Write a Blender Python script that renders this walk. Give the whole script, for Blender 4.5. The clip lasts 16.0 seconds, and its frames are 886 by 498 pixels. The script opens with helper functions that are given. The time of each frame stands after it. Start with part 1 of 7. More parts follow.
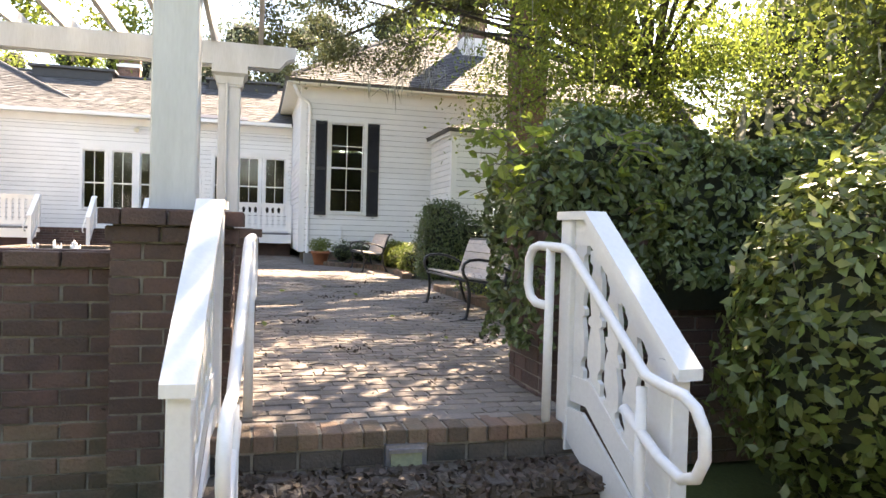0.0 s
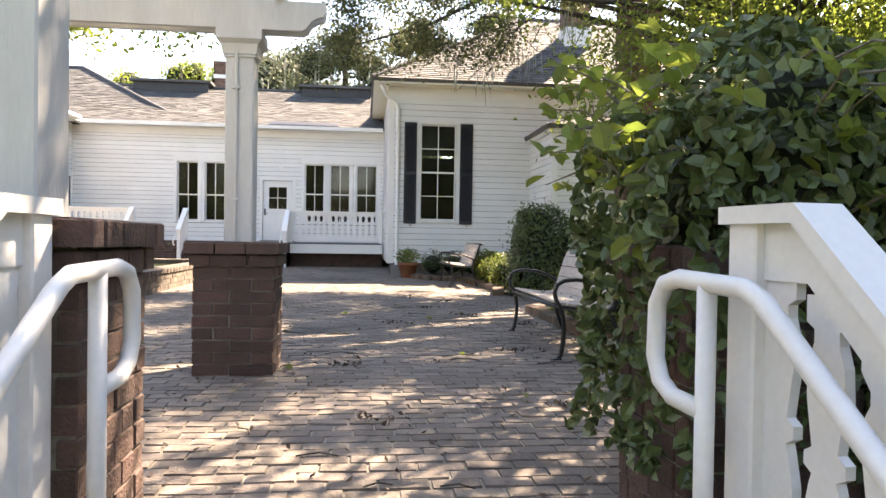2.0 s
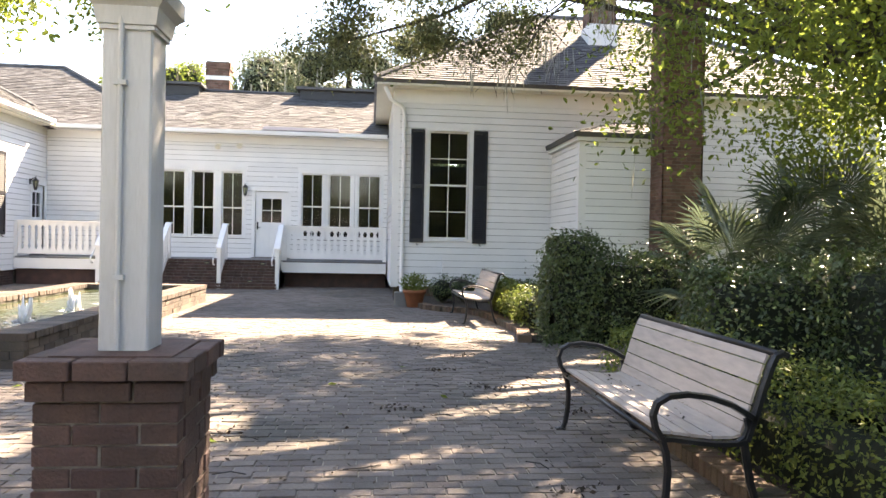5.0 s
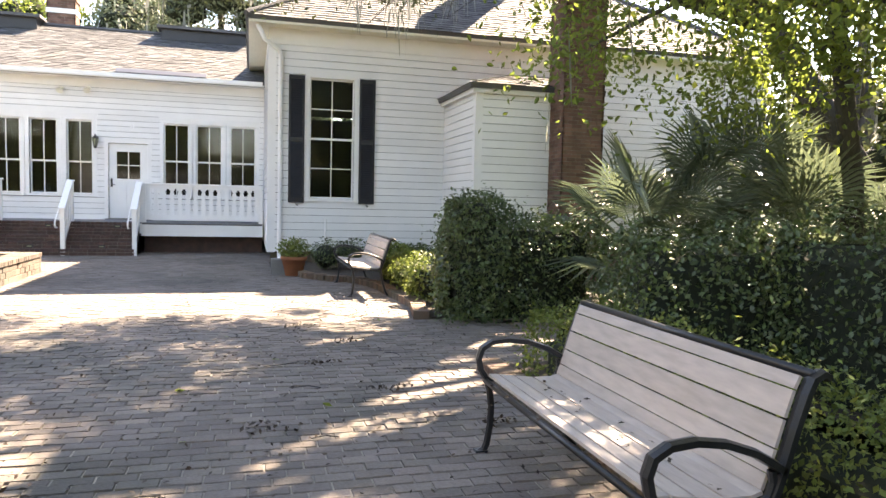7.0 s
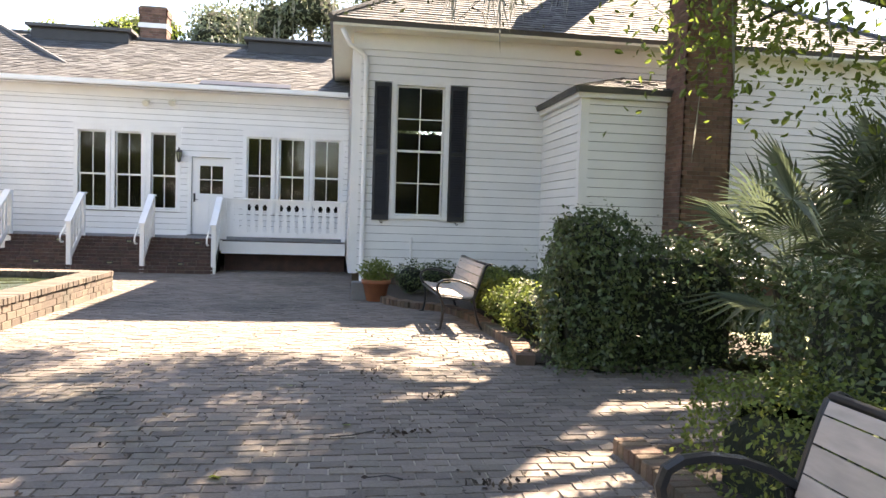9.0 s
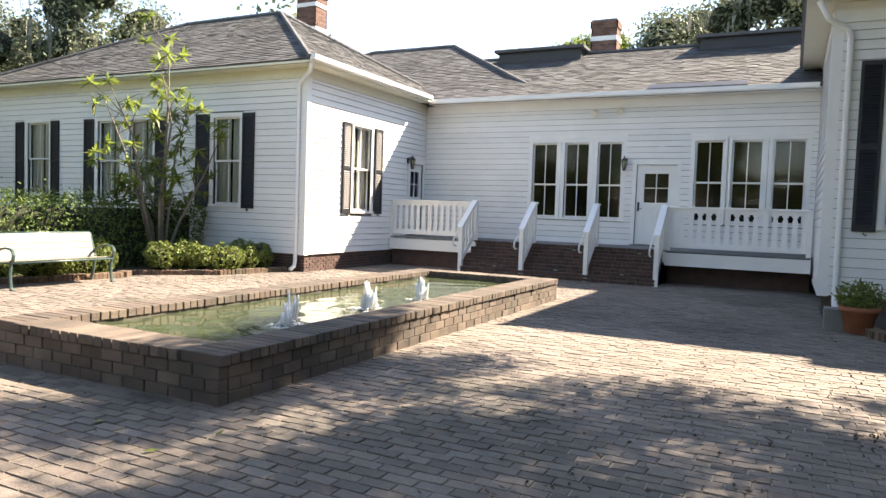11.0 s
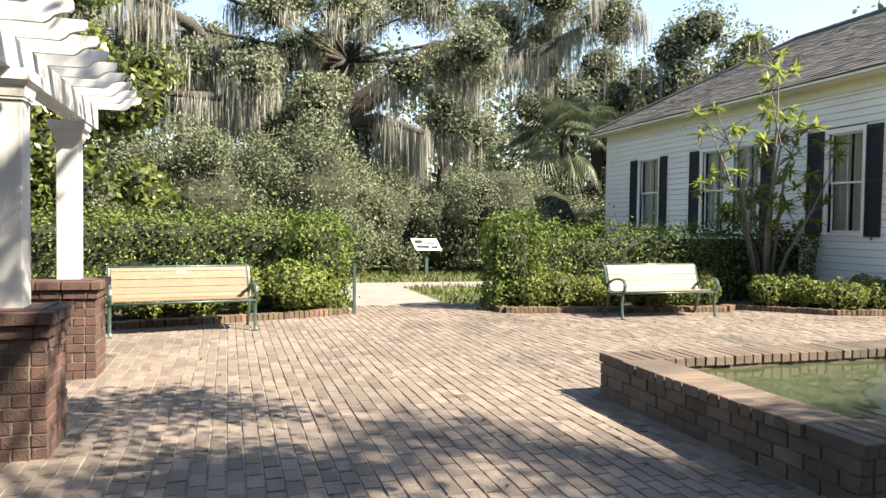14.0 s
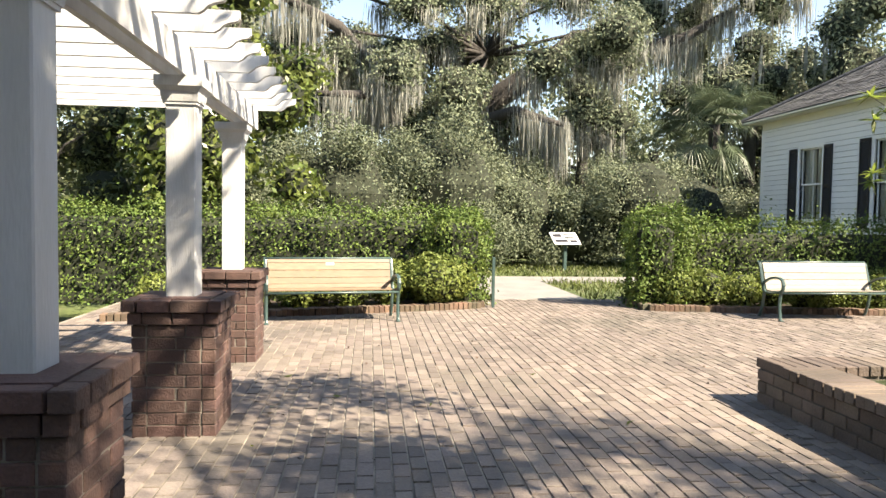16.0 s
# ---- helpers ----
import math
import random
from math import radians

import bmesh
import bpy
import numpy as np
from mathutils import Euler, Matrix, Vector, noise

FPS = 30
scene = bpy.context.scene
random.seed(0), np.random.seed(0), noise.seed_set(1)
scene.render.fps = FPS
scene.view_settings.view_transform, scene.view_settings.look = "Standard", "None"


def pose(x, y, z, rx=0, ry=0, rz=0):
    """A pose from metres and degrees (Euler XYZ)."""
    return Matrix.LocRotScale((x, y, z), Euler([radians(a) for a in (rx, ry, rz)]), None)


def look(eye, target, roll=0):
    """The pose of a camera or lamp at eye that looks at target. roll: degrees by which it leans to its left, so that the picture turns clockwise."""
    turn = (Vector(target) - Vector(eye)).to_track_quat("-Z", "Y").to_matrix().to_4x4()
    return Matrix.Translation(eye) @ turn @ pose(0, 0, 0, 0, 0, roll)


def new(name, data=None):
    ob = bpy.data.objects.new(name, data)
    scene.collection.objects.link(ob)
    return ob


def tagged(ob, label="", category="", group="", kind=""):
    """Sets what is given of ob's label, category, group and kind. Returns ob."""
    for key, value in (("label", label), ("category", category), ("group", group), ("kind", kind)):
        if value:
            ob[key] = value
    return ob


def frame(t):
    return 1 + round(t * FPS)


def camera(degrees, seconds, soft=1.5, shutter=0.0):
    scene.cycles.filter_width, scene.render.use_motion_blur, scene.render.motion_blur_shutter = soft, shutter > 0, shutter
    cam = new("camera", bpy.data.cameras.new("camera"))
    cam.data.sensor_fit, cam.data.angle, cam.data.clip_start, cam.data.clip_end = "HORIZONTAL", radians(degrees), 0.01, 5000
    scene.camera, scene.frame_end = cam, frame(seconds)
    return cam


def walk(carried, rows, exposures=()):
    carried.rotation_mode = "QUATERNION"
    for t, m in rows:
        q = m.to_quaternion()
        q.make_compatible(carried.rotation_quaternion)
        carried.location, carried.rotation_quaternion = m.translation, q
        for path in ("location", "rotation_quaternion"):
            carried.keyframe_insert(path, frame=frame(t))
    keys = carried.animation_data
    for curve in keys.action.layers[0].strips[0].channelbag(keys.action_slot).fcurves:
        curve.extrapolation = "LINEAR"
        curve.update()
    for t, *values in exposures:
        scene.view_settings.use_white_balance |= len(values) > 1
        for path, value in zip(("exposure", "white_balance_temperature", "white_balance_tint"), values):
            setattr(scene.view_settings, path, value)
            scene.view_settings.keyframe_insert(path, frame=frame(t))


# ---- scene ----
cam = camera(64.7, 16.0)
PATH = [
    (0, (-0.327, -0.147, 1.664), (0.196, 1.783, 1.618), 1.6),
    (0.5, (-0.072, 0.273, 1.704), (0.361, 2.225, 1.648), 1.7),
    (1, (0.076, 0.708, 1.687), (0.442, 2.674, 1.624), 1.4),
    (1.5, (0.198, 1.182, 1.689), (0.497, 3.159, 1.629), 1.3),
    (2, (0.332, 1.581, 1.704), (0.555, 3.569, 1.673), 0.9),
    (2.5, (0.362, 2.051, 1.694), (0.527, 4.044, 1.707), 0.9),
    (3, (0.421, 2.419, 1.699), (0.534, 4.415, 1.738), 0.7),
    (5.5, (0.444, 4.07, 2.183), (0.727, 6.049, 2.12), 1.3),
    (6, (0.535, 4.413, 2.172), (0.927, 6.371, 2.061), 1.2),
    (6.5, (0.57, 4.796, 2.143), (1.059, 6.731, 2.011), 1.4),
    (7, (0.598, 5.137, 2.17), (1.129, 7.061, 2.039), 1.4),
    (7.5, (0.691, 5.511, 2.192), (1.233, 7.433, 2.085), 1.5),
    (8, (0.742, 5.942, 2.209), (1.306, 7.859, 2.116), 1.4),
    (10.5, (0.632, 7.42, 2.179), (0.018, 9.321, 2.073), 2.3),
    (11, (0.519, 7.633, 2.172), (-0.371, 9.421, 2.069), 2.0),
    (11.5, (0.33, 7.8, 2.167), (-0.839, 9.42, 2.072), 1.6),
    (12, (0.226, 7.913, 2.185), (-1.208, 9.305, 2.096), 1.2),
    (12.5, (0.072, 8.073, 2.176), (-1.558, 9.23, 2.098), 1.0),
    (13, (-0.117, 8.138, 2.173), (-1.878, 9.084, 2.11), 0.9),
    (13.5, (-0.201, 8.138, 2.192), (-2.051, 8.896, 2.136), 0.8),
    (14, (-0.253, 8.164, 2.216), (-2.164, 8.751, 2.151), 0.8),
    (14.5, (-0.271, 8.173, 2.223), (-2.219, 8.619, 2.149), 0.7),
    (15, (-0.281, 8.152, 2.226), (-2.25, 8.493, 2.144), 0.7),
    (15.5, (-0.29, 8.135, 2.229), (-2.272, 8.394, 2.14), 0.8),
    (16, (-0.295, 8.116, 2.234), (-2.282, 8.324, 2.143), 0.9),
]
walk(cam, [(t, look(eye, target, roll)) for t, eye, target, roll in PATH], [(0, 3.38, 8800, 20), (1.5, 3.15, 8800, 20), (3.2, 3.2, 8800, 19), (5.5, 3.27, 8600, 19), (7, 3.42, 8600, 19), (8.2, 3.3, 8500, 19), (10.5, 2.62, 7900, 15), (13.5, 2.15, 7700, 13), (16, 2.18, 7700, 13)])
SKY, SUN = 0.085, 4.6

# ---- world, sun and exposure ----
SUN_EL, SUN_AZ = radians(43.5), math.atan2(0.63, 0.84)
world = bpy.data.worlds.new("sky")
scene.world = world
world.use_nodes = True
wn = world.node_tree.nodes
sky = wn.new("ShaderNodeTexSky")
sky.sky_type, sky.sun_disc = "NISHITA", False
sky.sun_elevation, sky.sun_rotation = SUN_EL, SUN_AZ
sky.air_density, sky.dust_density, sky.ozone_density = 1.0, 0.25, 1.2
world.node_tree.links.new(sky.outputs[0], wn["Background"].inputs[0])
wn["Background"].inputs[1].default_value = SKY
lamp = bpy.data.lights.new("sun", "SUN")
lamp.energy, lamp.angle, lamp.color = SUN, radians(0.55), (1.0, 0.94, 0.84)
sun = new("sun", lamp)
sun.matrix_world = look((20, 27, 30), (20 - 0.63, 27 - 0.84, 29))


# ---- materials ----
def surf(name, a, b, scale=3.0, rough=0.7, bump=0.3, fine=60.0, rand=0.0, dirt=None, dirt_scale=0.8, dirt_amount=0.5, metal=0.0,
         stretch=(1, 1, 1), island=False, spec=0.5, trans=0.0, bump_dist=0.01, mottle=0.15):
    """Two tones mixed by a broad noise, a fine grain with relief, an optional stain and a tone that differs from piece to piece."""
    m = bpy.data.materials.new(name)
    m.use_nodes = True
    n, l = m.node_tree.nodes, m.node_tree.links
    p = n["Principled BSDF"]
    geo = n.new("ShaderNodeNewGeometry")
    vec = n.new("ShaderNodeVectorMath")
    vec.operation = "MULTIPLY"
    vec.inputs[1].default_value = stretch
    l.new(geo.outputs["Position"], vec.inputs[0])

    def tex(s, detail=4.0):
        t = n.new("ShaderNodeTexNoise")
        t.inputs["Scale"].default_value, t.inputs["Detail"].default_value = s, detail
        l.new(vec.outputs[0], t.inputs["Vector"])
        return t.outputs["Fac"]

    def ramp(src, lo, hi):
        r = n.new("ShaderNodeMapRange")
        r.inputs["From Min"].default_value, r.inputs["From Max"].default_value = lo, hi
        l.new(src, r.inputs["Value"])
        return r.outputs[0]

    def mix(f, c1, c2, kind="MIX"):
        x = n.new("ShaderNodeMix")
        x.data_type, x.blend_type = "RGBA", kind
        for sock, v in ((x.inputs["Factor"], f), (x.inputs[6], c1), (x.inputs[7], c2)):
            if isinstance(v, (int, float)):
                sock.default_value = v
            elif isinstance(v, tuple):
                sock.default_value = (*v, 1)
            else:
                l.new(v, sock)
        return x.outputs[2]

    grain = tex(fine, 3.0)
    col = mix(ramp(tex(scale), 0.3, 0.7), a, b)
    g = ramp(grain, 0.25, 0.75)
    gc = n.new("ShaderNodeMapRange")
    gc.inputs["To Min"].default_value, gc.inputs["To Max"].default_value = 1 - 1.2 * mottle, 1 + 0.8 * mottle
    l.new(g, gc.inputs["Value"])
    hsv = n.new("ShaderNodeHueSaturation")
    l.new(gc.outputs[0], hsv.inputs["Value"])
    if dirt:
        col = mix(ramp(tex(dirt_scale, 6.0), 1 - dirt_amount, 1 - dirt_amount + 0.18), col, dirt)
    if rand:
        src = geo.outputs["Random Per Island"] if island else n.new("ShaderNodeObjectInfo").outputs["Random"]
        rr = n.new("ShaderNodeMapRange")
        rr.inputs["To Min"].default_value, rr.inputs["To Max"].default_value = 1 - rand, 1 + rand
        l.new(src, rr.inputs["Value"])
        h2 = n.new("ShaderNodeHueSaturation")
        l.new(rr.outputs[0], h2.inputs["Value"])
        wob = n.new("ShaderNodeMath")
        wob.operation = "PINGPONG"
        wob.inputs[1].default_value = 0.13
        l.new(src, wob.inputs[0])
        hue = n.new("ShaderNodeMapRange")
        hue.inputs["From Max"].default_value = 0.13
        hue.inputs["To Min"].default_value, hue.inputs["To Max"].default_value = 0.5 - 0.035 * rand, 0.5 + 0.035 * rand
        l.new(wob.outputs[0], hue.inputs["Value"])
        l.new(hue.outputs[0], h2.inputs["Hue"])
        l.new(col, h2.inputs["Color"])
        col = h2.outputs[0]
    l.new(col, hsv.inputs["Color"])
    l.new(hsv.outputs[0], p.inputs["Base Color"])
    p.inputs["Roughness"].default_value, p.inputs["Metallic"].default_value = rough, metal
    p.inputs["Specular IOR Level"].default_value = spec
    if bump:
        bn = n.new("ShaderNodeBump")
        bn.inputs["Strength"].default_value, bn.inputs["Distance"].default_value = bump, bump_dist
        l.new(grain, bn.inputs["Height"])
        l.new(bn.outputs[0], p.inputs["Normal"])
    if trans:
        t = n.new("ShaderNodeBsdfTranslucent")
        l.new(hsv.outputs[0], t.inputs["Color"])
        mx = n.new("ShaderNodeMixShader")
        mx.inputs[0].default_value = trans
        l.new(p.outputs[0], mx.inputs[1])
        l.new(t.outputs[0], mx.inputs[2])
        l.new(mx.outputs[0], n["Material Output"].inputs["Surface"])
    return m


def glass(name, tint=(0.9, 0.95, 0.93)):
    m = bpy.data.materials.new(name)
    m.use_nodes = True
    n, l = m.node_tree.nodes, m.node_tree.links
    gl, tr, fr, mx = (n.new("ShaderNode" + k) for k in ("BsdfGlossy", "BsdfTransparent", "Fresnel", "MixShader"))
    gl.inputs["Roughness"].default_value = 0.0
    fr.inputs["IOR"].default_value = 1.5
    tr.inputs["Color"].default_value = (*tint, 1)
    noise_t, bn = n.new("ShaderNodeTexNoise"), n.new("ShaderNodeBump")
    noise_t.inputs["Scale"].default_value = 2.5
    bn.inputs["Strength"].default_value, bn.inputs["Distance"].default_value = 0.12, 0.02
    l.new(noise_t.outputs["Fac"], bn.inputs["Height"])
    l.new(bn.outputs[0], gl.inputs["Normal"])
    l.new(fr.outputs[0], mx.inputs[0])
    l.new(tr.outputs[0], mx.inputs[1])
    l.new(gl.outputs[0], mx.inputs[2])
    l.new(mx.outputs[0], n["Material Output"].inputs["Surface"])
    return m


WHITE = surf("white_paint", (0.80, 0.80, 0.78), (0.74, 0.745, 0.73), 1.3, 0.5, 0.06, 40, mottle=0.03, rand=0.03, dirt=(0.62, 0.62, 0.57), dirt_amount=0.28)
# Grey wall backing: paints the shadow and dirt lines below the clapboards.
BOARDSHADE = surf("board_gap_shade", (0.22, 0.215, 0.20), (0.16, 0.155, 0.145), 3.0, 0.85, 0.2, 40)
TRIM = surf("white_trim_paint", (0.82, 0.82, 0.80), (0.76, 0.765, 0.75), 2.0, 0.42, 0.05, 50, mottle=0.02, dirt=(0.6, 0.6, 0.55), dirt_scale=4, dirt_amount=0.2)
RAILP = surf("worn_rail_paint", (0.68, 0.685, 0.68), (0.60, 0.605, 0.60), 2.0, 0.45, 0.12, 45, mottle=0.04, dirt=(0.36, 0.36, 0.31), dirt_scale=9, dirt_amount=0.28)
POSTP = surf("weathered_white_paint", (0.54, 0.55, 0.55), (0.45, 0.46, 0.455), 2.0, 0.5, 0.25, 30, stretch=(3, 3, 0.5), mottle=0.05, dirt=(0.5, 0.51, 0.47), dirt_scale=3, dirt_amount=0.25)
BLACK = surf("black_paint", (0.012, 0.013, 0.017), (0.02, 0.02, 0.026), 4, 0.45, 0.1, 60)
IRON = surf("black_iron", (0.008, 0.009, 0.01), (0.018, 0.018, 0.02), 9, 0.32, 0.12, 120)
GREENIRON = surf("green_iron", (0.035, 0.065, 0.06), (0.05, 0.085, 0.08), 9, 0.35, 0.12, 120)
BRICK = surf("red_brick", (0.102, 0.056, 0.045), (0.062, 0.039, 0.034), 5, 0.85, 0.8, 70, rand=0.24, dirt=(0.05, 0.035, 0.03), dirt_scale=2.2, dirt_amount=0.42)
OLDBRICK = surf("mossy_brick", (0.17, 0.10, 0.07), (0.12, 0.09, 0.06), 4, 0.9, 0.8, 60, rand=0.3, dirt=(0.055, 0.055, 0.035), dirt_scale=1.7, dirt_amount=0.5)
STEPBRICK = surf("dark_step_brick", (0.10, 0.075, 0.06), (0.07, 0.06, 0.05), 4, 0.9, 0.8, 60, rand=0.3, dirt=(0.035, 0.035, 0.028), dirt_scale=2.5, dirt_amount=0.5)
PAVER = surf("brick_paver", (0.19, 0.158, 0.134), (0.14, 0.118, 0.102), 0.7, 0.88, 0.7, 55, rand=0.25, island=True, dirt=(0.095, 0.085, 0.07), dirt_scale=0.55, dirt_amount=0.46)
PAVER1 = surf("brick_paver_piece", (0.19, 0.158, 0.134), (0.14, 0.118, 0.102), 0.7, 0.88, 0.7, 55, rand=0.25, dirt=(0.095, 0.085, 0.07), dirt_scale=0.55, dirt_amount=0.46)
BASINBRICK = surf("basin_brick", (0.135, 0.104, 0.082), (0.088, 0.07, 0.057), 3, 0.9, 0.8, 55, rand=0.28, dirt=(0.07, 0.062, 0.05), dirt_scale=1.3, dirt_amount=0.47)
MORTAR = surf("mortar", (0.24, 0.22, 0.185), (0.10, 0.09, 0.075), 6, 0.95, 0.6, 90)
DARKJOINT = surf("dark_joint", (0.11, 0.1, 0.08), (0.06, 0.055, 0.045), 5, 0.95, 0.6, 90)
SANDJOINT = surf("sand_joint", (0.36, 0.32, 0.26), (0.10, 0.088, 0.072), 3.4, 0.95, 0.6, 90)
SHINGLE = surf("roof_shingle", (0.105, 0.106, 0.108), (0.066, 0.067, 0.07), 0.9, 0.9, 0.7, 80, rand=0.5, island=True, dirt=(0.12, 0.12, 0.098), dirt_scale=0.5, dirt_amount=0.4)
SOIL = surf("soil", (0.055, 0.038, 0.026), (0.035, 0.026, 0.018), 3, 0.95, 1.0, 40)
GRASS = surf("grass", (0.10, 0.13, 0.035), (0.055, 0.08, 0.025), 0.6, 0.9, 1.0, 30, dirt=(0.13, 0.11, 0.06), dirt_scale=0.4, dirt_amount=0.45)
CONCRETE = surf("concrete", (0.23, 0.225, 0.21), (0.17, 0.168, 0.16), 1.5, 0.9, 0.4, 60)
TERRA = surf("terracotta", (0.35, 0.13, 0.06), (0.27, 0.095, 0.045), 6, 0.8, 0.3, 60, dirt=(0.2, 0.13, 0.09), dirt_scale=5, dirt_amount=0.35)
BARK = surf("bark", (0.062, 0.056, 0.05), (0.036, 0.033, 0.03), 5, 0.95, 1.0, 22, stretch=(1, 1, 0.35), bump_dist=0.04)
TWIG = surf("pale_bark", (0.19, 0.165, 0.13), (0.12, 0.105, 0.085), 8, 0.9, 0.6, 40)
# Near-black: the darkness of the rooms is put into this colour.
ROOMSHADE = surf("painted_room_shade", (0.02, 0.02, 0.02), (0.03, 0.03, 0.028), 2, 0.9, 0.0)
CURTAIN = surf("curtain_cloth", (0.8, 0.79, 0.75), (0.7, 0.69, 0.66), 3, 0.9, 0.4, 20, stretch=(6, 6, 0.3), trans=0.3)
FASCIA = surf("cream_soffit_paint", (0.76, 0.74, 0.62), (0.72, 0.70, 0.58), 2, 0.6, 0.1, 40)
STEEL = surf("steel", (0.30, 0.31, 0.34), (0.22, 0.23, 0.26), 5, 0.4, 0.1, 60, metal=0.7)
LENS = surf("lamp_glass", (0.30, 0.32, 0.20), (0.24, 0.26, 0.18), 9, 0.2, 0.1, 60)
SLATE = surf("deck_boards", (0.20, 0.20, 0.20), (0.15, 0.15, 0.155), 2, 0.7, 0.4, 40)
SLAT_PINK = surf("bench_slat_pale", (0.50, 0.42, 0.36), (0.44, 0.37, 0.315), 2.5, 0.55, 0.25, 30, rand=0.06, stretch=(1, 0.2, 1), dirt=(0.4, 0.33, 0.27), dirt_scale=3, dirt_amount=0.3)
SLAT_TAN = surf("bench_slat_tan", (0.205, 0.15, 0.098), (0.17, 0.125, 0.08), 2.5, 0.5, 0.2, 30, rand=0.05, stretch=(1, 0.2, 1))
SLAT_CREAM = surf("bench_slat_cream", (0.235, 0.215, 0.178), (0.2, 0.185, 0.15), 2.5, 0.5, 0.2, 30, rand=0.05, stretch=(1, 0.2, 1))
PANE = glass("window_glass")
LEAF = {
    "ivy": surf("ivy_leaf", (0.062, 0.096, 0.034), (0.10, 0.138, 0.048), 1.5, 0.38, 0.0, 30, rand=0.45, island=True, trans=0.25),
    "box": surf("boxwood_leaf", (0.175, 0.215, 0.052), (0.12, 0.16, 0.04), 1.5, 0.62, 0.0, 30, spec=0.3, rand=0.35, island=True, trans=0.35),
    "hedge": surf("hedge_leaf", (0.075, 0.125, 0.028), (0.115, 0.165, 0.038), 1.2, 0.62, 0.0, 30, spec=0.3, rand=0.4, island=True, trans=0.28),
    "oak": surf("oak_leaf", (0.07, 0.09, 0.038), (0.11, 0.125, 0.055), 0.5, 0.62, 0.0, 30, spec=0.3, rand=0.4, island=True, trans=0.3),
    "grey": surf("grey_oak_leaf", (0.185, 0.215, 0.135), (0.115, 0.14, 0.085), 0.4, 0.62, 0.0, 30, spec=0.3, rand=0.4, island=True, trans=0.25),
    "lime": surf("lime_leaf", (0.21, 0.265, 0.05), (0.14, 0.19, 0.04), 0.8, 0.45, 0.0, 30, rand=0.4, island=True, trans=0.55),
    "magnolia": surf("magnolia_leaf", (0.075, 0.11, 0.026), (0.14, 0.17, 0.045), 0.9, 0.32, 0.0, 30, rand=0.4, island=True, trans=0.3),
    "palm": surf("palm_leaf", (0.09, 0.122, 0.076), (0.135, 0.17, 0.1), 1.5, 0.42, 0.0, 30, rand=0.3, island=True, trans=0.3),
    "moss": surf("hanging_moss", (0.34, 0.345, 0.30), (0.23, 0.235, 0.205), 1.5, 0.95, 0.0, 30, rand=0.3, island=True, trans=0.3),
    "dead": surf("dry_leaf", (0.061, 0.037, 0.021), (0.037, 0.025, 0.016), 3, 0.8, 0.0, 30, rand=0.5, island=True),
    "blade": surf("grass_blade", (0.098, 0.123, 0.029), (0.061, 0.082, 0.023), 0.8, 0.6, 0.0, 30, rand=0.4, island=True, trans=0.25),
}


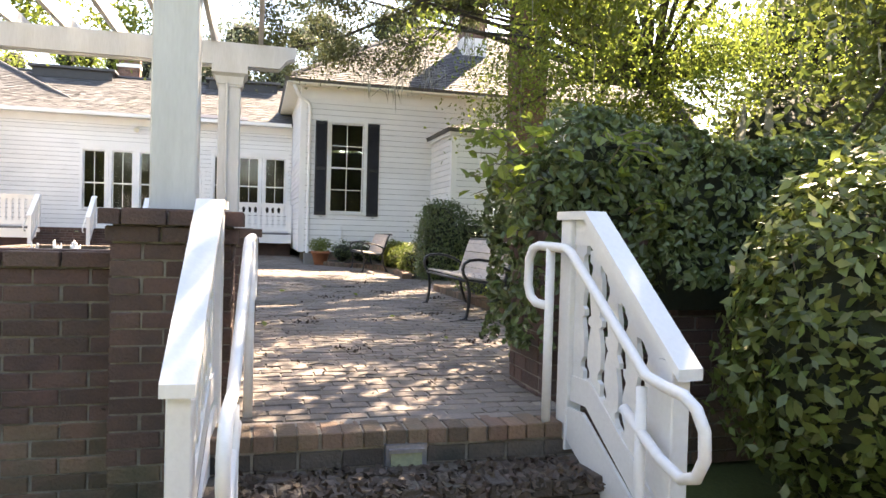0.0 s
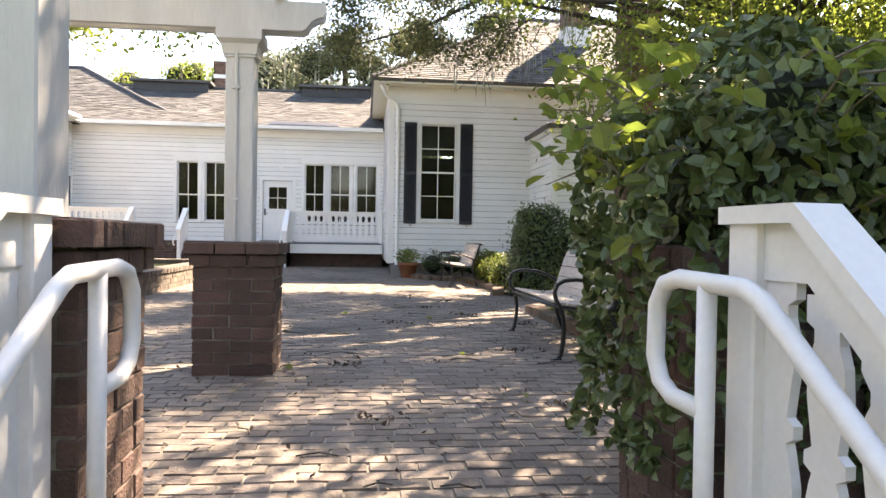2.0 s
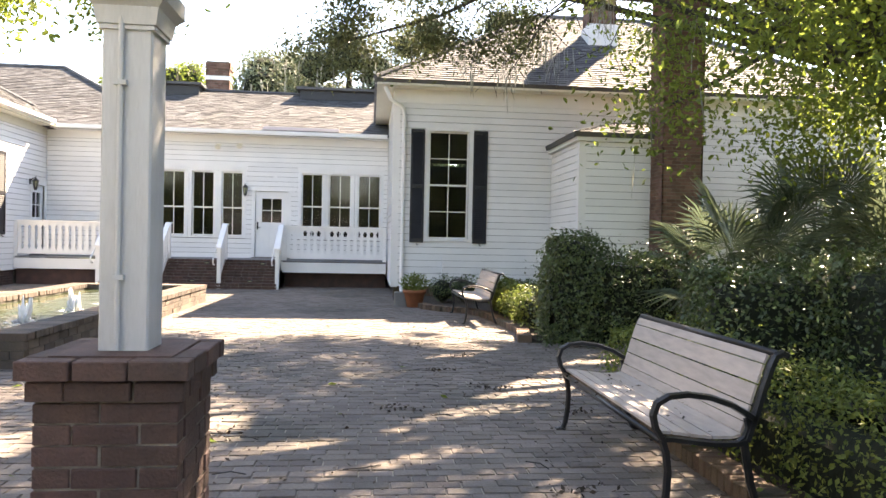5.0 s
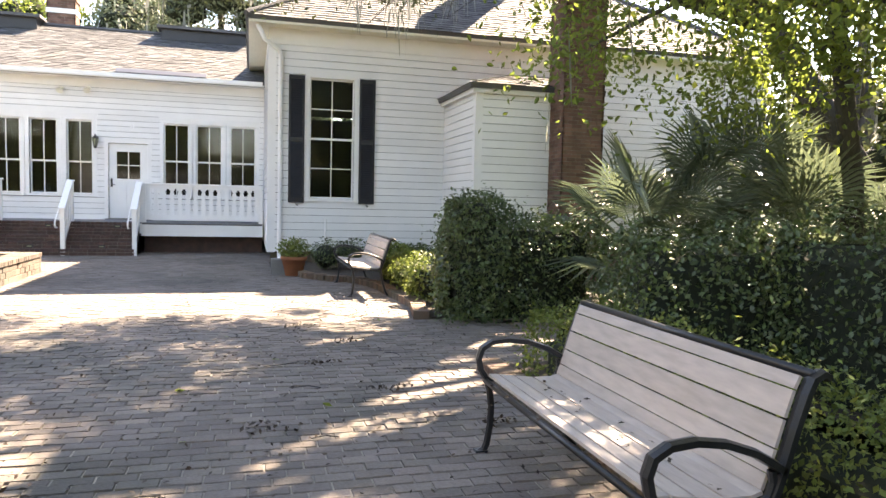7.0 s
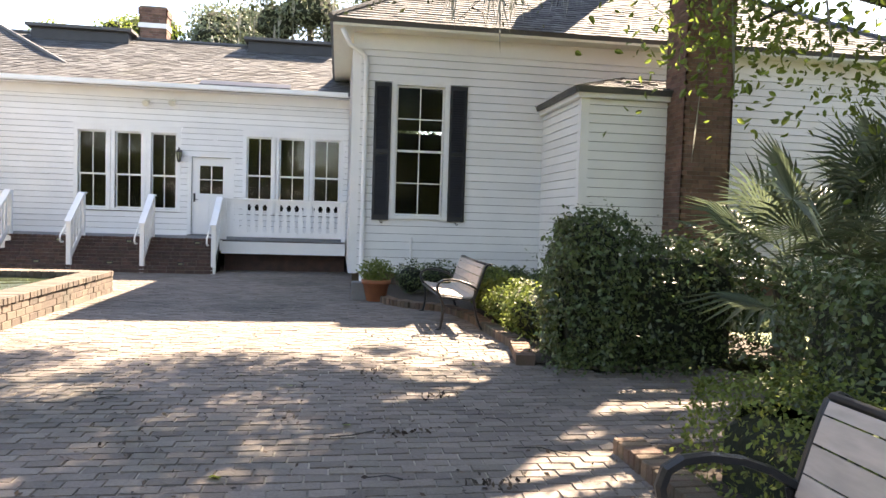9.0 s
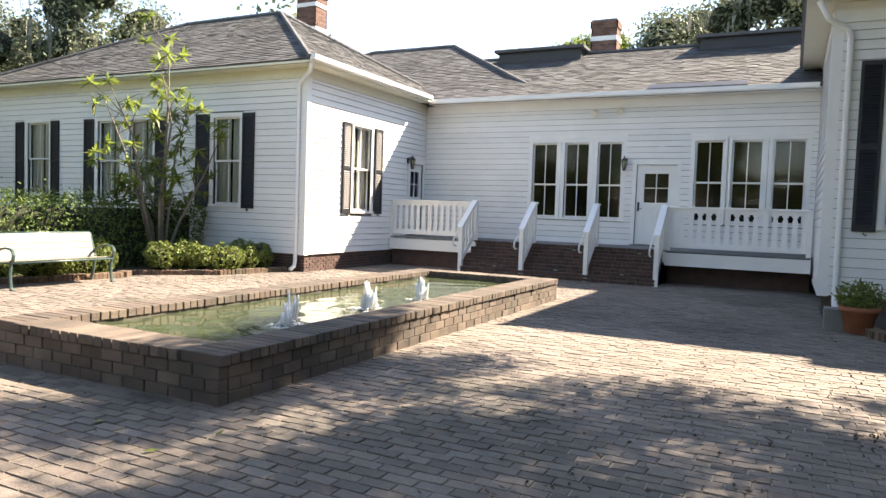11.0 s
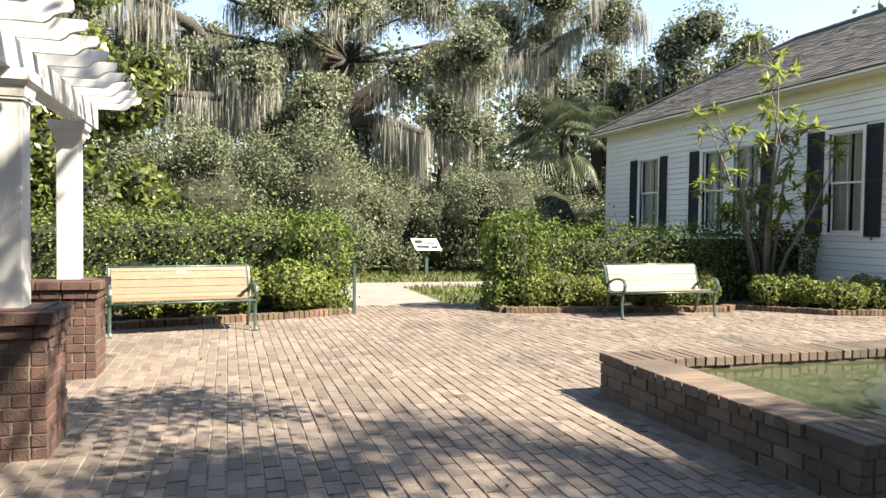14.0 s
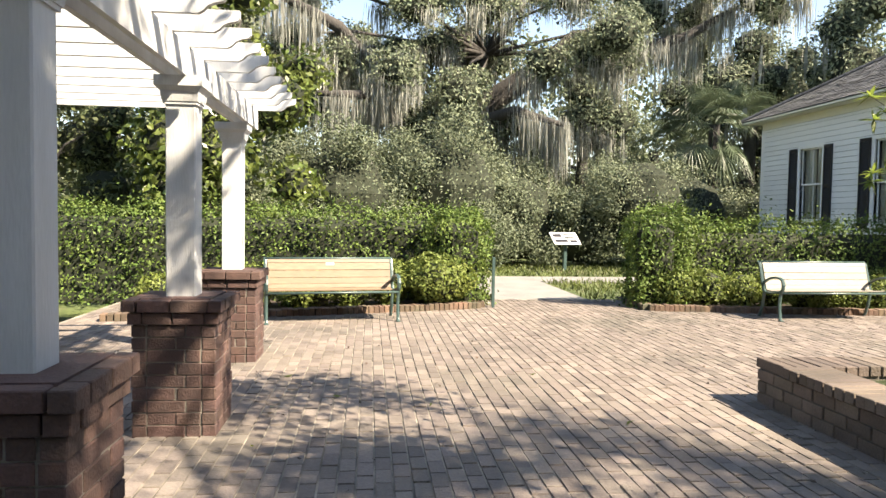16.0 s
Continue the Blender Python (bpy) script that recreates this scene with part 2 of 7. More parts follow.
# ---- mesh tools ----
class Shape:
    """Collects vertices and faces for one mesh."""

    def __init__(self):
        self.v, self.f = [], []

    def box(self, x0, y0, z0, x1, y1, z1):
        return self.hexa([(x0, y0, z0), (x1, y0, z0), (x1, y1, z0), (x0, y1, z0)], [(x0, y0, z1), (x1, y0, z1), (x1, y1, z1), (x0, y1, z1)])

    def hexa(self, low, high):
        k, n = len(self.v), len(low)
        self.v += [tuple(p) for p in low] + [tuple(p) for p in high]
        self.f += [tuple(k + n - 1 - i for i in range(n)), tuple(k + n + i for i in range(n))]
        self.f += [(k + i, k + (i + 1) % n, k + n + (i + 1) % n, k + n + i) for i in range(n)]
        return self

    def quad(self, *pts):
        k = len(self.v)
        self.v += [tuple(p) for p in pts]
        self.f.append(tuple(range(k, k + len(pts))))
        return self

    def bevel_box(self, x0, y0, z0, x1, y1, z1, b=0.006, tz=True):
        """A box whose upright and upper edges are chamfered."""
        def ring(i, z):
            return [(x0 + i + b, y0 + i, z), (x1 - i - b, y0 + i, z), (x1 - i, y0 + i + b, z), (x1 - i, y1 - i - b, z),
                    (x1 - i - b, y1 - i, z), (x0 + i + b, y1 - i, z), (x0 + i, y1 - i - b, z), (x0 + i, y0 + i + b, z)]
        rings = [ring(0, z0), ring(0, z1 - b), ring(b, z1)] if tz else [ring(0, z0), ring(0, z1)]
        return self.loft(rings)

    def loft(self, rings, caps=True, closed=True):
        k, n = len(self.v), len(rings[0])
        for r in rings:
            self.v += [tuple(p) for p in r]
        for j in range(len(rings) - 1):
            for i in range(n if closed else n - 1):
                a, b = k + j * n + i, k + j * n + (i + 1) % n
                self.f.append((a, b, b + n, a + n))
        if caps:
            self.f.append(tuple(k + n - 1 - i for i in range(n)))
            self.f.append(tuple(k + (len(rings) - 1) * n + i for i in range(n)))
        return self

    def tube(self, pts, r, n=8, flat=1.0):
        """A round bar along pts; r may be a list; flat squeezes it sideways."""
        pts = [Vector(p) for p in pts]
        rs = r if isinstance(r, (list, tuple)) else [r] * len(pts)
        rings, up = [], None
        for i, p in enumerate(pts):
            d = (pts[min(i + 1, len(pts) - 1)] - pts[max(i - 1, 0)]).normalized()
            if up is None:
                up = Vector((0, 0, 1)) if abs(d.z) < 0.9 else Vector((0, 1, 0))
            s = d.cross(up).normalized()
            up = s.cross(d).normalized()
            rings.append([p + s * math.cos(6.2832 * k / n) * rs[i] * flat + up * math.sin(6.2832 * k / n) * rs[i] for k in range(n)])
        return self.loft(rings)

    def lathe(self, prof, x=0, y=0, n=20):
        return self.loft([[(x + r * math.cos(6.2832 * i / n), y + r * math.sin(6.2832 * i / n), z) for i in range(n)] for r, z in prof])

    def slab(self, outline, axis, a, b):
        """An outline in two coordinates, given thickness from a to b along the axis x, y or z."""
        put = {"x": lambda u, w, c: (c, u, w), "y": lambda u, w, c: (u, c, w), "z": lambda u, w, c: (u, w, c)}[axis]
        area = sum(p[0] * q[1] - q[0] * p[1] for p, q in zip(outline, outline[1:] + outline[:1]))
        pts = outline if (area > 0) != (axis == "y") else outline[::-1]
        return self.hexa([put(u, w, min(a, b)) for u, w in pts], [put(u, w, max(a, b)) for u, w in pts])

    def mesh(self, name, mat, smooth=False):
        me = bpy.data.meshes.new(name)
        me.from_pydata(self.v, [], self.f)
        me.materials.append(mat)
        if smooth:
            me.polygons.foreach_set("use_smooth", [True] * len(me.polygons))
        me.update()
        return me


def part(name, sh, mat, parent, label="", smooth=False, at=None):
    ob = new(name, sh if isinstance(sh, bpy.types.Mesh) else sh.mesh(name, mat, smooth))
    ob.parent = parent
    if at:
        ob.location = at
    return tagged(ob, label)


def thing(name, label, category, at=(0, 0, 0), rz=0, group="", kind=""):
    ob = new(name)
    ob.empty_display_size = 0.1
    ob.matrix_basis = pose(*at, 0, 0, rz)
    return tagged(ob, label, category, group, kind)


def solid(name, sh, mat, label, category, group="", kind="", smooth=False):
    return tagged(new(name, sh.mesh(name, mat, smooth)), label, category, group, kind)


def quads_mesh(name, verts, mat):
    """A mesh of loose quads from an array of shape (n, 4, 3)."""
    n = len(verts)
    me = bpy.data.meshes.new(name)
    me.vertices.add(4 * n)
    me.vertices.foreach_set("co", np.ascontiguousarray(verts, dtype=np.float32).ravel())
    me.loops.add(4 * n)
    me.loops.foreach_set("vertex_index", np.arange(4 * n, dtype=np.int32))
    me.polygons.add(n)
    me.polygons.foreach_set("loop_start", np.arange(0, 4 * n, 4, dtype=np.int32))
    me.materials.append(mat)
    me.update(calc_edges=True)
    return me


RNG = np.random.default_rng(7)


def unit(v):
    return v / np.maximum(np.linalg.norm(v, axis=1, keepdims=True), 1e-6)


def leaf_quads(points, normals, size, wide=0.5, spread=0.8, droop=0.2, fold=False):
    """Leaf-shaped quads at points, facing roughly along the normals."""
    n = len(points)
    nr = unit(normals + RNG.normal(0, spread, (n, 3)))
    d = np.cross(nr, RNG.normal(0, 1, (n, 3)))
    d[:, 2] -= droop * np.linalg.norm(d, axis=1)
    d = unit(d)
    s = unit(np.cross(nr, d))
    nr = np.cross(d, s)
    ln = (size * RNG.uniform(0.6, 1.25, (n, 1)))
    w = ln * wide * 0.5
    bend = nr * ln * RNG.uniform(-0.12, 0.12, (n, 1))
    if fold:
        a, t = points - d * ln * 0.5, points + d * ln * 0.5 - nr * ln * 0.08
        lift = nr * w * 0.35
        sides = [np.stack([a, points - d * ln * 0.18 + sg * s * w * 0.95 + lift, points + d * ln * 0.22 + sg * s * w * 0.85 + lift, t], 1) for sg in (1, -1)]
        return np.concatenate(sides)
    return np.stack([points - d * ln * 0.5, points + s * w + bend, points + d * ln * 0.5, points - s * w + bend], 1)


def ball_points(n, centre, radii, shell=0.55):
    v = unit(RNG.normal(0, 1, (n, 3)))
    r = (shell + (1 - shell) * RNG.uniform(0, 1, (n, 1)) ** 0.6)
    return np.array(centre) + v * r * np.array(radii), v


def wavy(v, amount, freq, seed=0.0):
    """A smooth wobble for points."""
    s = np.sin(v[:, 0] * freq + seed) + np.sin(v[:, 1] * freq * 1.3 + 1.7 * seed + 1) + np.sin(v[:, 2] * freq * 1.1 + 0.6 * seed + 2)
    s += 0.6 * np.sin(v[:, 0] * freq * 2.7 + v[:, 1] * freq * 2.1 + seed) + 0.6 * np.sin(v[:, 2] * freq * 2.9 - v[:, 1] * freq * 1.9)
    return amount * s[:, None] / 2.5


def box_points(n, lo, hi, round_=0.15, bottom=False):
    """Points and normals on the upright sides and top of a box."""
    lo, hi = np.array(lo, float), np.array(hi, float)
    d = hi - lo
    areas = np.array([d[1] * d[2], d[1] * d[2], d[0] * d[2], d[0] * d[2], d[0] * d[1]])
    side = RNG.choice(5, n, p=areas / areas.sum())
    p = lo + RNG.uniform(0, 1, (n, 3)) * d
    nor = np.zeros((n, 3))
    for i, (ax, at, sg) in enumerate(((0, lo[0], -1), (0, hi[0], 1), (1, lo[1], -1), (1, hi[1], 1), (2, hi[2], 1))):
        k = side == i
        p[k, ax] = at
        nor[k, ax] = sg
    c = np.clip(p, lo + round_, np.maximum(hi - round_, lo + round_))
    c[:, 2] = np.clip(p[:, 2], lo[2], hi[2] - round_)
    off = p - c
    ln = np.linalg.norm(off, axis=1, keepdims=True)
    far = ln[:, 0] > round_
    p[far] = c[far] + off[far] / ln[far] * round_
    return p, nor

# ---- brick pieces ----
def brick_mesh(name, sx, sy, sz, mat, b=0.005):
    return Shape().bevel_box(-sx / 2, -sy / 2, -sz / 2, sx / 2, sy / 2, sz / 2, b).mesh(name, mat)


rnd = random.Random(3)
BRICKS = {}


def brick_at(parent, x, y, z, sx, sy, sz, mat, name="brick", jit=0.004):
    key = (name, round(sx, 3), round(sy, 3), round(sz, 3), mat.name)
    if key not in BRICKS:
        BRICKS[key] = brick_mesh(name, sx, sy, sz, mat)
    ob = new(name, BRICKS[key])
    ob.parent = parent
    ob.location = (x + rnd.uniform(-jit, jit), y + rnd.uniform(-jit, jit), z + rnd.uniform(-1, 1) * jit * 0.3)
    ob.rotation_euler = (0, 0, rnd.uniform(-0.02, 0.02))
    return ob


def course(parent, axis, u0, u1, face, out, z, mat, h=0.057, length=0.2, joint=0.011, depth=0.09, shift=0.0):
    """One course of bricks along the axis, its outer face at face looking to out (1 or -1)."""
    u = u0 - shift
    while u < u1 - 0.02:
        a, b = max(u, u0), min(u + length, u1)
        if u1 - b < 0.05:
            b = u1
        if b - a > 0.03:
            c, sx = (a + b) / 2, b - a
            if axis == "x":
                brick_at(parent, c, face - out * depth / 2, z + h / 2, sx, depth, h, mat)
            else:
                brick_at(parent, face - out * depth / 2, c, z + h / 2, depth, sx, h, mat)
        u += length + joint


def pier(name, cx, cy, z0, w, top, mat, label, foot=None):
    """A square brick pier with a corbelled cap of two courses."""
    p = thing(name, label, "brick pier", (cx, cy, z0), group="pergola piers")
    h = top - z0
    r = w / 2
    part("mortar_core", Shape().box(-r + 0.008, -r + 0.008, 0, r - 0.008, r - 0.008, h - 0.02), MORTAR, p, "grey mortar")
    n = round(h / 0.086)
    ch = h / n
    for i in range(n):
        e = 0.0 if i < n - 2 else (0.022 if i == n - 2 else 0.05)
        q, z = r + e, i * ch
        sh = 0.105 if i % 2 else 0.0
        mm = foot if foot and i < 3 else mat
        ln = 0.245 if i < n - 1 else 0.2
        course(p, "x", -q, q, -q, -1, z, mm, ch - 0.01, ln, shift=sh)
        course(p, "x", -q, q, q, 1, z, mm, ch - 0.01, ln, shift=0.105 - sh)
        course(p, "y", -q + 0.1, q - 0.1, q, 1, z, mm, ch - 0.01, ln, shift=sh * 0.6)
        course(p, "y", -q + 0.1, q - 0.1, -q, -1, z, mm, ch - 0.01, ln, shift=sh * 0.6)
    e = r + 0.05
    part("cap_bed", Shape().box(-e + 0.09, -e + 0.09, h - ch, e - 0.09, e - 0.09, h - 0.004), BRICK, p)
    return p


# ---- ground, patio, steps ----
P, LOW = 0.72, 0.22
g = Shape()
g.quad((-400, -400, LOW - 0.02), (400, -400, LOW - 0.02), (400, 3.8, LOW - 0.02), (-400, 3.8, LOW - 0.02))
g.quad((-400, 3.8, P - 0.08), (400, 3.8, P - 0.08), (400, 400, P - 0.08), (-400, 400, P - 0.08))
g.quad((-400, 3.8, LOW - 0.02), (400, 3.8, LOW - 0.02), (400, 3.8, P - 0.08), (-400, 3.8, P - 0.08))
solid("ground", g, GRASS, "patchy shaded lawn and leaf litter round the house", "ground", kind="structure")

PX0, PX1, PY0, PY1 = -13.2, 4.6, 3.12, 26.0
patio = solid("patio", Shape().box(PX0, 3.9, LOW - 0.1, PX1, PY1, P - 0.009).box(-0.52, PY0, LOW - 0.1, 1.36, 3.9, P - 0.009), SANDJOINT, "weathered brick courtyard paving in running bond", "patio", kind="structure")
lower = solid("lower_walk", Shape().box(-1.2, -6, LOW - 0.1, 2.2, 2.45, LOW), OLDBRICK, "mossy brick walk below the steps", "walk", kind="structure")


def paved(x0, x1, y0, y1):
    """Positions of pavers in running bond, long side along x."""
    L, W, J = 0.2, 0.098, 0.009
    out = []
    row, y = 0, y0
    while y < y1:
        off = (0.5 if row % 2 else 0.0) * (L + J) + 0.02 * math.sin(row * 1.7)
        x = x0 - off
        while x < x1:
            out.append((x + L / 2, y + W / 2))
            x += L + J
        y += W + J
        row += 1
    return out


FTN = (-5.83, 11.38, -3.11, 19.45)
ALL = [q for q in paved(PX0, PX1, PY0 + 0.12, PY1) if not (FTN[0] + 0.1 < q[0] < FTN[2] - 0.1 and FTN[1] + 0.1 < q[1] < FTN[3] - 0.1) and (q[1] > 3.95 or -0.45 < q[0] < 1.3) and q[0] > -12.2 - 0.9 * (10.3 < q[1] < 12.6)]
NEAR = [q for q in ALL if -0.25 < q[0] < 1.2 and 6.2 < q[1] < 10.2][:300]
REST = [q for q in ALL if q not in set(NEAR)]
pv, pf = [], []
for x, y in REST:
    a, t = rnd.uniform(-0.012, 0.012), rnd.uniform(-0.003, 0.003)
    z = P + rnd.uniform(-0.004, 0.003)
    ca, sa = math.cos(a), math.sin(a)
    k = len(pv)
    for hx, hy, dz in ((0.0998, 0.0488, -0.014), (0.0968, 0.0458, 0.0)):
        for sx, sy in ((-1, -1), (1, -1), (1, 1), (-1, 1)):
            px, py = sx * hx, sy * hy
            pv.append((x + px * ca - py * sa, y + px * sa + py * ca, z + dz + t * sx))
    pf.append((k + 4, k + 5, k + 6, k + 7))
    pf += [(k + i, k + (i + 1) % 4, k + 4 + (i + 1) % 4, k + 4 + i) for i in range(4)]
sh = Shape()
sh.v, sh.f = pv, pf
tagged(part("paving", sh, PAVER, patio, "worn brown brick pavers"), kind="stuff")

steps = thing("front_steps", "three mossy brick steps strewn with dry leaves", "steps", (0.4, 2.45, LOW), kind="structure")
RISE = (P - LOW) / 3
for i in range(3):
    y0 = i * 0.33
    part("step_core", Shape().box(-0.92, y0 + 0.02, -0.05, 0.92, y0 + (0.34 if i < 2 else 0.12) + 0.02, (i + 1) * RISE - 0.012), MORTAR, steps)
    for j in range(9):
        w = 1.84 / 9
        brick_at(steps, -0.92 + (j + 0.5) * w, y0 + 0.05, i * RISE + 0.04, w - 0.012, 0.1, 0.075, STEPBRICK, "riser_brick")
    for j in range(18):
        w = 1.84 / 18
        brick_at(steps, -0.92 + (j + 0.5) * w, y0 + 0.088, (i + 1) * RISE - 0.036, w - 0.009, 0.2, 0.072, STEPBRICK if i < 2 else OLDBRICK, "tread_brick")
    if i < 2:
        for j in range(9):
            w = 1.84 / 9
            brick_at(steps, -0.92 + (j + 0.5) * w, y0 + 0.255, (i + 1) * RISE - 0.036, w - 0.009, 0.11, 0.072, STEPBRICK, "tread_brick")

# step light in the top riser
sl = thing("step_light", "rectangular step light with grey metal frame set in the riser", "light", (0.395, 3.098, 0.585))
part("frame", Shape().slab([(-0.1, -0.068), (0.1, -0.068), (0.1, 0.068), (-0.1, 0.068)], "y", -0.02, 0.02), STEEL, sl, "blue-grey metal frame")
part("lens", Shape().slab([(-0.075, -0.045), (0.075, -0.045), (0.075, 0.03), (-0.075, 0.03)], "y", -0.026, -0.019), LENS, sl, "yellowish lens")
part("hood", Shape().slab([(-0.085, 0.032), (0.085, 0.032), (0.085, 0.05), (-0.085, 0.05)], "y", -0.036, -0.019), STEEL, sl)

# ---- brick walls beside the steps ----
def brick_wall(name, x0, x1, y0, y1, z0, z1, label, visible):
    w = solid(name, Shape().box(x0, y0 + 0.01, z0, x1, y1 - 0.01, z1 - 0.06), MORTAR, label, "brick wall", kind="structure")
    n = round((z1 - z0) / 0.088)
    ch = (z1 - z0) / n
    for i in range(n):
        mat = OLDBRICK if i < 5 else BRICK
        e = 0.025 if i >= n - 1 else 0.0
        course(w, "x", visible[0], visible[1], y0 - e, -1, z0 + i * ch, mat, ch - 0.012, 0.25, shift=0.13 * (i % 2))
        if i >= n - 2:
            course(w, "x", visible[0], visible[1], y1 + e, 1, z0 + i * ch, mat, ch - 0.012, 0.25, shift=0.13 * (i % 2))
    part("coping", Shape().box(x0, y0 + 0.05, z1 - 0.07, x1, y1 - 0.05, z1 - 0.006), BRICK, w)
    return w


brick_wall("wall_south_west", -9.0, -0.99, 3.74, 4.04, LOW, 1.53, "dark red brick garden wall with mossy foot", (-3.6, -0.99))
brick_wall("wall_south_east", 1.90, 8.0, 3.74, 4.04, LOW, 1.53, "red brick garden wall half hidden by creeper", (1.90, 4.2))
pier("brick_pier", -0.715, 3.84, LOW, 0.57, 1.75, BRICK, "red brick pier beside the steps carrying a white post", OLDBRICK)
pier("brick_pier", 1.60, 3.88, LOW, 0.57, 1.70, BRICK, "red brick pier overgrown with creeper", OLDBRICK)

# ---- pergola ----
PIER_X = (-0.575, -2.99, -5.40, -7.82)
PIER_Y = {-0.575: 6.85, -2.99: 6.84, -5.40: 6.81, -7.82: 6.69}
for x in PIER_X:
    pier("brick_pier", x, PIER_Y[x], P, 0.55, 1.66, BRICK, "dark red brick pier carrying a white pergola post")
for x in (-3.11, -5.53, -7.94):
    pier("brick_pier", x, 3.93, P, 0.57, 1.66, BRICK, "dark red brick pier carrying a white pergola post")


def ogee(u0, u1, z0, z1, s):
    """Side outline of a timber from u0 to u1 whose end at u1 is cut in a double curve; s is the direction of u."""
    h = z1 - z0
    return [(u0, z0), (u1 - s * 0.16, z0), (u1 - s * 0.13, z0 + 0.12 * h), (u1 - s * 0.10, z0 + 0.34 * h), (u1 - s * 0.06, z0 + 0.46 * h),
            (u1 - s * 0.015, z0 + 0.52 * h), (u1, z0 + 0.68 * h), (u1, z1), (u0, z1)]


perg = thing("pergola", "white painted timber pergola on square posts", "pergola", (0, 0, 0))
BZ0, BZ1 = 3.17, 3.38
for cy, zb in ((6.85, 1.66), (3.93, 1.70)):
    for i, x in enumerate(PIER_X if cy > 5 else (-0.74, -3.11, -5.53, -7.94)):
        q = 0.115 if x == -0.74 else 0.1
        cy = 3.865 if x == -0.74 else PIER_Y.get(x, 3.93)
        post = part("post", Shape().bevel_box(x - q, cy - q, zb - 0.02, x + q, cy + q, BZ0 - 0.1, 0.008, False), POSTP, perg, "weathered white square post")
        part("necking", Shape().bevel_box(x - q - 0.012, cy - q - 0.012, 2.98, x + q + 0.012, cy + q + 0.012, 3.0, 0.004), POSTP, post)
        part("capital", Shape().loft([[(x + sx * e, cy + sy * e, z) for sx, sy in ((-1, -1), (1, -1), (1, 1), (-1, 1))] for e, z in ((q + 0.018, 3.0), (q + 0.03, 3.07), (q + 0.06, 3.1), (q + 0.06, BZ0))]), POSTP, post)
        if i == 0 and zb < 1.68:
            part("conduit", Shape().tube([(x - 0.02, cy - q - 0.012, zb), (x - 0.02, cy - q - 0.012, 3.05)], 0.012), POSTP, post)
            for zc in (1.95, 2.75):
                part("conduit_clip", Shape().box(x - 0.045, cy - q - 0.026, zc, x + 0.005, cy - q + 0.001, zc + 0.02), POSTP, post)
    cy = 6.78 if cy > 5 else 3.93
    for d in (-0.085, 0.045):
        o = ogee(-8.3, 0.03, BZ0, BZ1, 1)
        part("beam", Shape().slab(o, "y", cy + d, cy + d + 0.04), POSTP, perg)
x = -8.30
while x < -0.05:
    o = [(u, w) for u, w in ogee(5.4, 7.28, BZ1, BZ1 + 0.14, 1)][:-1] + [(5.4, BZ1 + 0.14)]
    left = [(u, w) for u, w in ogee(5.4, 3.12, BZ1, BZ1 + 0.14, -1)]
    part("rafter", Shape().slab(o, "x", x, x + 0.04), POSTP, perg)
    part("rafter", Shape().slab(left[1:-1] + [(5.4, BZ1 + 0.14), (5.4, BZ1)], "x", x, x + 0.04), POSTP, perg)
    x += 0.42


# ---- stair balustrades ----
BAL = [(0.0, 1.0), (0.10, 1.0), (0.12, 0.62), (0.16, 0.62), (0.20, 0.98), (0.34, 1.0), (0.44, 0.72), (0.47, 0.60), (0.49, 1.0), (0.53, 1.0), (0.55, 0.62), (0.70, 0.92), (0.80, 0.85), (0.86, 0.6), (0.90, 0.6), (0.92, 1.0), (1.0, 1.0)]


def baluster(axis, u, c, z0, z1, w, t=0.024, tilt=0.0):
    """A flat sawn baluster; tilt raises z along u."""
    right = [(u + w / 2 * k, z0 + f * (z1 - z0) + tilt * w / 2 * k) for f, k in BAL]
    left = [(u - w / 2 * k, z0 + f * (z1 - z0) - tilt * w / 2 * k) for f, k in reversed(BAL)]
    return Shape().slab(right + left, axis, c - t / 2, c + t / 2)


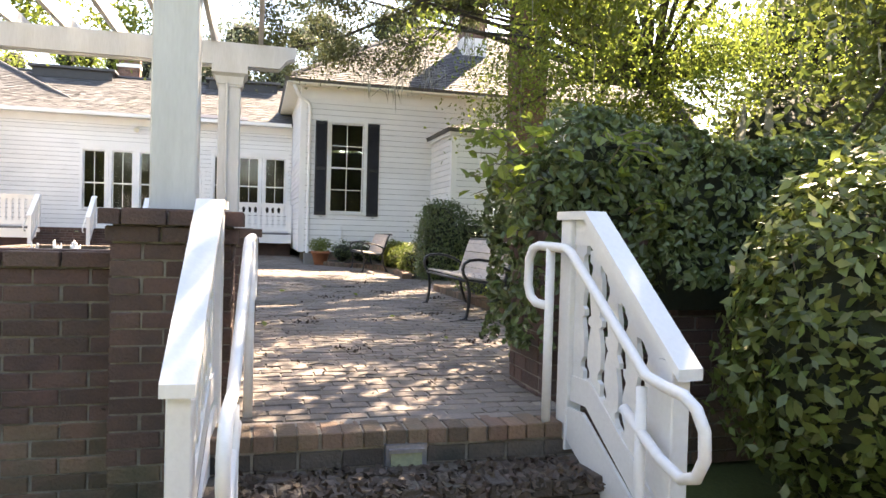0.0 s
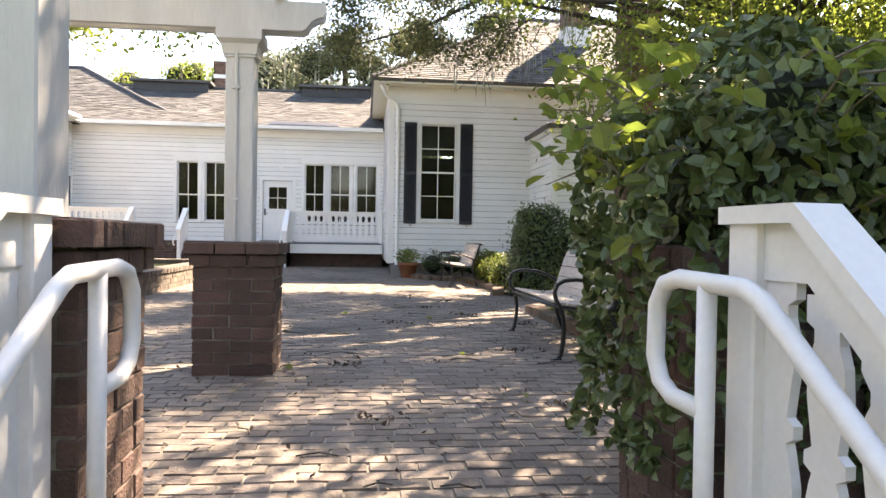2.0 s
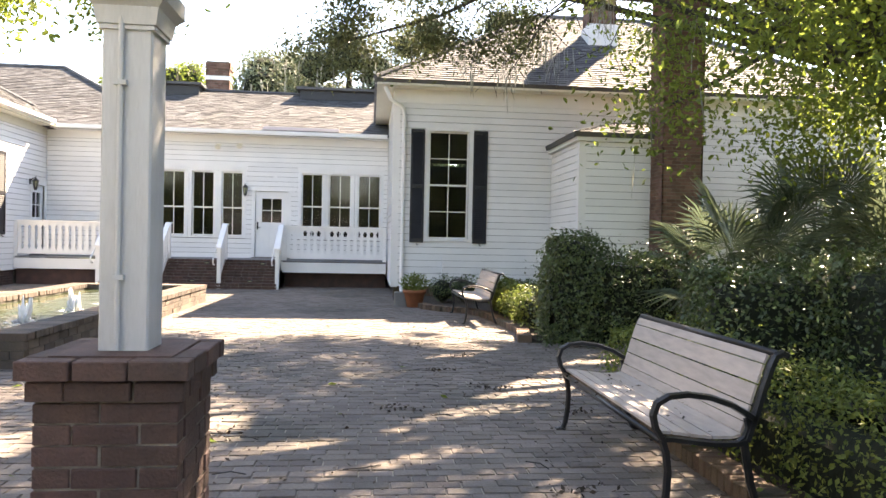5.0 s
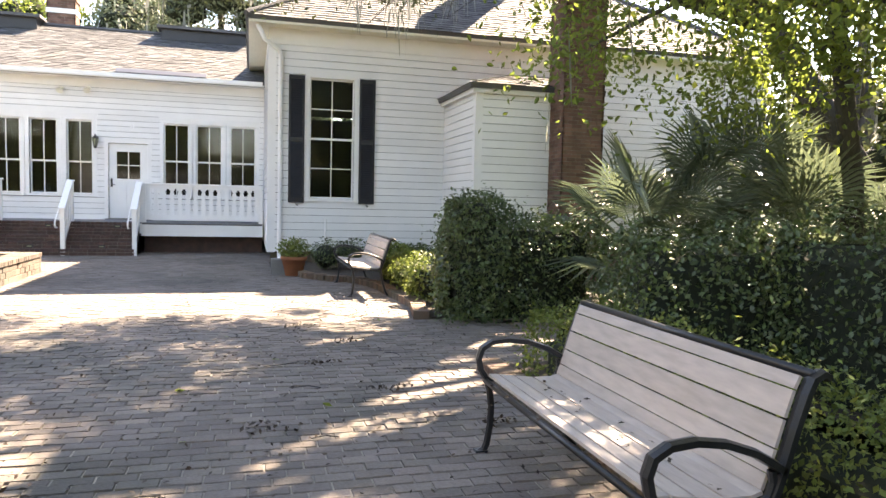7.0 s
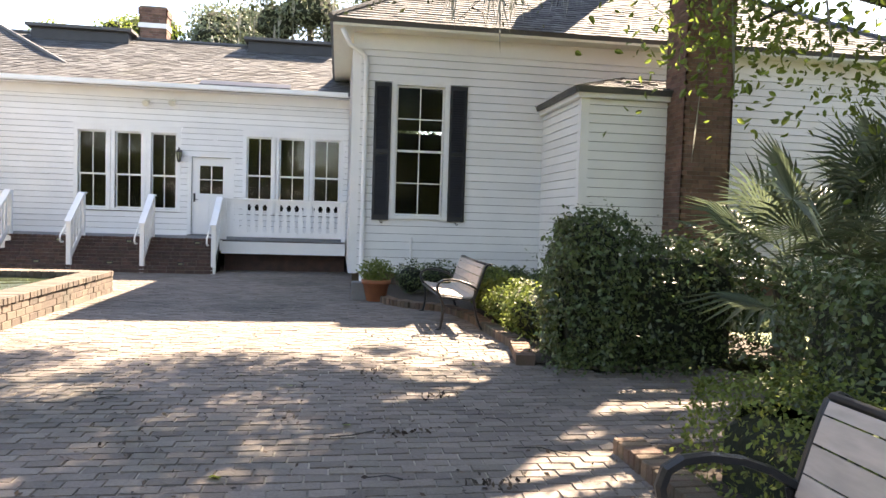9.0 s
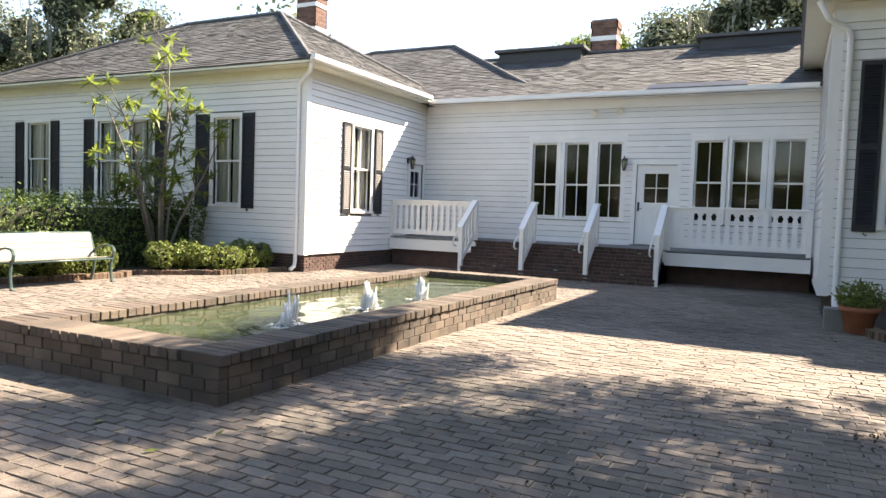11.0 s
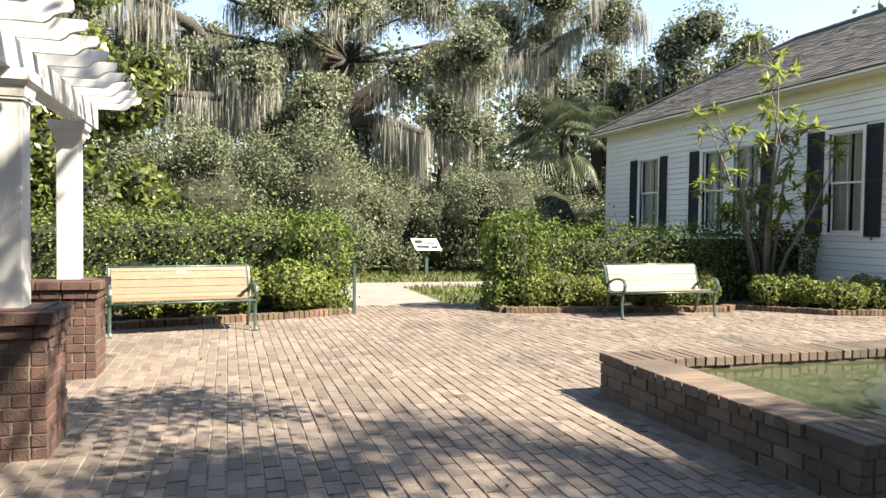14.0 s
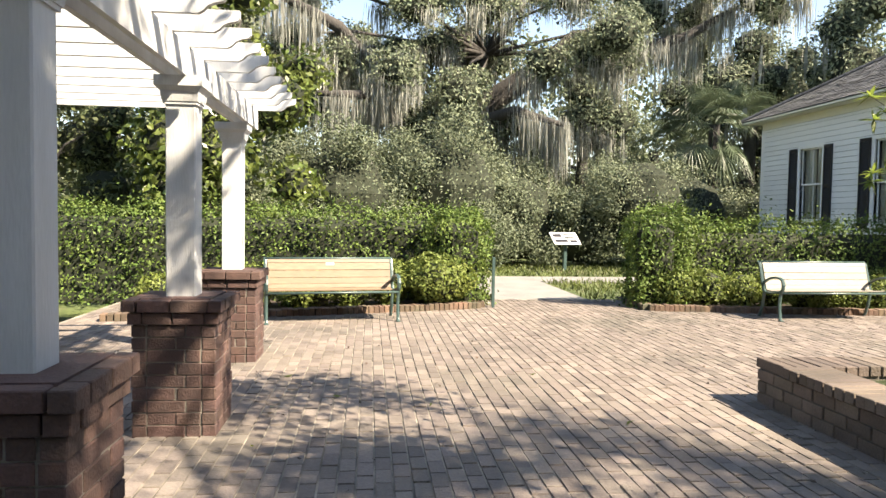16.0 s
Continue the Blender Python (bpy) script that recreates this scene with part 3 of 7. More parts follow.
def front_rail(x, y, side, rz, run, flat, low, px, label):
    """The balustrade of the front steps, from its lower end; side is the direction in which the stair lies."""
    r = thing("stair_railing", label, "railing", (x, y, LOW), rz, group="front stair railings")
    top = 1.57
    end, S = run + flat, (top - low) / run
    def zc(v):
        return low + S * min(v, run)
    part("newel_post", Shape().bevel_box(-0.045, 0.03, -0.02, 0.045, 0.13, zc(0.04) - 0.03, 0.006, False), RAILP, r)
    part("newel_post", Shape().bevel_box(-0.045, end - 0.12, 0.36, 0.045, end - 0.02, top - 0.04, 0.006, False), RAILP, r)
    part("hand_cap", Shape().slab([(-0.02, zc(0) - 0.06), (run + 0.01, top - 0.042), (end, top - 0.042), (end, top), (run, top), (-0.02, zc(0) - 0.012)], "x", -0.06, 0.06), RAILP, r, "white sloping cap board with worn edges")
    part("top_rail", Shape().slab([(0.08, zc(0.08) - 0.19), (run, top - 0.17), (end - 0.03, top - 0.17), (end - 0.03, top - 0.04), (run, top - 0.04), (0.08, zc(0.08) - 0.05)], "x", -0.02, 0.02), RAILP, r)
    bs_ = 0.62 - 0.16
    part("bottom_rail", Shape().slab([(0.08, 0.15), (run, 0.15 + bs_), (end - 0.03, 0.15 + bs_), (end - 0.03, 0.28 + bs_), (run - 0.03, 0.28 + bs_), (0.08, 0.30)], "x", -0.02, 0.02), RAILP, r)
    part("lower_board", Shape().slab([(0.02, -0.02), (0.1, -0.02), (end - 0.02, 0.15 + bs_ - 0.14), (end - 0.02, 0.15 + bs_ - 0.03), (run, 0.15 + bs_ - 0.03), (0.02, 0.12)], "x", side * 0.02, side * 0.036), RAILP, r)
    n = round((end - 0.28) / 0.145)
    for k in range(n):
        v = 0.2 + (end - 0.36) * k / (n - 1)
        z0 = 0.25 + min(v - 0.08, run - 0.08) / (run - 0.08) * bs_
        part("baluster", baluster("x", v, 0.0, z0, zc(v) - 0.15, 0.115, tilt=S if v < run - 0.05 else 0.0), RAILP, r)
    # pipe handrail with looped ends
    q = side * px
    d = 0.215
    pipe = [(q, 0.24, zc(0) - 0.22), (q, 0.0, zc(0) - 0.36), (q, -0.13, zc(0) - 0.40), (q, -0.21, zc(0) - 0.37), (q, -0.25, zc(0) - 0.29), (q, -0.245, zc(0) - 0.19), (q, -0.20, zc(0) - 0.12), (q, -0.13, zc(0) - 0.085), (q, -0.02, zc(0) - 0.075)]
    pipe += [(q, 0.10, zc(0.10) - d + 0.07), (q, run, top - d + 0.005), (q, run + 0.06, 1.385), (q, end + 0.06, 1.392), (q, end + 0.125, 1.375), (q, end + 0.165, 1.32), (q, end + 0.17, 1.18), (q, end + 0.14, 1.12), (q, end + 0.08, 1.09), (q, end - 0.06, 1.085)]
    part("pipe_handrail", Shape().tube(pipe, 0.024, 12), RAILP, r, "white tubular handrail", smooth=True)
    part("pipe_post", Shape().tube([(q, end - 0.06, 0.44), (q, end - 0.06, 1.385)], 0.023, 12), RAILP, r, smooth=True)
    part("pipe_post", Shape().tube([(q, 0.12, 0.0), (q, 0.12, zc(0.12) - d)], 0.023, 12), RAILP, r, smooth=True)
    return r


front_rail(-0.567, 2.39, 1, -2.9, 0.85, 0.27, 0.915, 0.175, "white painted stair railing with sawn balusters beside a brick pier")
front_rail(1.35, 2.27, -1, 6.0, 0.69, 0.26, 0.945, 0.125, "white painted stair railing with sawn balusters beside creeper")


# ---- houses ----
def wall_plane(name, axis, c, out, u0, u1, z0, z1, holes, label, thick=0.18, board=0.15, base=None):
    """A clapboard wall along the axis at c, facing out, with holes (u0, u1, z0, z1) through it and boards of their own."""
    s = Shape()
    us = sorted({u0, u1, *[h[0] for h in holes], *[h[1] for h in holes]})
    zs = sorted({z0, z1, *[h[2] for h in holes], *[h[3] for h in holes]})
    put = (lambda u, w, z: (u, w, z)) if axis == "x" else (lambda u, w, z: (w, u, z))
    ci = c - out * thick
    for a, b in zip(us, us[1:]):
        for d, e in zip(zs, zs[1:]):
            m = ((a + b) / 2, (d + e) / 2)
            if any(h[0] < m[0] < h[1] and h[2] < m[1] < h[3] for h in holes):
                continue
            for w in (c, ci):
                s.quad(put(a, w, d), put(b, w, d), put(b, w, e), put(a, w, e))
    for h in [*holes, (u0, u1, z0, z1)]:
        for (a, d), (b, e) in (((h[0], h[2]), (h[1], h[2])), ((h[1], h[2]), (h[1], h[3])), ((h[1], h[3]), (h[0], h[3])), ((h[0], h[3]), (h[0], h[2]))):
            s.quad(put(a, c, d), put(b, c, e), put(b, ci, e), put(a, ci, d))
    w = solid(name, s, BOARDSHADE, label, "house wall", kind="structure")
    z = z0
    while z < z1 - 0.02:
        t = min(z + board, z1)
        spans = [(u0, u1)]
        for h in holes:
            if h[2] < t - 0.01 and h[3] > z + 0.01:
                spans = [p for a, b in spans for p in ((a, min(b, h[0] - 0.1)), (max(a, h[1] + 0.1), b)) if p[1] - p[0] > 0.02]
        for a, b in spans:
            # Boards stop 10 mm short so the grey backing draws a shade line.
            bo = Shape().slab([(0.0, z), (out * 0.036, z), (out * 0.018, t - 0.010), (0.0, t - 0.010)], "x", a, b)
            bo.v = [put(x, c + y, zz) for x, y, zz in bo.v]
            part("clapboard", bo, WHITE, w)
        z = t
    return w


def local(axis, c, out, u, z):
    """The pose on a wall: x along the wall, y into the house, z up."""
    if axis == "x":
        return (u, c, z), 0
    return (c, u, z), 90 if out > 0 else -90


def window(name, axis, c, out, u0, u1, z0, z1, rows, label, cols=2, curtain=False, group="", frame_w=0.07, split=0.5):
    """A sash window in its wall: casing, sill, two sashes with glazing bars, panes."""
    w, h = u1 - u0, z1 - z0
    at, rz = local(axis, c, out, (u0 + u1) / 2, z0)
    o = thing(name, label, "window", at, rz, group, kind="structure")
    k = frame_w
    fr = Shape()
    for a, b, d, e in ((-w / 2 - 0.1, -w / 2, -0.02, h + 0.1), (w / 2, w / 2 + 0.1, -0.02, h + 0.1), (-w / 2, w / 2, h, h + 0.1)):
        fr.box(a, -0.035, d, b, 0.1, e)
    part("window_frame", fr, TRIM, o)
    part("window_sill", Shape().box(-w / 2 - 0.13, -0.07, -0.06, w / 2 + 0.13, 0.1, -0.002), TRIM, o)
    mid = h * split
    for lo, hi, y, n in ((0.0, mid + 0.02, 0.07, rows[0]), (mid - 0.02, h, 0.035, rows[1])):
        sa = Shape()
        for a, b, d, e in ((-w / 2, -w / 2 + 0.04, lo, hi), (w / 2 - 0.04, w / 2, lo, hi), (-w / 2 + 0.04, w / 2 - 0.04, lo, lo + 0.045), (-w / 2 + 0.04, w / 2 - 0.04, hi - 0.04, hi)):
            sa.box(a, y, d, b, y + 0.03, e)
        s_ob = part("sash", sa, TRIM, o)
        ix0, ix1, iz0, iz1 = -w / 2 + 0.04, w / 2 - 0.04, lo + 0.045, hi - 0.04
        for i in range(1, cols):
            x = ix0 + (ix1 - ix0) * i / cols
            part("glazing_bar", Shape().box(x - 0.011, y + 0.003, iz0, x + 0.011, y + 0.027, iz1), TRIM, s_ob)
        for i in range(1, n):
            z = iz0 + (iz1 - iz0) * i / n
            part("glazing_bar", Shape().box(ix0, y + 0.005, z - 0.011, ix1, y + 0.025, z + 0.011), TRIM, s_ob)
        pn = part("pane", Shape().quad((ix0, y + 0.015, iz0), (ix1, y + 0.015, iz0), (ix1, y + 0.015, iz1), (ix0, y + 0.015, iz1)), PANE, s_ob)
        pn.visible_shadow = False
    if curtain:
        for a, b in ((-w / 2 - 0.05, -0.04), (0.04, w / 2 + 0.05)):
            cu = Shape()
            n = 24
            pts = [(a + (b - a) * i / n, 0.17 + 0.02 * math.sin(i * 1.9)) for i in range(n + 1)]
            cu.loft([[(x, y, -0.05) for x, y in pts], [(x, y, h + 0.05) for x, y in pts]], caps=False, closed=False)
            tagged(part("curtain", cu, CURTAIN, o, "pale hanging curtain"))
    return o


def shutter(axis, c, out, u0, u1, z0, z1, label, tie=True):
    at, rz = local(axis, c, out, (u0 + u1) / 2, z0)
    o = thing("shutter", label, "shutter", at, rz, "louvred shutters")
    w, h = u1 - u0, z1 - z0
    fr = Shape()
    for a, b, d, e in ((-w / 2, -w / 2 + 0.05, 0, h), (w / 2 - 0.05, w / 2, 0, h), (-w / 2 + 0.05, w / 2 - 0.05, 0, 0.09), (-w / 2 + 0.05, w / 2 - 0.05, h - 0.08, h), (-w / 2 + 0.05, w / 2 - 0.05, h * 0.5 - 0.04, h * 0.5 + 0.04)):
        fr.box(a, -0.075, d, b, -0.036, e)
    part("stile_frame", fr, BLACK, o)
    part("backing", Shape().box(-w / 2 + 0.04, -0.042, 0.05, w / 2 - 0.04, -0.034, h - 0.05), BLACK, o)
    z = 0.11
    while z < h - 0.1:
        if abs(z + 0.02 - h * 0.5) > 0.06:
            part("louvre", Shape().slab([(-0.072, z), (-0.066, z - 0.004), (-0.044, z + 0.034), (-0.05, z + 0.04)], "x", -w / 2 + 0.045, w / 2 - 0.045), BLACK, o)
        z += 0.05
    if tie:
        part("tieback", Shape().tube([(0, -0.03, -0.02), (0, -0.09, -0.03), (0.02, -0.1, -0.06), (0.05, -0.09, -0.05)], 0.01, 6), IRON, o)
    return o


def roof_slope(roof, a, b, c, d):
    """Shingled slope: eave from a to b, upper edge from d to c."""
    a, b, c, d = map(Vector, (a, b, c, d))
    nrm = (b - a).cross(d - a).normalized()
    if nrm.z < 0:
        nrm = -nrm
    base = Shape()
    pts = [a, b, c, d] if (c - d).length > 0.01 else [a, b, c]
    base.hexa([p - nrm * 0.1 for p in pts], pts) if (b - a).cross(d - a).z > 0 else base.hexa([p - nrm * 0.1 for p in pts[::-1]], pts[::-1])
    part("roof_deck", base, SHINGLE, roof)
    n = max(4, int(((a + b) / 2 - (c + d) / 2).length / 0.15))
    s = Shape()
    up = ((c + d) / 2 - (a + b) / 2)
    up = (up - (b - a).normalized() * up.dot((b - a).normalized())).normalized()
    for i in range(n):
        p, q = a.lerp(d, i / n), b.lerp(c, i / n)
        L = (q - p).length
        e = (q - p).normalized() if L > 0.01 else (b - a).normalized()
        x = -rnd.uniform(0, 0.25)
        while x < L:
            w = rnd.uniform(0.16, 0.34)
            x0, x1 = max(x, 0), min(x + w - 0.008, L)
            if x1 - x0 > 0.03:
                t = rnd.uniform(0.010, 0.024)
                dn = rnd.uniform(0, 0.012)
                lo0, lo1 = p + e * x0 - up * dn, p + e * x1 - up * dn
                hi0, hi1 = p + e * x0 + up * 0.16, p + e * x1 + up * 0.16
                s.quad(lo0 + nrm * t, lo1 + nrm * t, hi1 + nrm * 0.002, hi0 + nrm * 0.002)
                s.quad(lo0, lo1, lo1 + nrm * t, lo0 + nrm * t)
            x += w
    tagged(part("shingles", s, SHINGLE, roof, "grey weathered shingles"), kind="stuff")


def hip_roof(name, x0, y0, x1, y1, ze, zr, inset, label, sides="swen"):
    """A hip roof over a rectangle; the ridge runs along x, shortened by inset at both ends."""
    r = thing(name, label, "roof", (0, 0, 0), kind="structure")
    ym = (y0 + y1) / 2
    ra, rb = (x0 + inset, ym, zr), (x1 - inset, ym, zr)
    if "s" in sides:
        roof_slope(r, (x0, y0, ze), (x1, y0, ze), rb, ra)
    if "n" in sides:
        roof_slope(r, (x1, y1, ze), (x0, y1, ze), ra, rb)
    if "w" in sides:
        roof_slope(r, (x0, y1, ze), (x0, y0, ze), ra, ra)
    if "e" in sides:
        roof_slope(r, (x1, y0, ze), (x1, y1, ze), rb, rb)
    caps = Shape()
    for p, q in (((x0, y0, ze), ra), ((x1, y0, ze), rb), (ra, rb), ((x0, y1, ze), ra), ((x1, y1, ze), rb)):
        p, q = Vector(p), Vector(q)
        if (q - p).length > 0.1:
            caps.tube([p + Vector((0, 0, 0.02)), q + Vector((0, 0, 0.02))], 0.07, 6)
    part("hip_cap", caps, SHINGLE, r, "row of ridge shingles")
    return r


def chimney(name, x, y, z0, z1, w, d, label, band=None, flash=None):
    c = thing(name, label, "chimney", (x, y, z0))
    h = z1 - z0
    part("stack_core", Shape().box(-w / 2 + 0.01, -d / 2 + 0.01, 0, w / 2 - 0.01, d / 2 - 0.01, h), MORTAR, c)
    n = int(h / 0.075)
    s = Shape()
    for i in range(n):
        e = 0.03 if i > n - 4 else 0.0
        for face in range(4):
            half, other = (w / 2 + e, d / 2 + e) if face % 2 == 0 else (d / 2 + e, w / 2 + e)
            u = -half - (0.1 if i % 2 else 0)
            while u < half - 0.03:
                p, q = max(u, -half), min(u + 0.2, half)
                if q - p > 0.02:
                    z = i * 0.075
                    lo = [(p, -other), (q, -other), (q, -other + 0.04), (p, -other + 0.04)]
                    ca, sa = math.cos(face * math.pi / 2), math.sin(face * math.pi / 2)
                    s.hexa([(a * ca - b * sa, a * sa + b * ca, z) for a, b in lo], [(a * ca - b * sa, a * sa + b * ca, z + 0.065) for a, b in lo])
                u += 0.21
    tagged(part("brickwork", s, BRICK_FAR, c, "red brickwork"), kind="stuff")
    if band:
        part("white_band", Shape().box(-w / 2 - 0.02, -d / 2 - 0.02, band[0] - z0, w / 2 + 0.02, d / 2 + 0.02, band[1] - z0), TRIM, c, "white painted band")
    if flash:
        part("white_base", Shape().box(-w / 2 - 0.04, -d / 2 - 0.04, 0, w / 2 + 0.04, d / 2 + 0.04, flash - z0), TRIM, c, "white painted base")
    return c


BRICK_FAR = surf("chimney_brick", (0.19, 0.105, 0.08), (0.13, 0.075, 0.058), 3, 0.9, 0.5, 60, rand=0.3, island=True, dirt=(0.14, 0.08, 0.06), dirt_amount=0.4)

# west wing
WS, WE, WW, WN = 20.40, -9.36, -21.3, 28.3
wing_holes = [(-12.14, -11.30, 2.2, 4.28), (-16.30, -15.42, 2.2, 4.30), (-15.08, -14.20, 2.2, 4.30), (-19.30, -18.32, 2.3, 4.33)]
wall_plane("wall_wing_south", "x", WS, -1, WW, WE - 0.11, 1.12, 5.10, wing_holes, "white clapboard wall of the wing")
wall_plane("wall_wing_east", "y", WE, 1, WS + 0.11, 26.05, 1.12, 5.10, [(22.25, 23.09, 2.15, 4.26), (25.12, 25.94, 1.53, 3.56)], "white clapboard wall of the wing, half in shade")
wall_plane("wall_wing_west", "y", WW, -1, WS, WN, 1.12, 5.1, [], "white clapboard end wall of the wing", board=0.6)
tr = Shape()
tr.box(WE - 0.13, WS - 0.03, 1.1, WE + 0.03, WS + 0.13, 5.1)
tr.box(WW - 0.03, WS - 0.03, 1.1, WW + 0.13, WS + 0.13, 5.1)
solid("corner_board", tr, TRIM, "white corner boards of the wing", "trim", kind="structure")
fz = Shape()
fz.box(WW - 0.02, WS - 0.02, 5.1, WE + 0.02, WS + 0.1, 5.32)
fz.box(WE - 0.1, WS + 0.1, 5.1, WE + 0.02, 26.05, 5.32)
solid("frieze_trim", fz, FASCIA, "pale cream frieze under the eaves", "trim", kind="structure")
so = Shape()
so.box(WW - 0.45, WS - 0.47, 5.32, WE + 0.42, WS + 0.2, 5.37)
so.box(WE - 0.2, WS + 0.2, 5.32, WE + 0.42, 25.6, 5.37)
solid("soffit", so, FASCIA, "cream painted soffit and fascia", "trim", kind="structure")
pl = solid("plinth_wing", Shape().box(WW + 0.03, WS + 0.05, 0.6, WE - 0.03, 26.0, 1.118), MORTAR, "red brick foundation under the wing", "foundation", kind="structure")
for i in range(6):
    course(pl, "y", WS + 0.03, 24.2, WE - 0.01, 1, 0.72 + i * 0.066, BRICK, 0.057, shift=0.105 * (i % 2))
    course(pl, "x", -12.0, WE - 0.01, WS + 0.03, -1, 0.72 + i * 0.066, BRICK, 0.057, shift=0.105 * (i % 2))
hip_roof("roof_wing", WW - 0.45, WS - 0.48, WE + 0.42, 28.7, 5.40, 7.92, 4.5, "grey shingled hip roof of the wing")
gut = thing("gutter", "white rain gutter with downpipe at the wing corner", "gutter", (0, 0, 0), kind="structure")
part("trough", Shape().slab([(WE + 0.42, 5.36), (WE + 0.55, 5.38), (WE + 0.56, 5.48), (WE + 0.42, 5.48)], "y", WS - 0.48, 25.4), TRIM, gut)
part("downpipe", Shape().tube([(WE + 0.40, WS - 0.40, 5.36), (WE + 0.32, WS - 0.32, 5.18), (WE - 0.16, WS - 0.08, 4.98), (WE - 0.18, WS - 0.075, 4.8), (WE - 0.18, WS - 0.075, 1.0), (WE - 0.18, WS - 0.1, 0.85), (WE - 0.18, WS - 0.25, 0.78)], 0.045, 8), TRIM, gut, smooth=True)
for i, hle in enumerate(wing_holes):
    window("window_%d" % (i + 1), "x", WS, -1, *hle, (1, 1), "white sash window with pale curtains and black shutters", curtain=True)
window("window_5", "y", WE, 1, 22.25, 23.09, 2.15, 4.26, (1, 1), "white sash window with pale curtains in the sunny wall", curtain=True)
for a, b in ((-12.68, -12.25), (-11.19, -10.83), (-16.80, -16.42), (-14.08, -13.70), (-19.78, -19.42), (-18.20, -17.86)):
    shutter("x", WS, -1, a, b, 2.12, 4.36, "black louvred shutter on white clapboard")
for a, b in ((21.76, 22.13), (23.21, 23.58)):
    shutter("y", WE, 1, a, b, 2.08, 4.30, "black louvred shutter on white clapboard")

# central range
CY = 26.06
holes_c = [(-5.98, -5.28, 2.17, 4.17), (-5.07, -4.40, 2.17, 4.17), (-4.18, -3.53, 2.17, 4.17), (-1.74, -1.07, 2.17, 4.18), (-0.89, -0.19, 2.17, 4.18), (0.02, 0.73, 2.17, 4.18), (-3.15, -2.15, 1.53, 3.59)]
wall_plane("wall_central_south", "x", CY, -1, WE + 0.03, 0.95, 1.50, 5.05, holes_c, "white clapboard wall behind the raised deck")
for i, hle in enumerate(holes_c[:6]):
    window("window_%d" % (i + 6), "x", CY, -1, *hle, (1, 1), "tall narrow white sash window above the deck", group="windows of the deck wall", split=0.44 if i < 3 else 0.485)
cs = Shape()
for a, b, z in ((-6.10, -3.40, 4.28), (-1.86, 0.86, 4.29)):
    cs.box(a, CY - 0.045, z, b, CY + 0.02, z + 0.06)
    cs.box(a, CY - 0.03, z + 0.06, b, CY + 0.02, z + 0.1)
solid("window_trim", cs, TRIM, "white trim board over the windows", "trim", kind="structure")
solid("frieze_board", Shape().box(WE + 0.03, CY - 0.02, 5.05, 0.95, CY + 0.1, 5.28), TRIM, "white frieze board under the eaves", "trim", kind="structure")
solid("soffit_central", Shape().box(WE + 0.3, 25.62, 5.28, 0.95, CY + 0.2, 5.33), TRIM, "white soffit", "trim", kind="structure")
cr = thing("roof_central", "grey shingled roof over the deck wall", "roof", (0, 0, 0), kind="structure")
roof_slope(cr, (-9.2, 25.6, 5.36), (1.0, 25.6, 5.36), (1.0, 30, 7.42), (-13, 30, 7.42))
roof_slope(cr, (1.0, 34.4, 5.36), (-13, 34.4, 5.36), (-13, 30, 7.42), (1.0, 30, 7.42))
part("ridge_cap", Shape().tube([(-13, 30, 7.44), (1.0, 30, 7.44)], 0.07, 6), SHINGLE, cr)
part("metal_strip", Shape().hexa([(-2.9, 25.54, 5.40), (-0.6, 25.54, 5.40), (-0.6, 25.9, 5.56), (-2.9, 25.9, 5.56)], [(-2.9, 25.54, 5.43), (-0.6, 25.54, 5.43), (-0.6, 25.9, 5.59), (-2.9, 25.9, 5.59)]), BLACK, cr, "dark metal roof strip")
for x0, x1 in ((-8.6, -5.6), (-2.3, 0.6)):
    v = thing("ridge_vent", "dark low ridge vent on the roof", "roof vent", ((x0 + x1) / 2, 29.75, 7.26))
    w = (x1 - x0) / 2
    part("housing", Shape().box(-w + 0.12, -0.35, -0.1, w - 0.12, 0.35, 0.24), BLACK, v)
    part("lid", Shape().box(-w, -0.5, 0.24, w, 0.5, 0.33), SHINGLE, v)
part("gutter_board", Shape().box(-8.9, 25.52, 5.29, 0.9, 25.62, 5.40), TRIM, cr, "white gutter")
hip_roof("roof_rear", -18.5, 27.0, -6.6, 34.5, 5.95, 8.2, 4.2, "grey shingled hip roof behind the wing")
chimney("chimney", -13.75, 26.2, 7.2, 9.2, 0.75, 0.6, "brick chimney with white bands on the wing roof", band=(8.6, 8.72), flash=7.95)
chimney("chimney", -19.0, 26.6, 7.0, 8.25, 1.5, 0.6, "low wide brick chimney with white base", flash=7.55)
chimney("chimney", -5.4, 31.2, 6.9, 8.75, 0.85, 0.6, "brick chimney with a white band behind the ridge", band=(8.05, 8.2))

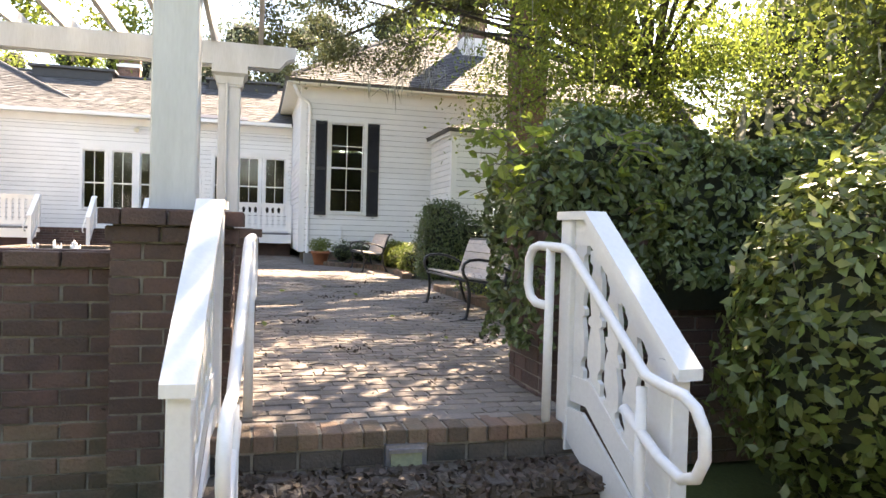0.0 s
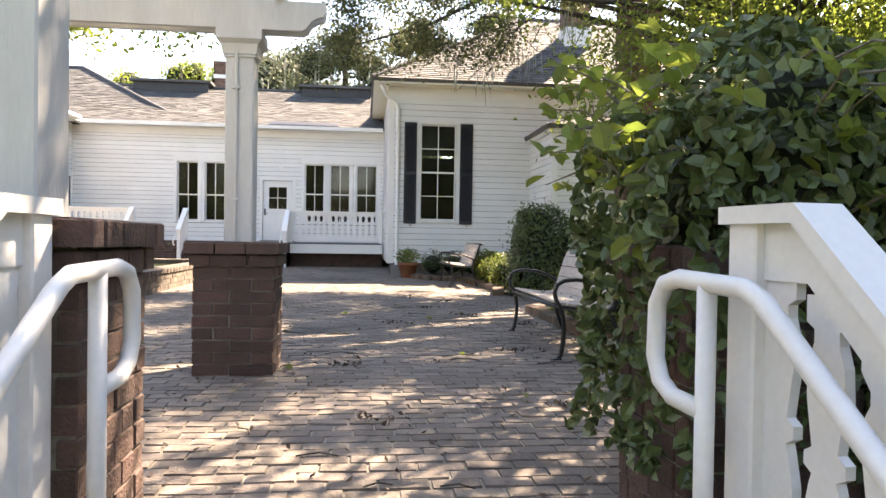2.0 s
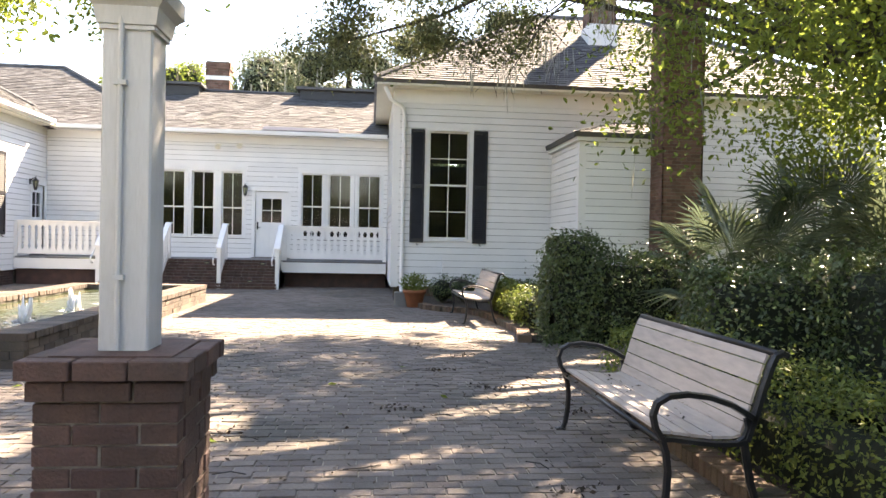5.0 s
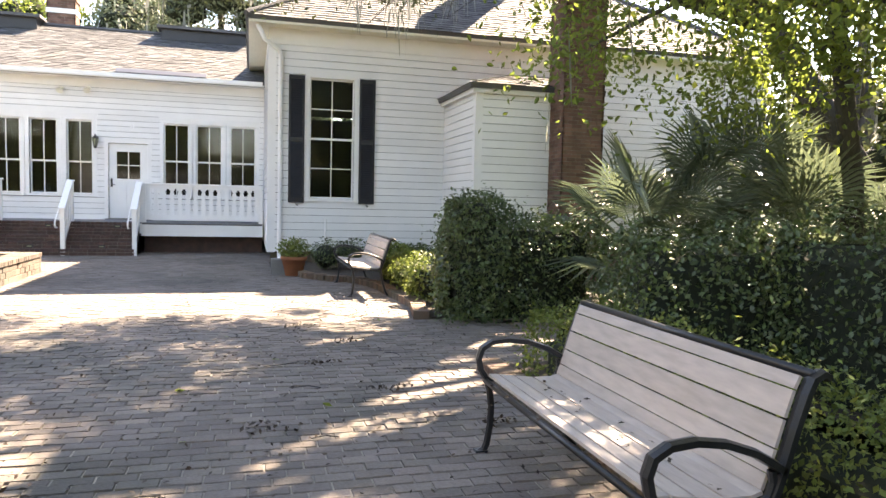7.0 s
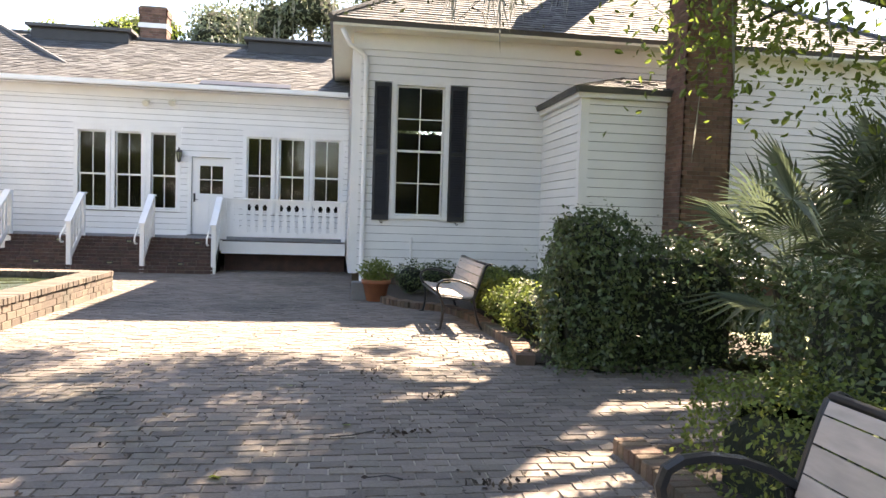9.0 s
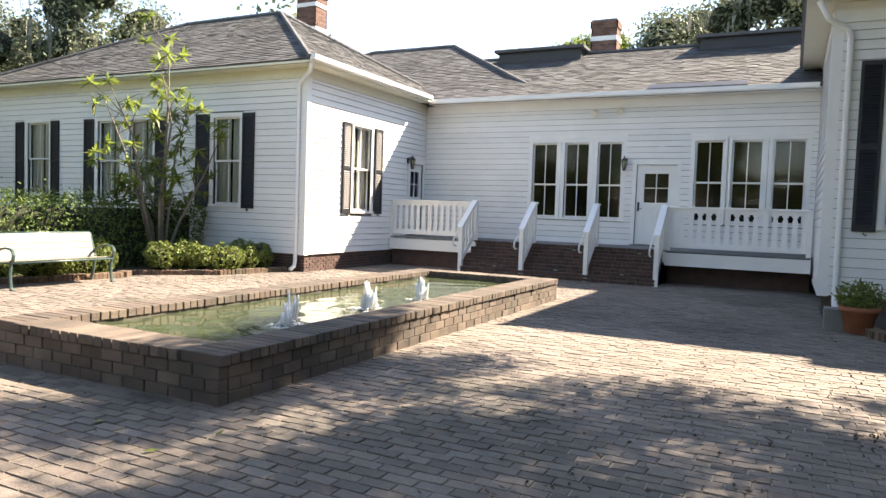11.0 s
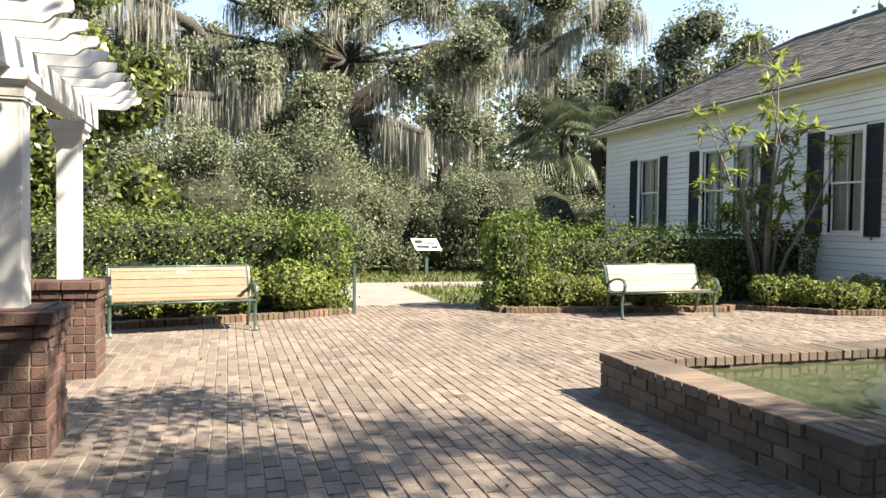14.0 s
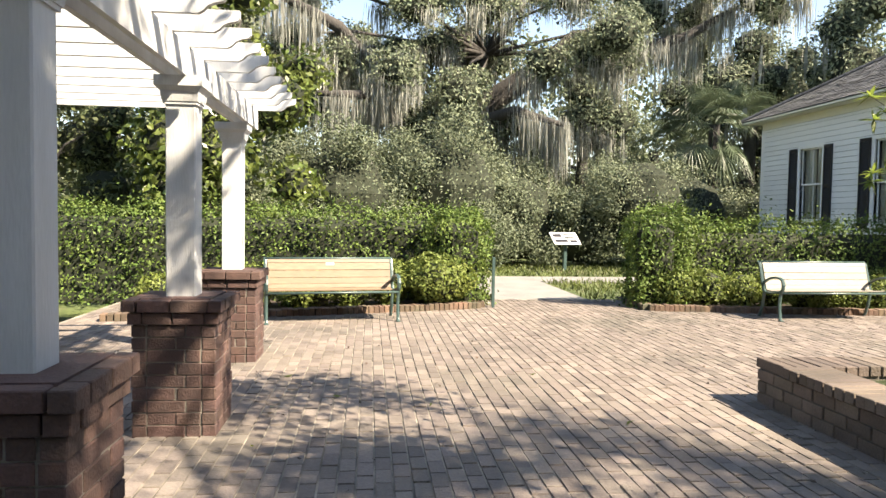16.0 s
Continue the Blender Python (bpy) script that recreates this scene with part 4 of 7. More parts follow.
# door of the central range
def panel_door(name, axis, c, out, u0, u1, z0, z1, label, lights):
    at, rz = local(axis, c, out, (u0 + u1) / 2, z0)
    o = thing(name, label, "door", at, rz, kind="structure")
    w, h = u1 - u0, z1 - z0
    fr = Shape()
    for a, b, d, e in ((-w / 2 - 0.1, -w / 2, 0, h + 0.12), (w / 2, w / 2 + 0.1, 0, h + 0.12), (-w / 2, w / 2, h, h + 0.12)):
        fr.box(a, -0.035, d, b, 0.1, e)
    part("door_frame", fr, TRIM, o)
    g0, g1, gx = h * 0.53, h * 0.89, w * 0.30
    leaf = Shape()
    for a, b, d, e in ((-w / 2 + 0.01, -gx, 0.01, h - 0.01), (gx, w / 2 - 0.01, 0.01, h - 0.01), (-gx, gx, 0.01, g0), (-gx, gx, g1, h - 0.01)):
        leaf.box(a, 0.03, d, b, 0.075, e)
    lf = part("leaf", leaf, TRIM, o, "white painted door leaf")
    for a, b in ((-gx, -0.03), (0.03, gx)):
        part("raised_panel", Shape().bevel_box(a + 0.02, 0.015, h * 0.1, b - 0.02, 0.029, h * 0.46, 0.004), TRIM, lf)
    for i in range(1, lights):
        x = -gx + 2 * gx * i / lights
        part("glazing_bar", Shape().box(x - 0.012, 0.035, g0, x + 0.012, 0.06, g1), TRIM, lf)
    part("glazing_bar", Shape().box(-gx, 0.037, (g0 + g1) / 2 - 0.012, gx, 0.058, (g0 + g1) / 2 + 0.012), TRIM, lf)
    pn = part("pane", Shape().quad((-gx, 0.05, g0), (gx, 0.05, g0), (gx, 0.05, g1), (-gx, 0.05, g1)), PANE, lf)
    pn.visible_shadow = False
    part("lock_plate", Shape().box(-w / 2 + 0.05, 0.018, h * 0.42, -w / 2 + 0.1, 0.031, h * 0.53), BLACK, lf)
    part("handle", Shape().tube([(-w / 2 + 0.075, 0.02, h * 0.45), (-w / 2 + 0.075, -0.03, h * 0.45), (-w / 2 + 0.17, -0.03, h * 0.45)], 0.01, 6), BLACK, lf)
    return o


panel_door("door_1", "x", CY, -1, -3.15, -2.15, 1.53, 3.59, "white panelled door with four panes, closed", 2)
panel_door("door_2", "y", WE, 1, 25.12, 25.94, 1.53, 3.56, "white glazed side door with pale blind", 2)


def lantern(x, y, z, rz, label):
    o = thing("wall_lantern", label, "wall lamp", (x, y, z), rz)
    part("back_plate", Shape().box(-0.05, -0.02, -0.08, 0.05, 0.0, 0.08), IRON, o)
    part("arm", Shape().tube([(0, -0.02, 0.02), (0, -0.08, 0.1), (0, -0.14, 0.1)], 0.012, 6), IRON, o)
    part("cage", Shape().lathe([(0.05, -0.2), (0.085, 0.02), (0.095, 0.03), (0.02, 0.1), (0.015, 0.14)], 0, -0.15, 6), IRON, o)
    part("lamp_glass", Shape().lathe([(0.045, -0.185), (0.078, 0.01)], 0, -0.152, 12), LENS, o)
    part("finial", Shape().lathe([(0.02, -0.25), (0.05, -0.2)], 0, -0.15, 6), IRON, o)


lantern(-3.44, CY - 0.03, 3.66, 0, "black wall lantern beside the door")
lantern(WE + 0.03, 25.0, 3.62, 90, "black wall lantern beside the side door")
for x, z in ((-4.25, 4.98), (-3.6, 5.02), (-2.5, 5.1), (-2.55, 4.05)):
    o = thing("flood_lamp", "small cream flood lamp under the eaves", "wall lamp", (x, CY - 0.03, z))
    part("mount", Shape().box(-0.05, -0.02, -0.05, 0.05, 0.0, 0.05), TRIM, o)
    if z != 4.05 and x != -2.5:
        part("lamp_head", Shape().tube([(0, -0.03, 0), (-0.02, -0.12, -0.03), (-0.03, -0.2, -0.09)], [0.04, 0.07, 0.09], 10), FASCIA, o)

# raised deck, its rails and the brick steps
DY, DZ = 24.12, 1.50
deck = thing("deck", "grey boarded deck with white skirt board", "deck", (0, 0, 0), kind="structure")
for i in range(13):
    y = DY + 0.01 + i * 0.148
    part("deck_board", Shape().box(WE + 0.05, y, DZ - 0.03, 0.9, y + 0.14, DZ), SLATE, deck)
part("skirt_board", Shape().box(WE + 0.04, DY - 0.03, DZ - 0.34, -6.75, DY, DZ - 0.05), TRIM, deck, "white skirt board")
part("skirt_board", Shape().box(-2.05, DY - 0.03, DZ - 0.34, 0.9, DY, DZ - 0.05), TRIM, deck, "white skirt board")
part("skirt_board", Shape().box(-2.05, DY - 0.05, DZ - 0.12, 0.9, DY - 0.031, DZ - 0.05), TRIM, deck)
part("under_wall", Shape().box(WE + 0.05, DY + 0.12, 0.7, -6.8, DY + 0.22, DZ - 0.05), BRICK, deck, "shadowed brick wall under the deck")
part("under_wall", Shape().box(-2.05, DY + 0.5, 0.7, 0.9, DY + 0.6, DZ - 0.05), BRICK, deck, "shadowed brick wall under the deck")


def deck_rail(x0, x1, label):
    r = thing("deck_railing", label, "railing", ((x0 + x1) / 2, DY + 0.06, DZ), group="deck railings")
    w = (x1 - x0) / 2
    part("hand_cap", Shape().bevel_box(-w, -0.07, 0.96, w, 0.07, 1.0, 0.006), TRIM, r)
    part("top_rail", Shape().box(-w, -0.02, 0.86, w, 0.02, 0.96), TRIM, r)
    part("bottom_rail", Shape().box(-w, -0.02, 0.07, w, 0.02, 0.2), TRIM, r)
    for s in (-1, 1):
        part("newel_post", Shape().bevel_box(s * w - 0.05, -0.05, -0.02, s * w + 0.05, 0.05, 0.96, 0.006, False), TRIM, r)
    n = round(2 * w / 0.185)
    for i in range(n):
        part("baluster", baluster("y", -w + (i + 0.5) * 2 * w / n, 0, 0.18, 0.88, 0.125), TRIM, r)


deck_rail(WE + 0.06, -6.80, "white deck railing with sawn balusters")
deck_rail(-2.0, 0.85, "white deck railing with sawn balusters")
bs = thing("deck_steps", "dark brick steps up to the deck with small lamps", "steps", (-4.45, 23.3, P), kind="structure")
NR = 5
rr = (DZ - P) / NR
for i in range(NR):
    y0 = i * 0.205
    part("step_core", Shape().box(-2.35, y0 + 0.02, -0.02, 2.35, 0.95, (i + 1) * rr - 0.01), MORTAR, bs)
    for j in range(46):
        w = 4.7 / 46
        brick_at(bs, -2.35 + (j + 0.5) * w, y0 + 0.1, (i + 1) * rr - 0.035, w - 0.008, 0.2, 0.07, BRICK, "tread_brick")
    for j in range(23):
        w = 4.7 / 23
        brick_at(bs, -2.35 + (j + 0.5) * w, y0 + 0.055, i * rr + 0.04, w - 0.01, 0.1, 0.066, BRICK, "riser_brick")
for x in (-5.95, -4.40, -2.85):
    for k in (1, 4):
        o = thing("step_lamp", "small bronze step lamp in the brick riser", "light", (x + (0.25 if k == 4 else 0), 23.3 + k * 0.205 - 0.012, P + k * rr + 0.055))
        part("lamp_box", Shape().box(-0.07, -0.02, -0.035, 0.07, 0.02, 0.035), BLACK, o)
        part("lens", Shape().box(-0.05, -0.026, -0.02, 0.05, -0.019, 0.012), LENS, o)


def deck_stair_rail(x):
    r = thing("stair_railing", "white stair railing with sawn balusters on brick steps", "railing", (x, 23.36, P), group="deck stair railings")
    L, R = 0.78, 0.68
    part("newel_post", Shape().bevel_box(-0.05, -0.05, -0.01, 0.05, 0.05, 1.12, 0.006, False), TRIM, r)
    part("newel_post", Shape().bevel_box(-0.05, L, 0.5, 0.05, L + 0.1, 1.76, 0.006, False), TRIM, r)
    part("hand_cap", Shape().slab([(-0.1, 1.08), (L - 0.02, 1.76), (L + 0.13, 1.76), (L + 0.13, 1.80), (L - 0.03, 1.80), (-0.1, 1.13)], "x", -0.07, 0.07), TRIM, r)
    part("top_rail", Shape().slab([(0, 1.02), (L, 1.66), (L, 1.76), (0, 1.12)], "x", -0.02, 0.02), TRIM, r)
    part("bottom_rail", Shape().slab([(0, 0.2), (L, 0.84), (L, 1.0), (0, 0.36)], "x", -0.02, 0.02), TRIM, r)
    for k in range(4):
        y = 0.14 + k * 0.175
        part("baluster", baluster("x", y, 0, 0.3 + 0.82 * y, 1.06 + 0.82 * y, 0.12, tilt=0.8), TRIM, r)
    pipe = [(-0.12, -0.02, 0.66), (-0.12, -0.14, 0.66), (-0.12, -0.2, 0.72), (-0.12, -0.18, 0.82), (-0.12, -0.08, 0.88), (-0.12, 0.8, 1.52), (-0.12, 1.0, 1.54), (-0.12, 1.06, 1.5), (-0.12, 1.06, 1.36), (-0.12, 1.0, 1.32), (-0.12, 0.82, 1.32)]
    part("pipe_handrail", Shape().tube(pipe, 0.02, 8), TRIM, r, smooth=True)
    for y, z in ((-0.02, 0.86), (0.82, 1.45)):
        part("pipe_bracket", Shape().tube([(-0.12, y, z), (0.0, y, z - 0.03)], 0.014, 6), TRIM, r)


for x in (-6.82, -5.22, -3.66, -2.1):
    deck_stair_rail(x)

# east house
ES, EW, EE = 21.26, 0.98, 14.0
wall_plane("wall_east_south", "x", ES, -1, EW + 0.12, EE, 1.0, 5.62, [(1.86, 2.87, 2.20, 4.90)], "white clapboard front of the main house", board=0.165)
wall_plane("wall_east_west", "y", EW, -1, ES + 0.12, 30.0, 1.0, 5.62, [], "white clapboard side of the main house", board=0.165)
window("window_12", "x", ES, -1, 1.86, 2.87, 2.20, 4.90, (2, 2), "tall white sash window of eight panes with black shutters")
shutter("x", ES, -1, 1.40, 1.75, 2.10, 4.93, "tall black louvred shutter on white clapboard")
shutter("x", ES, -1, 2.98, 3.34, 2.10, 4.93, "tall black louvred shutter on white clapboard")
eb = Shape()
eb.box(EW - 0.03, ES - 0.035, 0.98, EW + 0.14, ES + 0.14, 5.64)
solid("corner_board_east", eb, TRIM, "wide white corner board", "trim", kind="structure")
ef = Shape()
ef.box(EW - 0.02, ES - 0.03, 5.62, EE, ES + 0.1, 5.92)
ef.box(EW - 0.02, ES + 0.1, 5.62, EW + 0.1, 30, 5.92)
ef.box(EW - 0.04, ES - 0.06, 5.58, EE, ES - 0.03, 5.64)
solid("frieze_east", ef, TRIM, "deep white frieze under the eaves", "trim", kind="structure")
es = Shape()
es.box(EW - 0.45, ES - 0.47, 5.92, EE, ES + 0.3, 6.02)
es.box(EW - 0.45, ES + 0.3, 5.92, EW + 0.3, 30, 6.02)
solid("soffit_east", es, FASCIA, "cream eaves board", "trim", kind="structure")
hip_roof("roof_east", EW - 0.5, ES - 0.52, EE + 0.5, 31.5, 6.05, 9.5, 5.3, "grey shingled hip roof of the main house")
chimney("roof_chimney", 7.1, 24.1, 7.9, 10.2, 0.8, 0.7, "brick chimney with white base on the roof", flash=8.6)
chimney("tall_chimney", 7.08, 18.55, 0.6, 12.0, 0.9, 0.75, "tall red brick outside chimney")
dp = thing("downpipe", "white downpipe at the house corner", "downpipe", (EW + 0.24, ES - 0.06, 0), kind="structure")
part("pipe", Shape().tube([(-0.5, -0.3, 5.9), (-0.35, -0.22, 5.6), (-0.05, -0.06, 5.45), (0, -0.03, 5.3), (0, -0.03, 1.0), (0, -0.08, 0.85), (0.05, -0.25, 0.78)], 0.05, 8), TRIM, dp, smooth=True)
part("conduit_pipe", Shape().tube([(1.02, 0.0, 1.0), (1.02, 0.0, 1.75)], 0.025, 6), TRIM, dp)
solid("plinth_east", Shape().box(EW + 0.05, ES + 0.06, 0.6, EE, ES + 0.25, 1.0), OLDBRICK, "brick foundation of the main house", "foundation", kind="structure")

# bay
BW, BS = 5.02, 18.85
wall_plane("wall_bay_west", "y", BW, -1, BS + 0.12, ES - 0.03, 0.85, 4.42, [], "white clapboard side of the bay", board=0.165)
wall_plane("wall_bay_south", "x", BS, -1, BW + 0.12, 7.6, 0.85, 4.42, [], "white clapboard front of the bay", board=0.165)
bt = Shape()
bt.box(BW - 0.03, BS - 0.03, 0.83, BW + 0.13, BS + 0.13, 4.42)
bt.box(BW - 0.12, BS - 0.14, 4.42, 7.6, BS + 0.1, 4.58)
bt.box(BW - 0.12, BS + 0.1, 4.42, BW + 0.1, ES - 0.04, 4.58)
solid("bay_trim", bt, TRIM, "white corner and eaves boards of the bay", "trim", kind="structure")
br = thing("roof_bay", "dark shingled low roof of the bay", "roof", (0, 0, 0), kind="structure")
roof_slope(br, (BW - 0.2, BS - 0.22, 4.59), (7.8, BS - 0.22, 4.59), (7.8, 20.0, 5.05), (6.2, 20.0, 5.05))
roof_slope(br, (BW - 0.2, ES - 0.05, 4.59), (BW - 0.2, BS - 0.22, 4.59), (6.2, 20.0, 5.05), (6.2, ES - 0.05, 5.05))
roof_slope(br, (6.2, 20.0, 5.05), (7.8, 20.0, 5.05), (7.8, ES - 0.05, 5.1), (6.2, ES - 0.05, 5.1))
# Unseen boxes added behind the windows to stop light leaking into the rooms.
solid("wall_closing", Shape().box(WE - 0.2, 34.0, 0.6, 14, 34.2, 5.4).box(13.9, ES + 0.2, 0.6, 14.1, 34, 6.0).box(WW, 28.2, 0.6, WE, 28.4, 5.2).box(0.99, 29.9, 0.6, 1.12, 34.0, 5.4).box(-9.2, 26.3, 1.40, 0.9, 34, 1.48).box(WW + 0.2, WS + 0.3, 1.3, WE - 0.3, 28.2, 1.4).box(1.1, ES + 0.3, 1.3, 13.8, 33.9, 1.4).box(-9.2, 26.3, 5.0, 0.97, 34.0, 5.06).box(WW + 0.2, WS + 0.2, 5.0, WE - 0.2, 28.2, 5.06).box(1.2, ES + 0.2, 5.5, 13.8, 33.9, 5.56), ROOMSHADE, "unseen near-black rear walls, floors and ceilings that keep the rooms dark", "house wall", kind="structure")


# ---- fountain ----
fx0, fy0, fx1, fy1 = FTN
ftn = thing("fountain", "long low brick fountain basin with three bubbling jets", "fountain", ((fx0 + fx1) / 2, (fy0 + fy1) / 2, P))
hx, hy, FH, TW = (fx1 - fx0) / 2, (fy1 - fy0) / 2, 0.375, 0.38
core = Shape()
for a, b, c, d in ((-hx, -hy, hx, -hy + TW), (-hx, hy - TW, hx, hy), (-hx, -hy + TW, -hx + TW, hy - TW), (hx - TW, -hy + TW, hx, hy - TW)):
    core.box(a + 0.014, b + 0.014, -0.02, c - 0.014, d - 0.014, FH - 0.012)
part("basin_core", core, DARKJOINT, ftn)
part("basin_floor", Shape().box(-hx + 0.2, -hy + 0.2, -0.02, hx - 0.2, hy - 0.2, 0.06), surf("algae_floor", (0.11, 0.115, 0.04), (0.06, 0.08, 0.035), 1.2, 0.9, 0.3, 30), ftn, "algae-green basin floor")
for i in range(3):
    z, sh = i * 0.0985, 0.12 * (i % 2)
    course(ftn, "x", -hx, hx, -hy, -1, z, BASINBRICK, 0.088, 0.235, shift=sh)
    course(ftn, "y", -hy + 0.1, hy, hx, 1, z, BASINBRICK, 0.088, 0.235, shift=sh)
    course(ftn, "y", -hy + 0.1, hy, -hx, -1, z, BASINBRICK, 0.088, 0.4, shift=sh)
    course(ftn, "x", -hx, hx, hy, 1, z, BASINBRICK, 0.088, 0.4, shift=sh)
for side in (-1, 1):
    u = -hy + 0.05
    while u < hy:
        brick_at(ftn, side * (hx - TW / 2 + 0.01), u, 0.335, TW + 0.03, 0.092, 0.078, BASINBRICK, "coping_brick", 0.006)
        u += 0.103
    u = -hx + TW + 0.05
    while u < hx - TW:
        brick_at(ftn, u, side * (hy - TW / 2 + 0.01), 0.335, 0.092, TW + 0.03, 0.078, BASINBRICK, "coping_brick", 0.006)
        u += 0.103
wm = bpy.data.materials.new("water")
wm.use_nodes = True
wp = wm.node_tree.nodes["Principled BSDF"]
wp.inputs["Base Color"].default_value = (0.2, 0.25, 0.15, 1)
wp.inputs["Roughness"].default_value, wp.inputs["IOR"].default_value, wp.inputs["Transmission Weight"].default_value = 0.03, 1.33, 0.75
wt, wb = wm.node_tree.nodes.new("ShaderNodeTexNoise"), wm.node_tree.nodes.new("ShaderNodeBump")
wt.inputs["Scale"].default_value, wt.inputs["Detail"].default_value = 1.6, 3
wb.inputs["Strength"].default_value, wb.inputs["Distance"].default_value = 0.35, 0.05
wm.node_tree.links.new(wt.outputs["Fac"], wb.inputs["Height"])
wm.node_tree.links.new(wb.outputs[0], wp.inputs["Normal"])
nx, ny = 40, 120
JETS = [(0.5, -2.2), (0.52, -0.72), (0.55, 0.52)]
vx = np.linspace(-hx + TW, hx - TW, nx)
vy = np.linspace(-hy + TW, hy - TW, ny)
gx, gy = np.meshgrid(vx, vy, indexing="ij")
gz = 0.262 + 0.003 * np.sin(gx * 9 + gy * 4) + 0.003 * np.sin(gy * 11 - gx * 5)
for jx, jy in JETS:
    d = np.hypot(gx - jx, gy - jy)
    gz += 0.010 * np.cos(d * 22) * np.exp(-d * 1.1)
ws = Shape()
ws.v = [tuple(p) for p in np.stack([gx, gy, gz], -1).reshape(-1, 3)]
ws.f = [(i * ny + j, (i + 1) * ny + j, (i + 1) * ny + j + 1, i * ny + j + 1) for i in range(nx - 1) for j in range(ny - 1)]
part("water", ws, wm, ftn, "greenish rippled water", smooth=True)
FOAM = surf("foam", (0.9, 0.9, 0.89), (0.82, 0.83, 0.82), 20, 0.5, 0.5, 40, trans=0.15)
for jx, jy in JETS:
    j = Shape()
    for k in range(26):
        a, r = k * 0.7 + rnd.uniform(0, 0.4), rnd.uniform(0.0, 0.08)
        h = rnd.uniform(0.1, 0.24) + (0.12 if k < 6 else 0.0)
        bx, by = jx + r * math.cos(a), jy + r * math.sin(a)
        j.tube([(jx + 0.3 * (bx - jx), jy + 0.3 * (by - jy), 0.24), (bx, by, 0.26 + 0.5 * h), (bx + 0.3 * (bx - jx), by, 0.26 + h)], [0.03, 0.024, 0.007], 6)
    for k in range(90):
        a, r = rnd.uniform(0, 6.28), rnd.uniform(0.03, 0.22)
        z = 0.262 + rnd.uniform(0, 0.14) * max(0, 1 - r / 0.14)
        s = rnd.uniform(0.006, 0.018)
        j.box(jx + r * math.cos(a) - s, jy + r * math.sin(a) - s, z - s / 2, jx + r * math.cos(a) + s, jy + r * math.sin(a) + s, z + s / 2)
    part("water_jet", j, FOAM, ftn, "white bubbling jet", smooth=True)


# ---- benches ----
def bench(at, rz, slat, iron, label, plaque=False, L=0.925):
    """Bench with cast end frames; local x along its length, front towards -y."""
    o = thing("park_bench", label, "bench", at, rz, "benches round the courtyard")
    def bar(pts, x, w=0.045, t=0.022):
        s = Shape()
        pts = [Vector((0, *p)) for p in pts]
        rings = []
        for i, p in enumerate(pts):
            d = (pts[min(i + 1, len(pts) - 1)] - pts[max(i - 1, 0)]).normalized()
            n = Vector((0, -d.z, d.y))
            rings.append([Vector((x, 0, 0)) + p + Vector((sx * w / 2, 0, 0)) + n * sn * t for sx, sn in ((-1, -0.5), (0, -0.75), (1, -0.5), (1, 0.5), (0, 0.75), (-1, 0.5))])
        return s.loft(rings)
    seat = [(0.0, 0.435), (0.06, 0.432), (0.16, 0.418), (0.28, 0.405), (0.40, 0.405), (0.45, 0.42)]
    back = [(0.45, 0.42), (0.47, 0.47), (0.50, 0.56), (0.535, 0.68), (0.575, 0.80), (0.60, 0.855), (0.64, 0.875), (0.665, 0.86)]
    for x in (-L, L):
        fr = part("end_frame", bar(seat, x), iron, o)
        part("front_leg", bar([(-0.035, 0.0), (-0.005, 0.012), (0.012, 0.05), (0.03, 0.16), (0.035, 0.27), (0.022, 0.37), (0.0, 0.435)], x, 0.042, 0.026), iron, fr)
        part("foot", Shape().bevel_box(x - 0.03, -0.06, 0, x + 0.03, 0.015, 0.016, 0.004), iron, fr)
        part("back_leg", bar([(0.44, 0.42), (0.455, 0.33), (0.48, 0.2), (0.52, 0.08), (0.55, 0.02), (0.58, 0.0)], x, 0.042, 0.026), iron, fr)
        part("back_upright", bar(back, x, 0.05, 0.024), iron, fr)
        part("arm_loop", bar([(0.005, 0.43), (-0.035, 0.49), (-0.05, 0.555), (-0.03, 0.615), (0.03, 0.65), (0.13, 0.66), (0.25, 0.645), (0.37, 0.605), (0.46, 0.555), (0.495, 0.53)], x, 0.05, 0.024), iron, fr)
        part("arm_brace", bar([(0.40, 0.405), (0.445, 0.44), (0.46, 0.49), (0.45, 0.535)], x, 0.03, 0.018), iron, fr)
    part("back_rail", Shape().tube([(-L, 0.603, 0.872), (L, 0.603, 0.872)], 0.019, 8), iron, o, smooth=True)
    part("front_rail", Shape().tube([(-L, -0.008, 0.425), (L, -0.008, 0.425)], 0.016, 8), iron, o, smooth=True)
    def along(path, s0, s1, lift):
        def pt(s):
            s *= len(path) - 1
            i = min(int(s), len(path) - 2)
            return Vector(path[i]).lerp(Vector(path[i + 1]), s - i)
        a, b = pt(s0), pt(s1)
        d = (b - a).normalized()
        n = Vector((-d.y, d.x)) * lift
        return [(p.x, p.y) for p in (a + n, b + n, b + n * 1.9, a + n * 1.9)]
    for i in range(5):
        part("seat_slat", Shape().slab(along(seat, i / 5 + 0.012, (i + 1) / 5 - 0.012, 0.018), "x", -L + 0.025, L - 0.025), slat, o)
    bk = back[:6]
    for i in range(5):
        part("back_slat", Shape().slab(along(bk, 0.1 + i * 0.18, 0.1 + i * 0.18 + 0.168, 0.016), "x", -L + 0.027, L - 0.027), slat, o)
    if plaque:
        part("plaque", Shape().slab([(0.535, 0.775), (0.551, 0.815), (0.548, 0.817), (0.531, 0.777)], "x", -0.06, 0.06), STEEL, o, "small metal plaque")
    return o


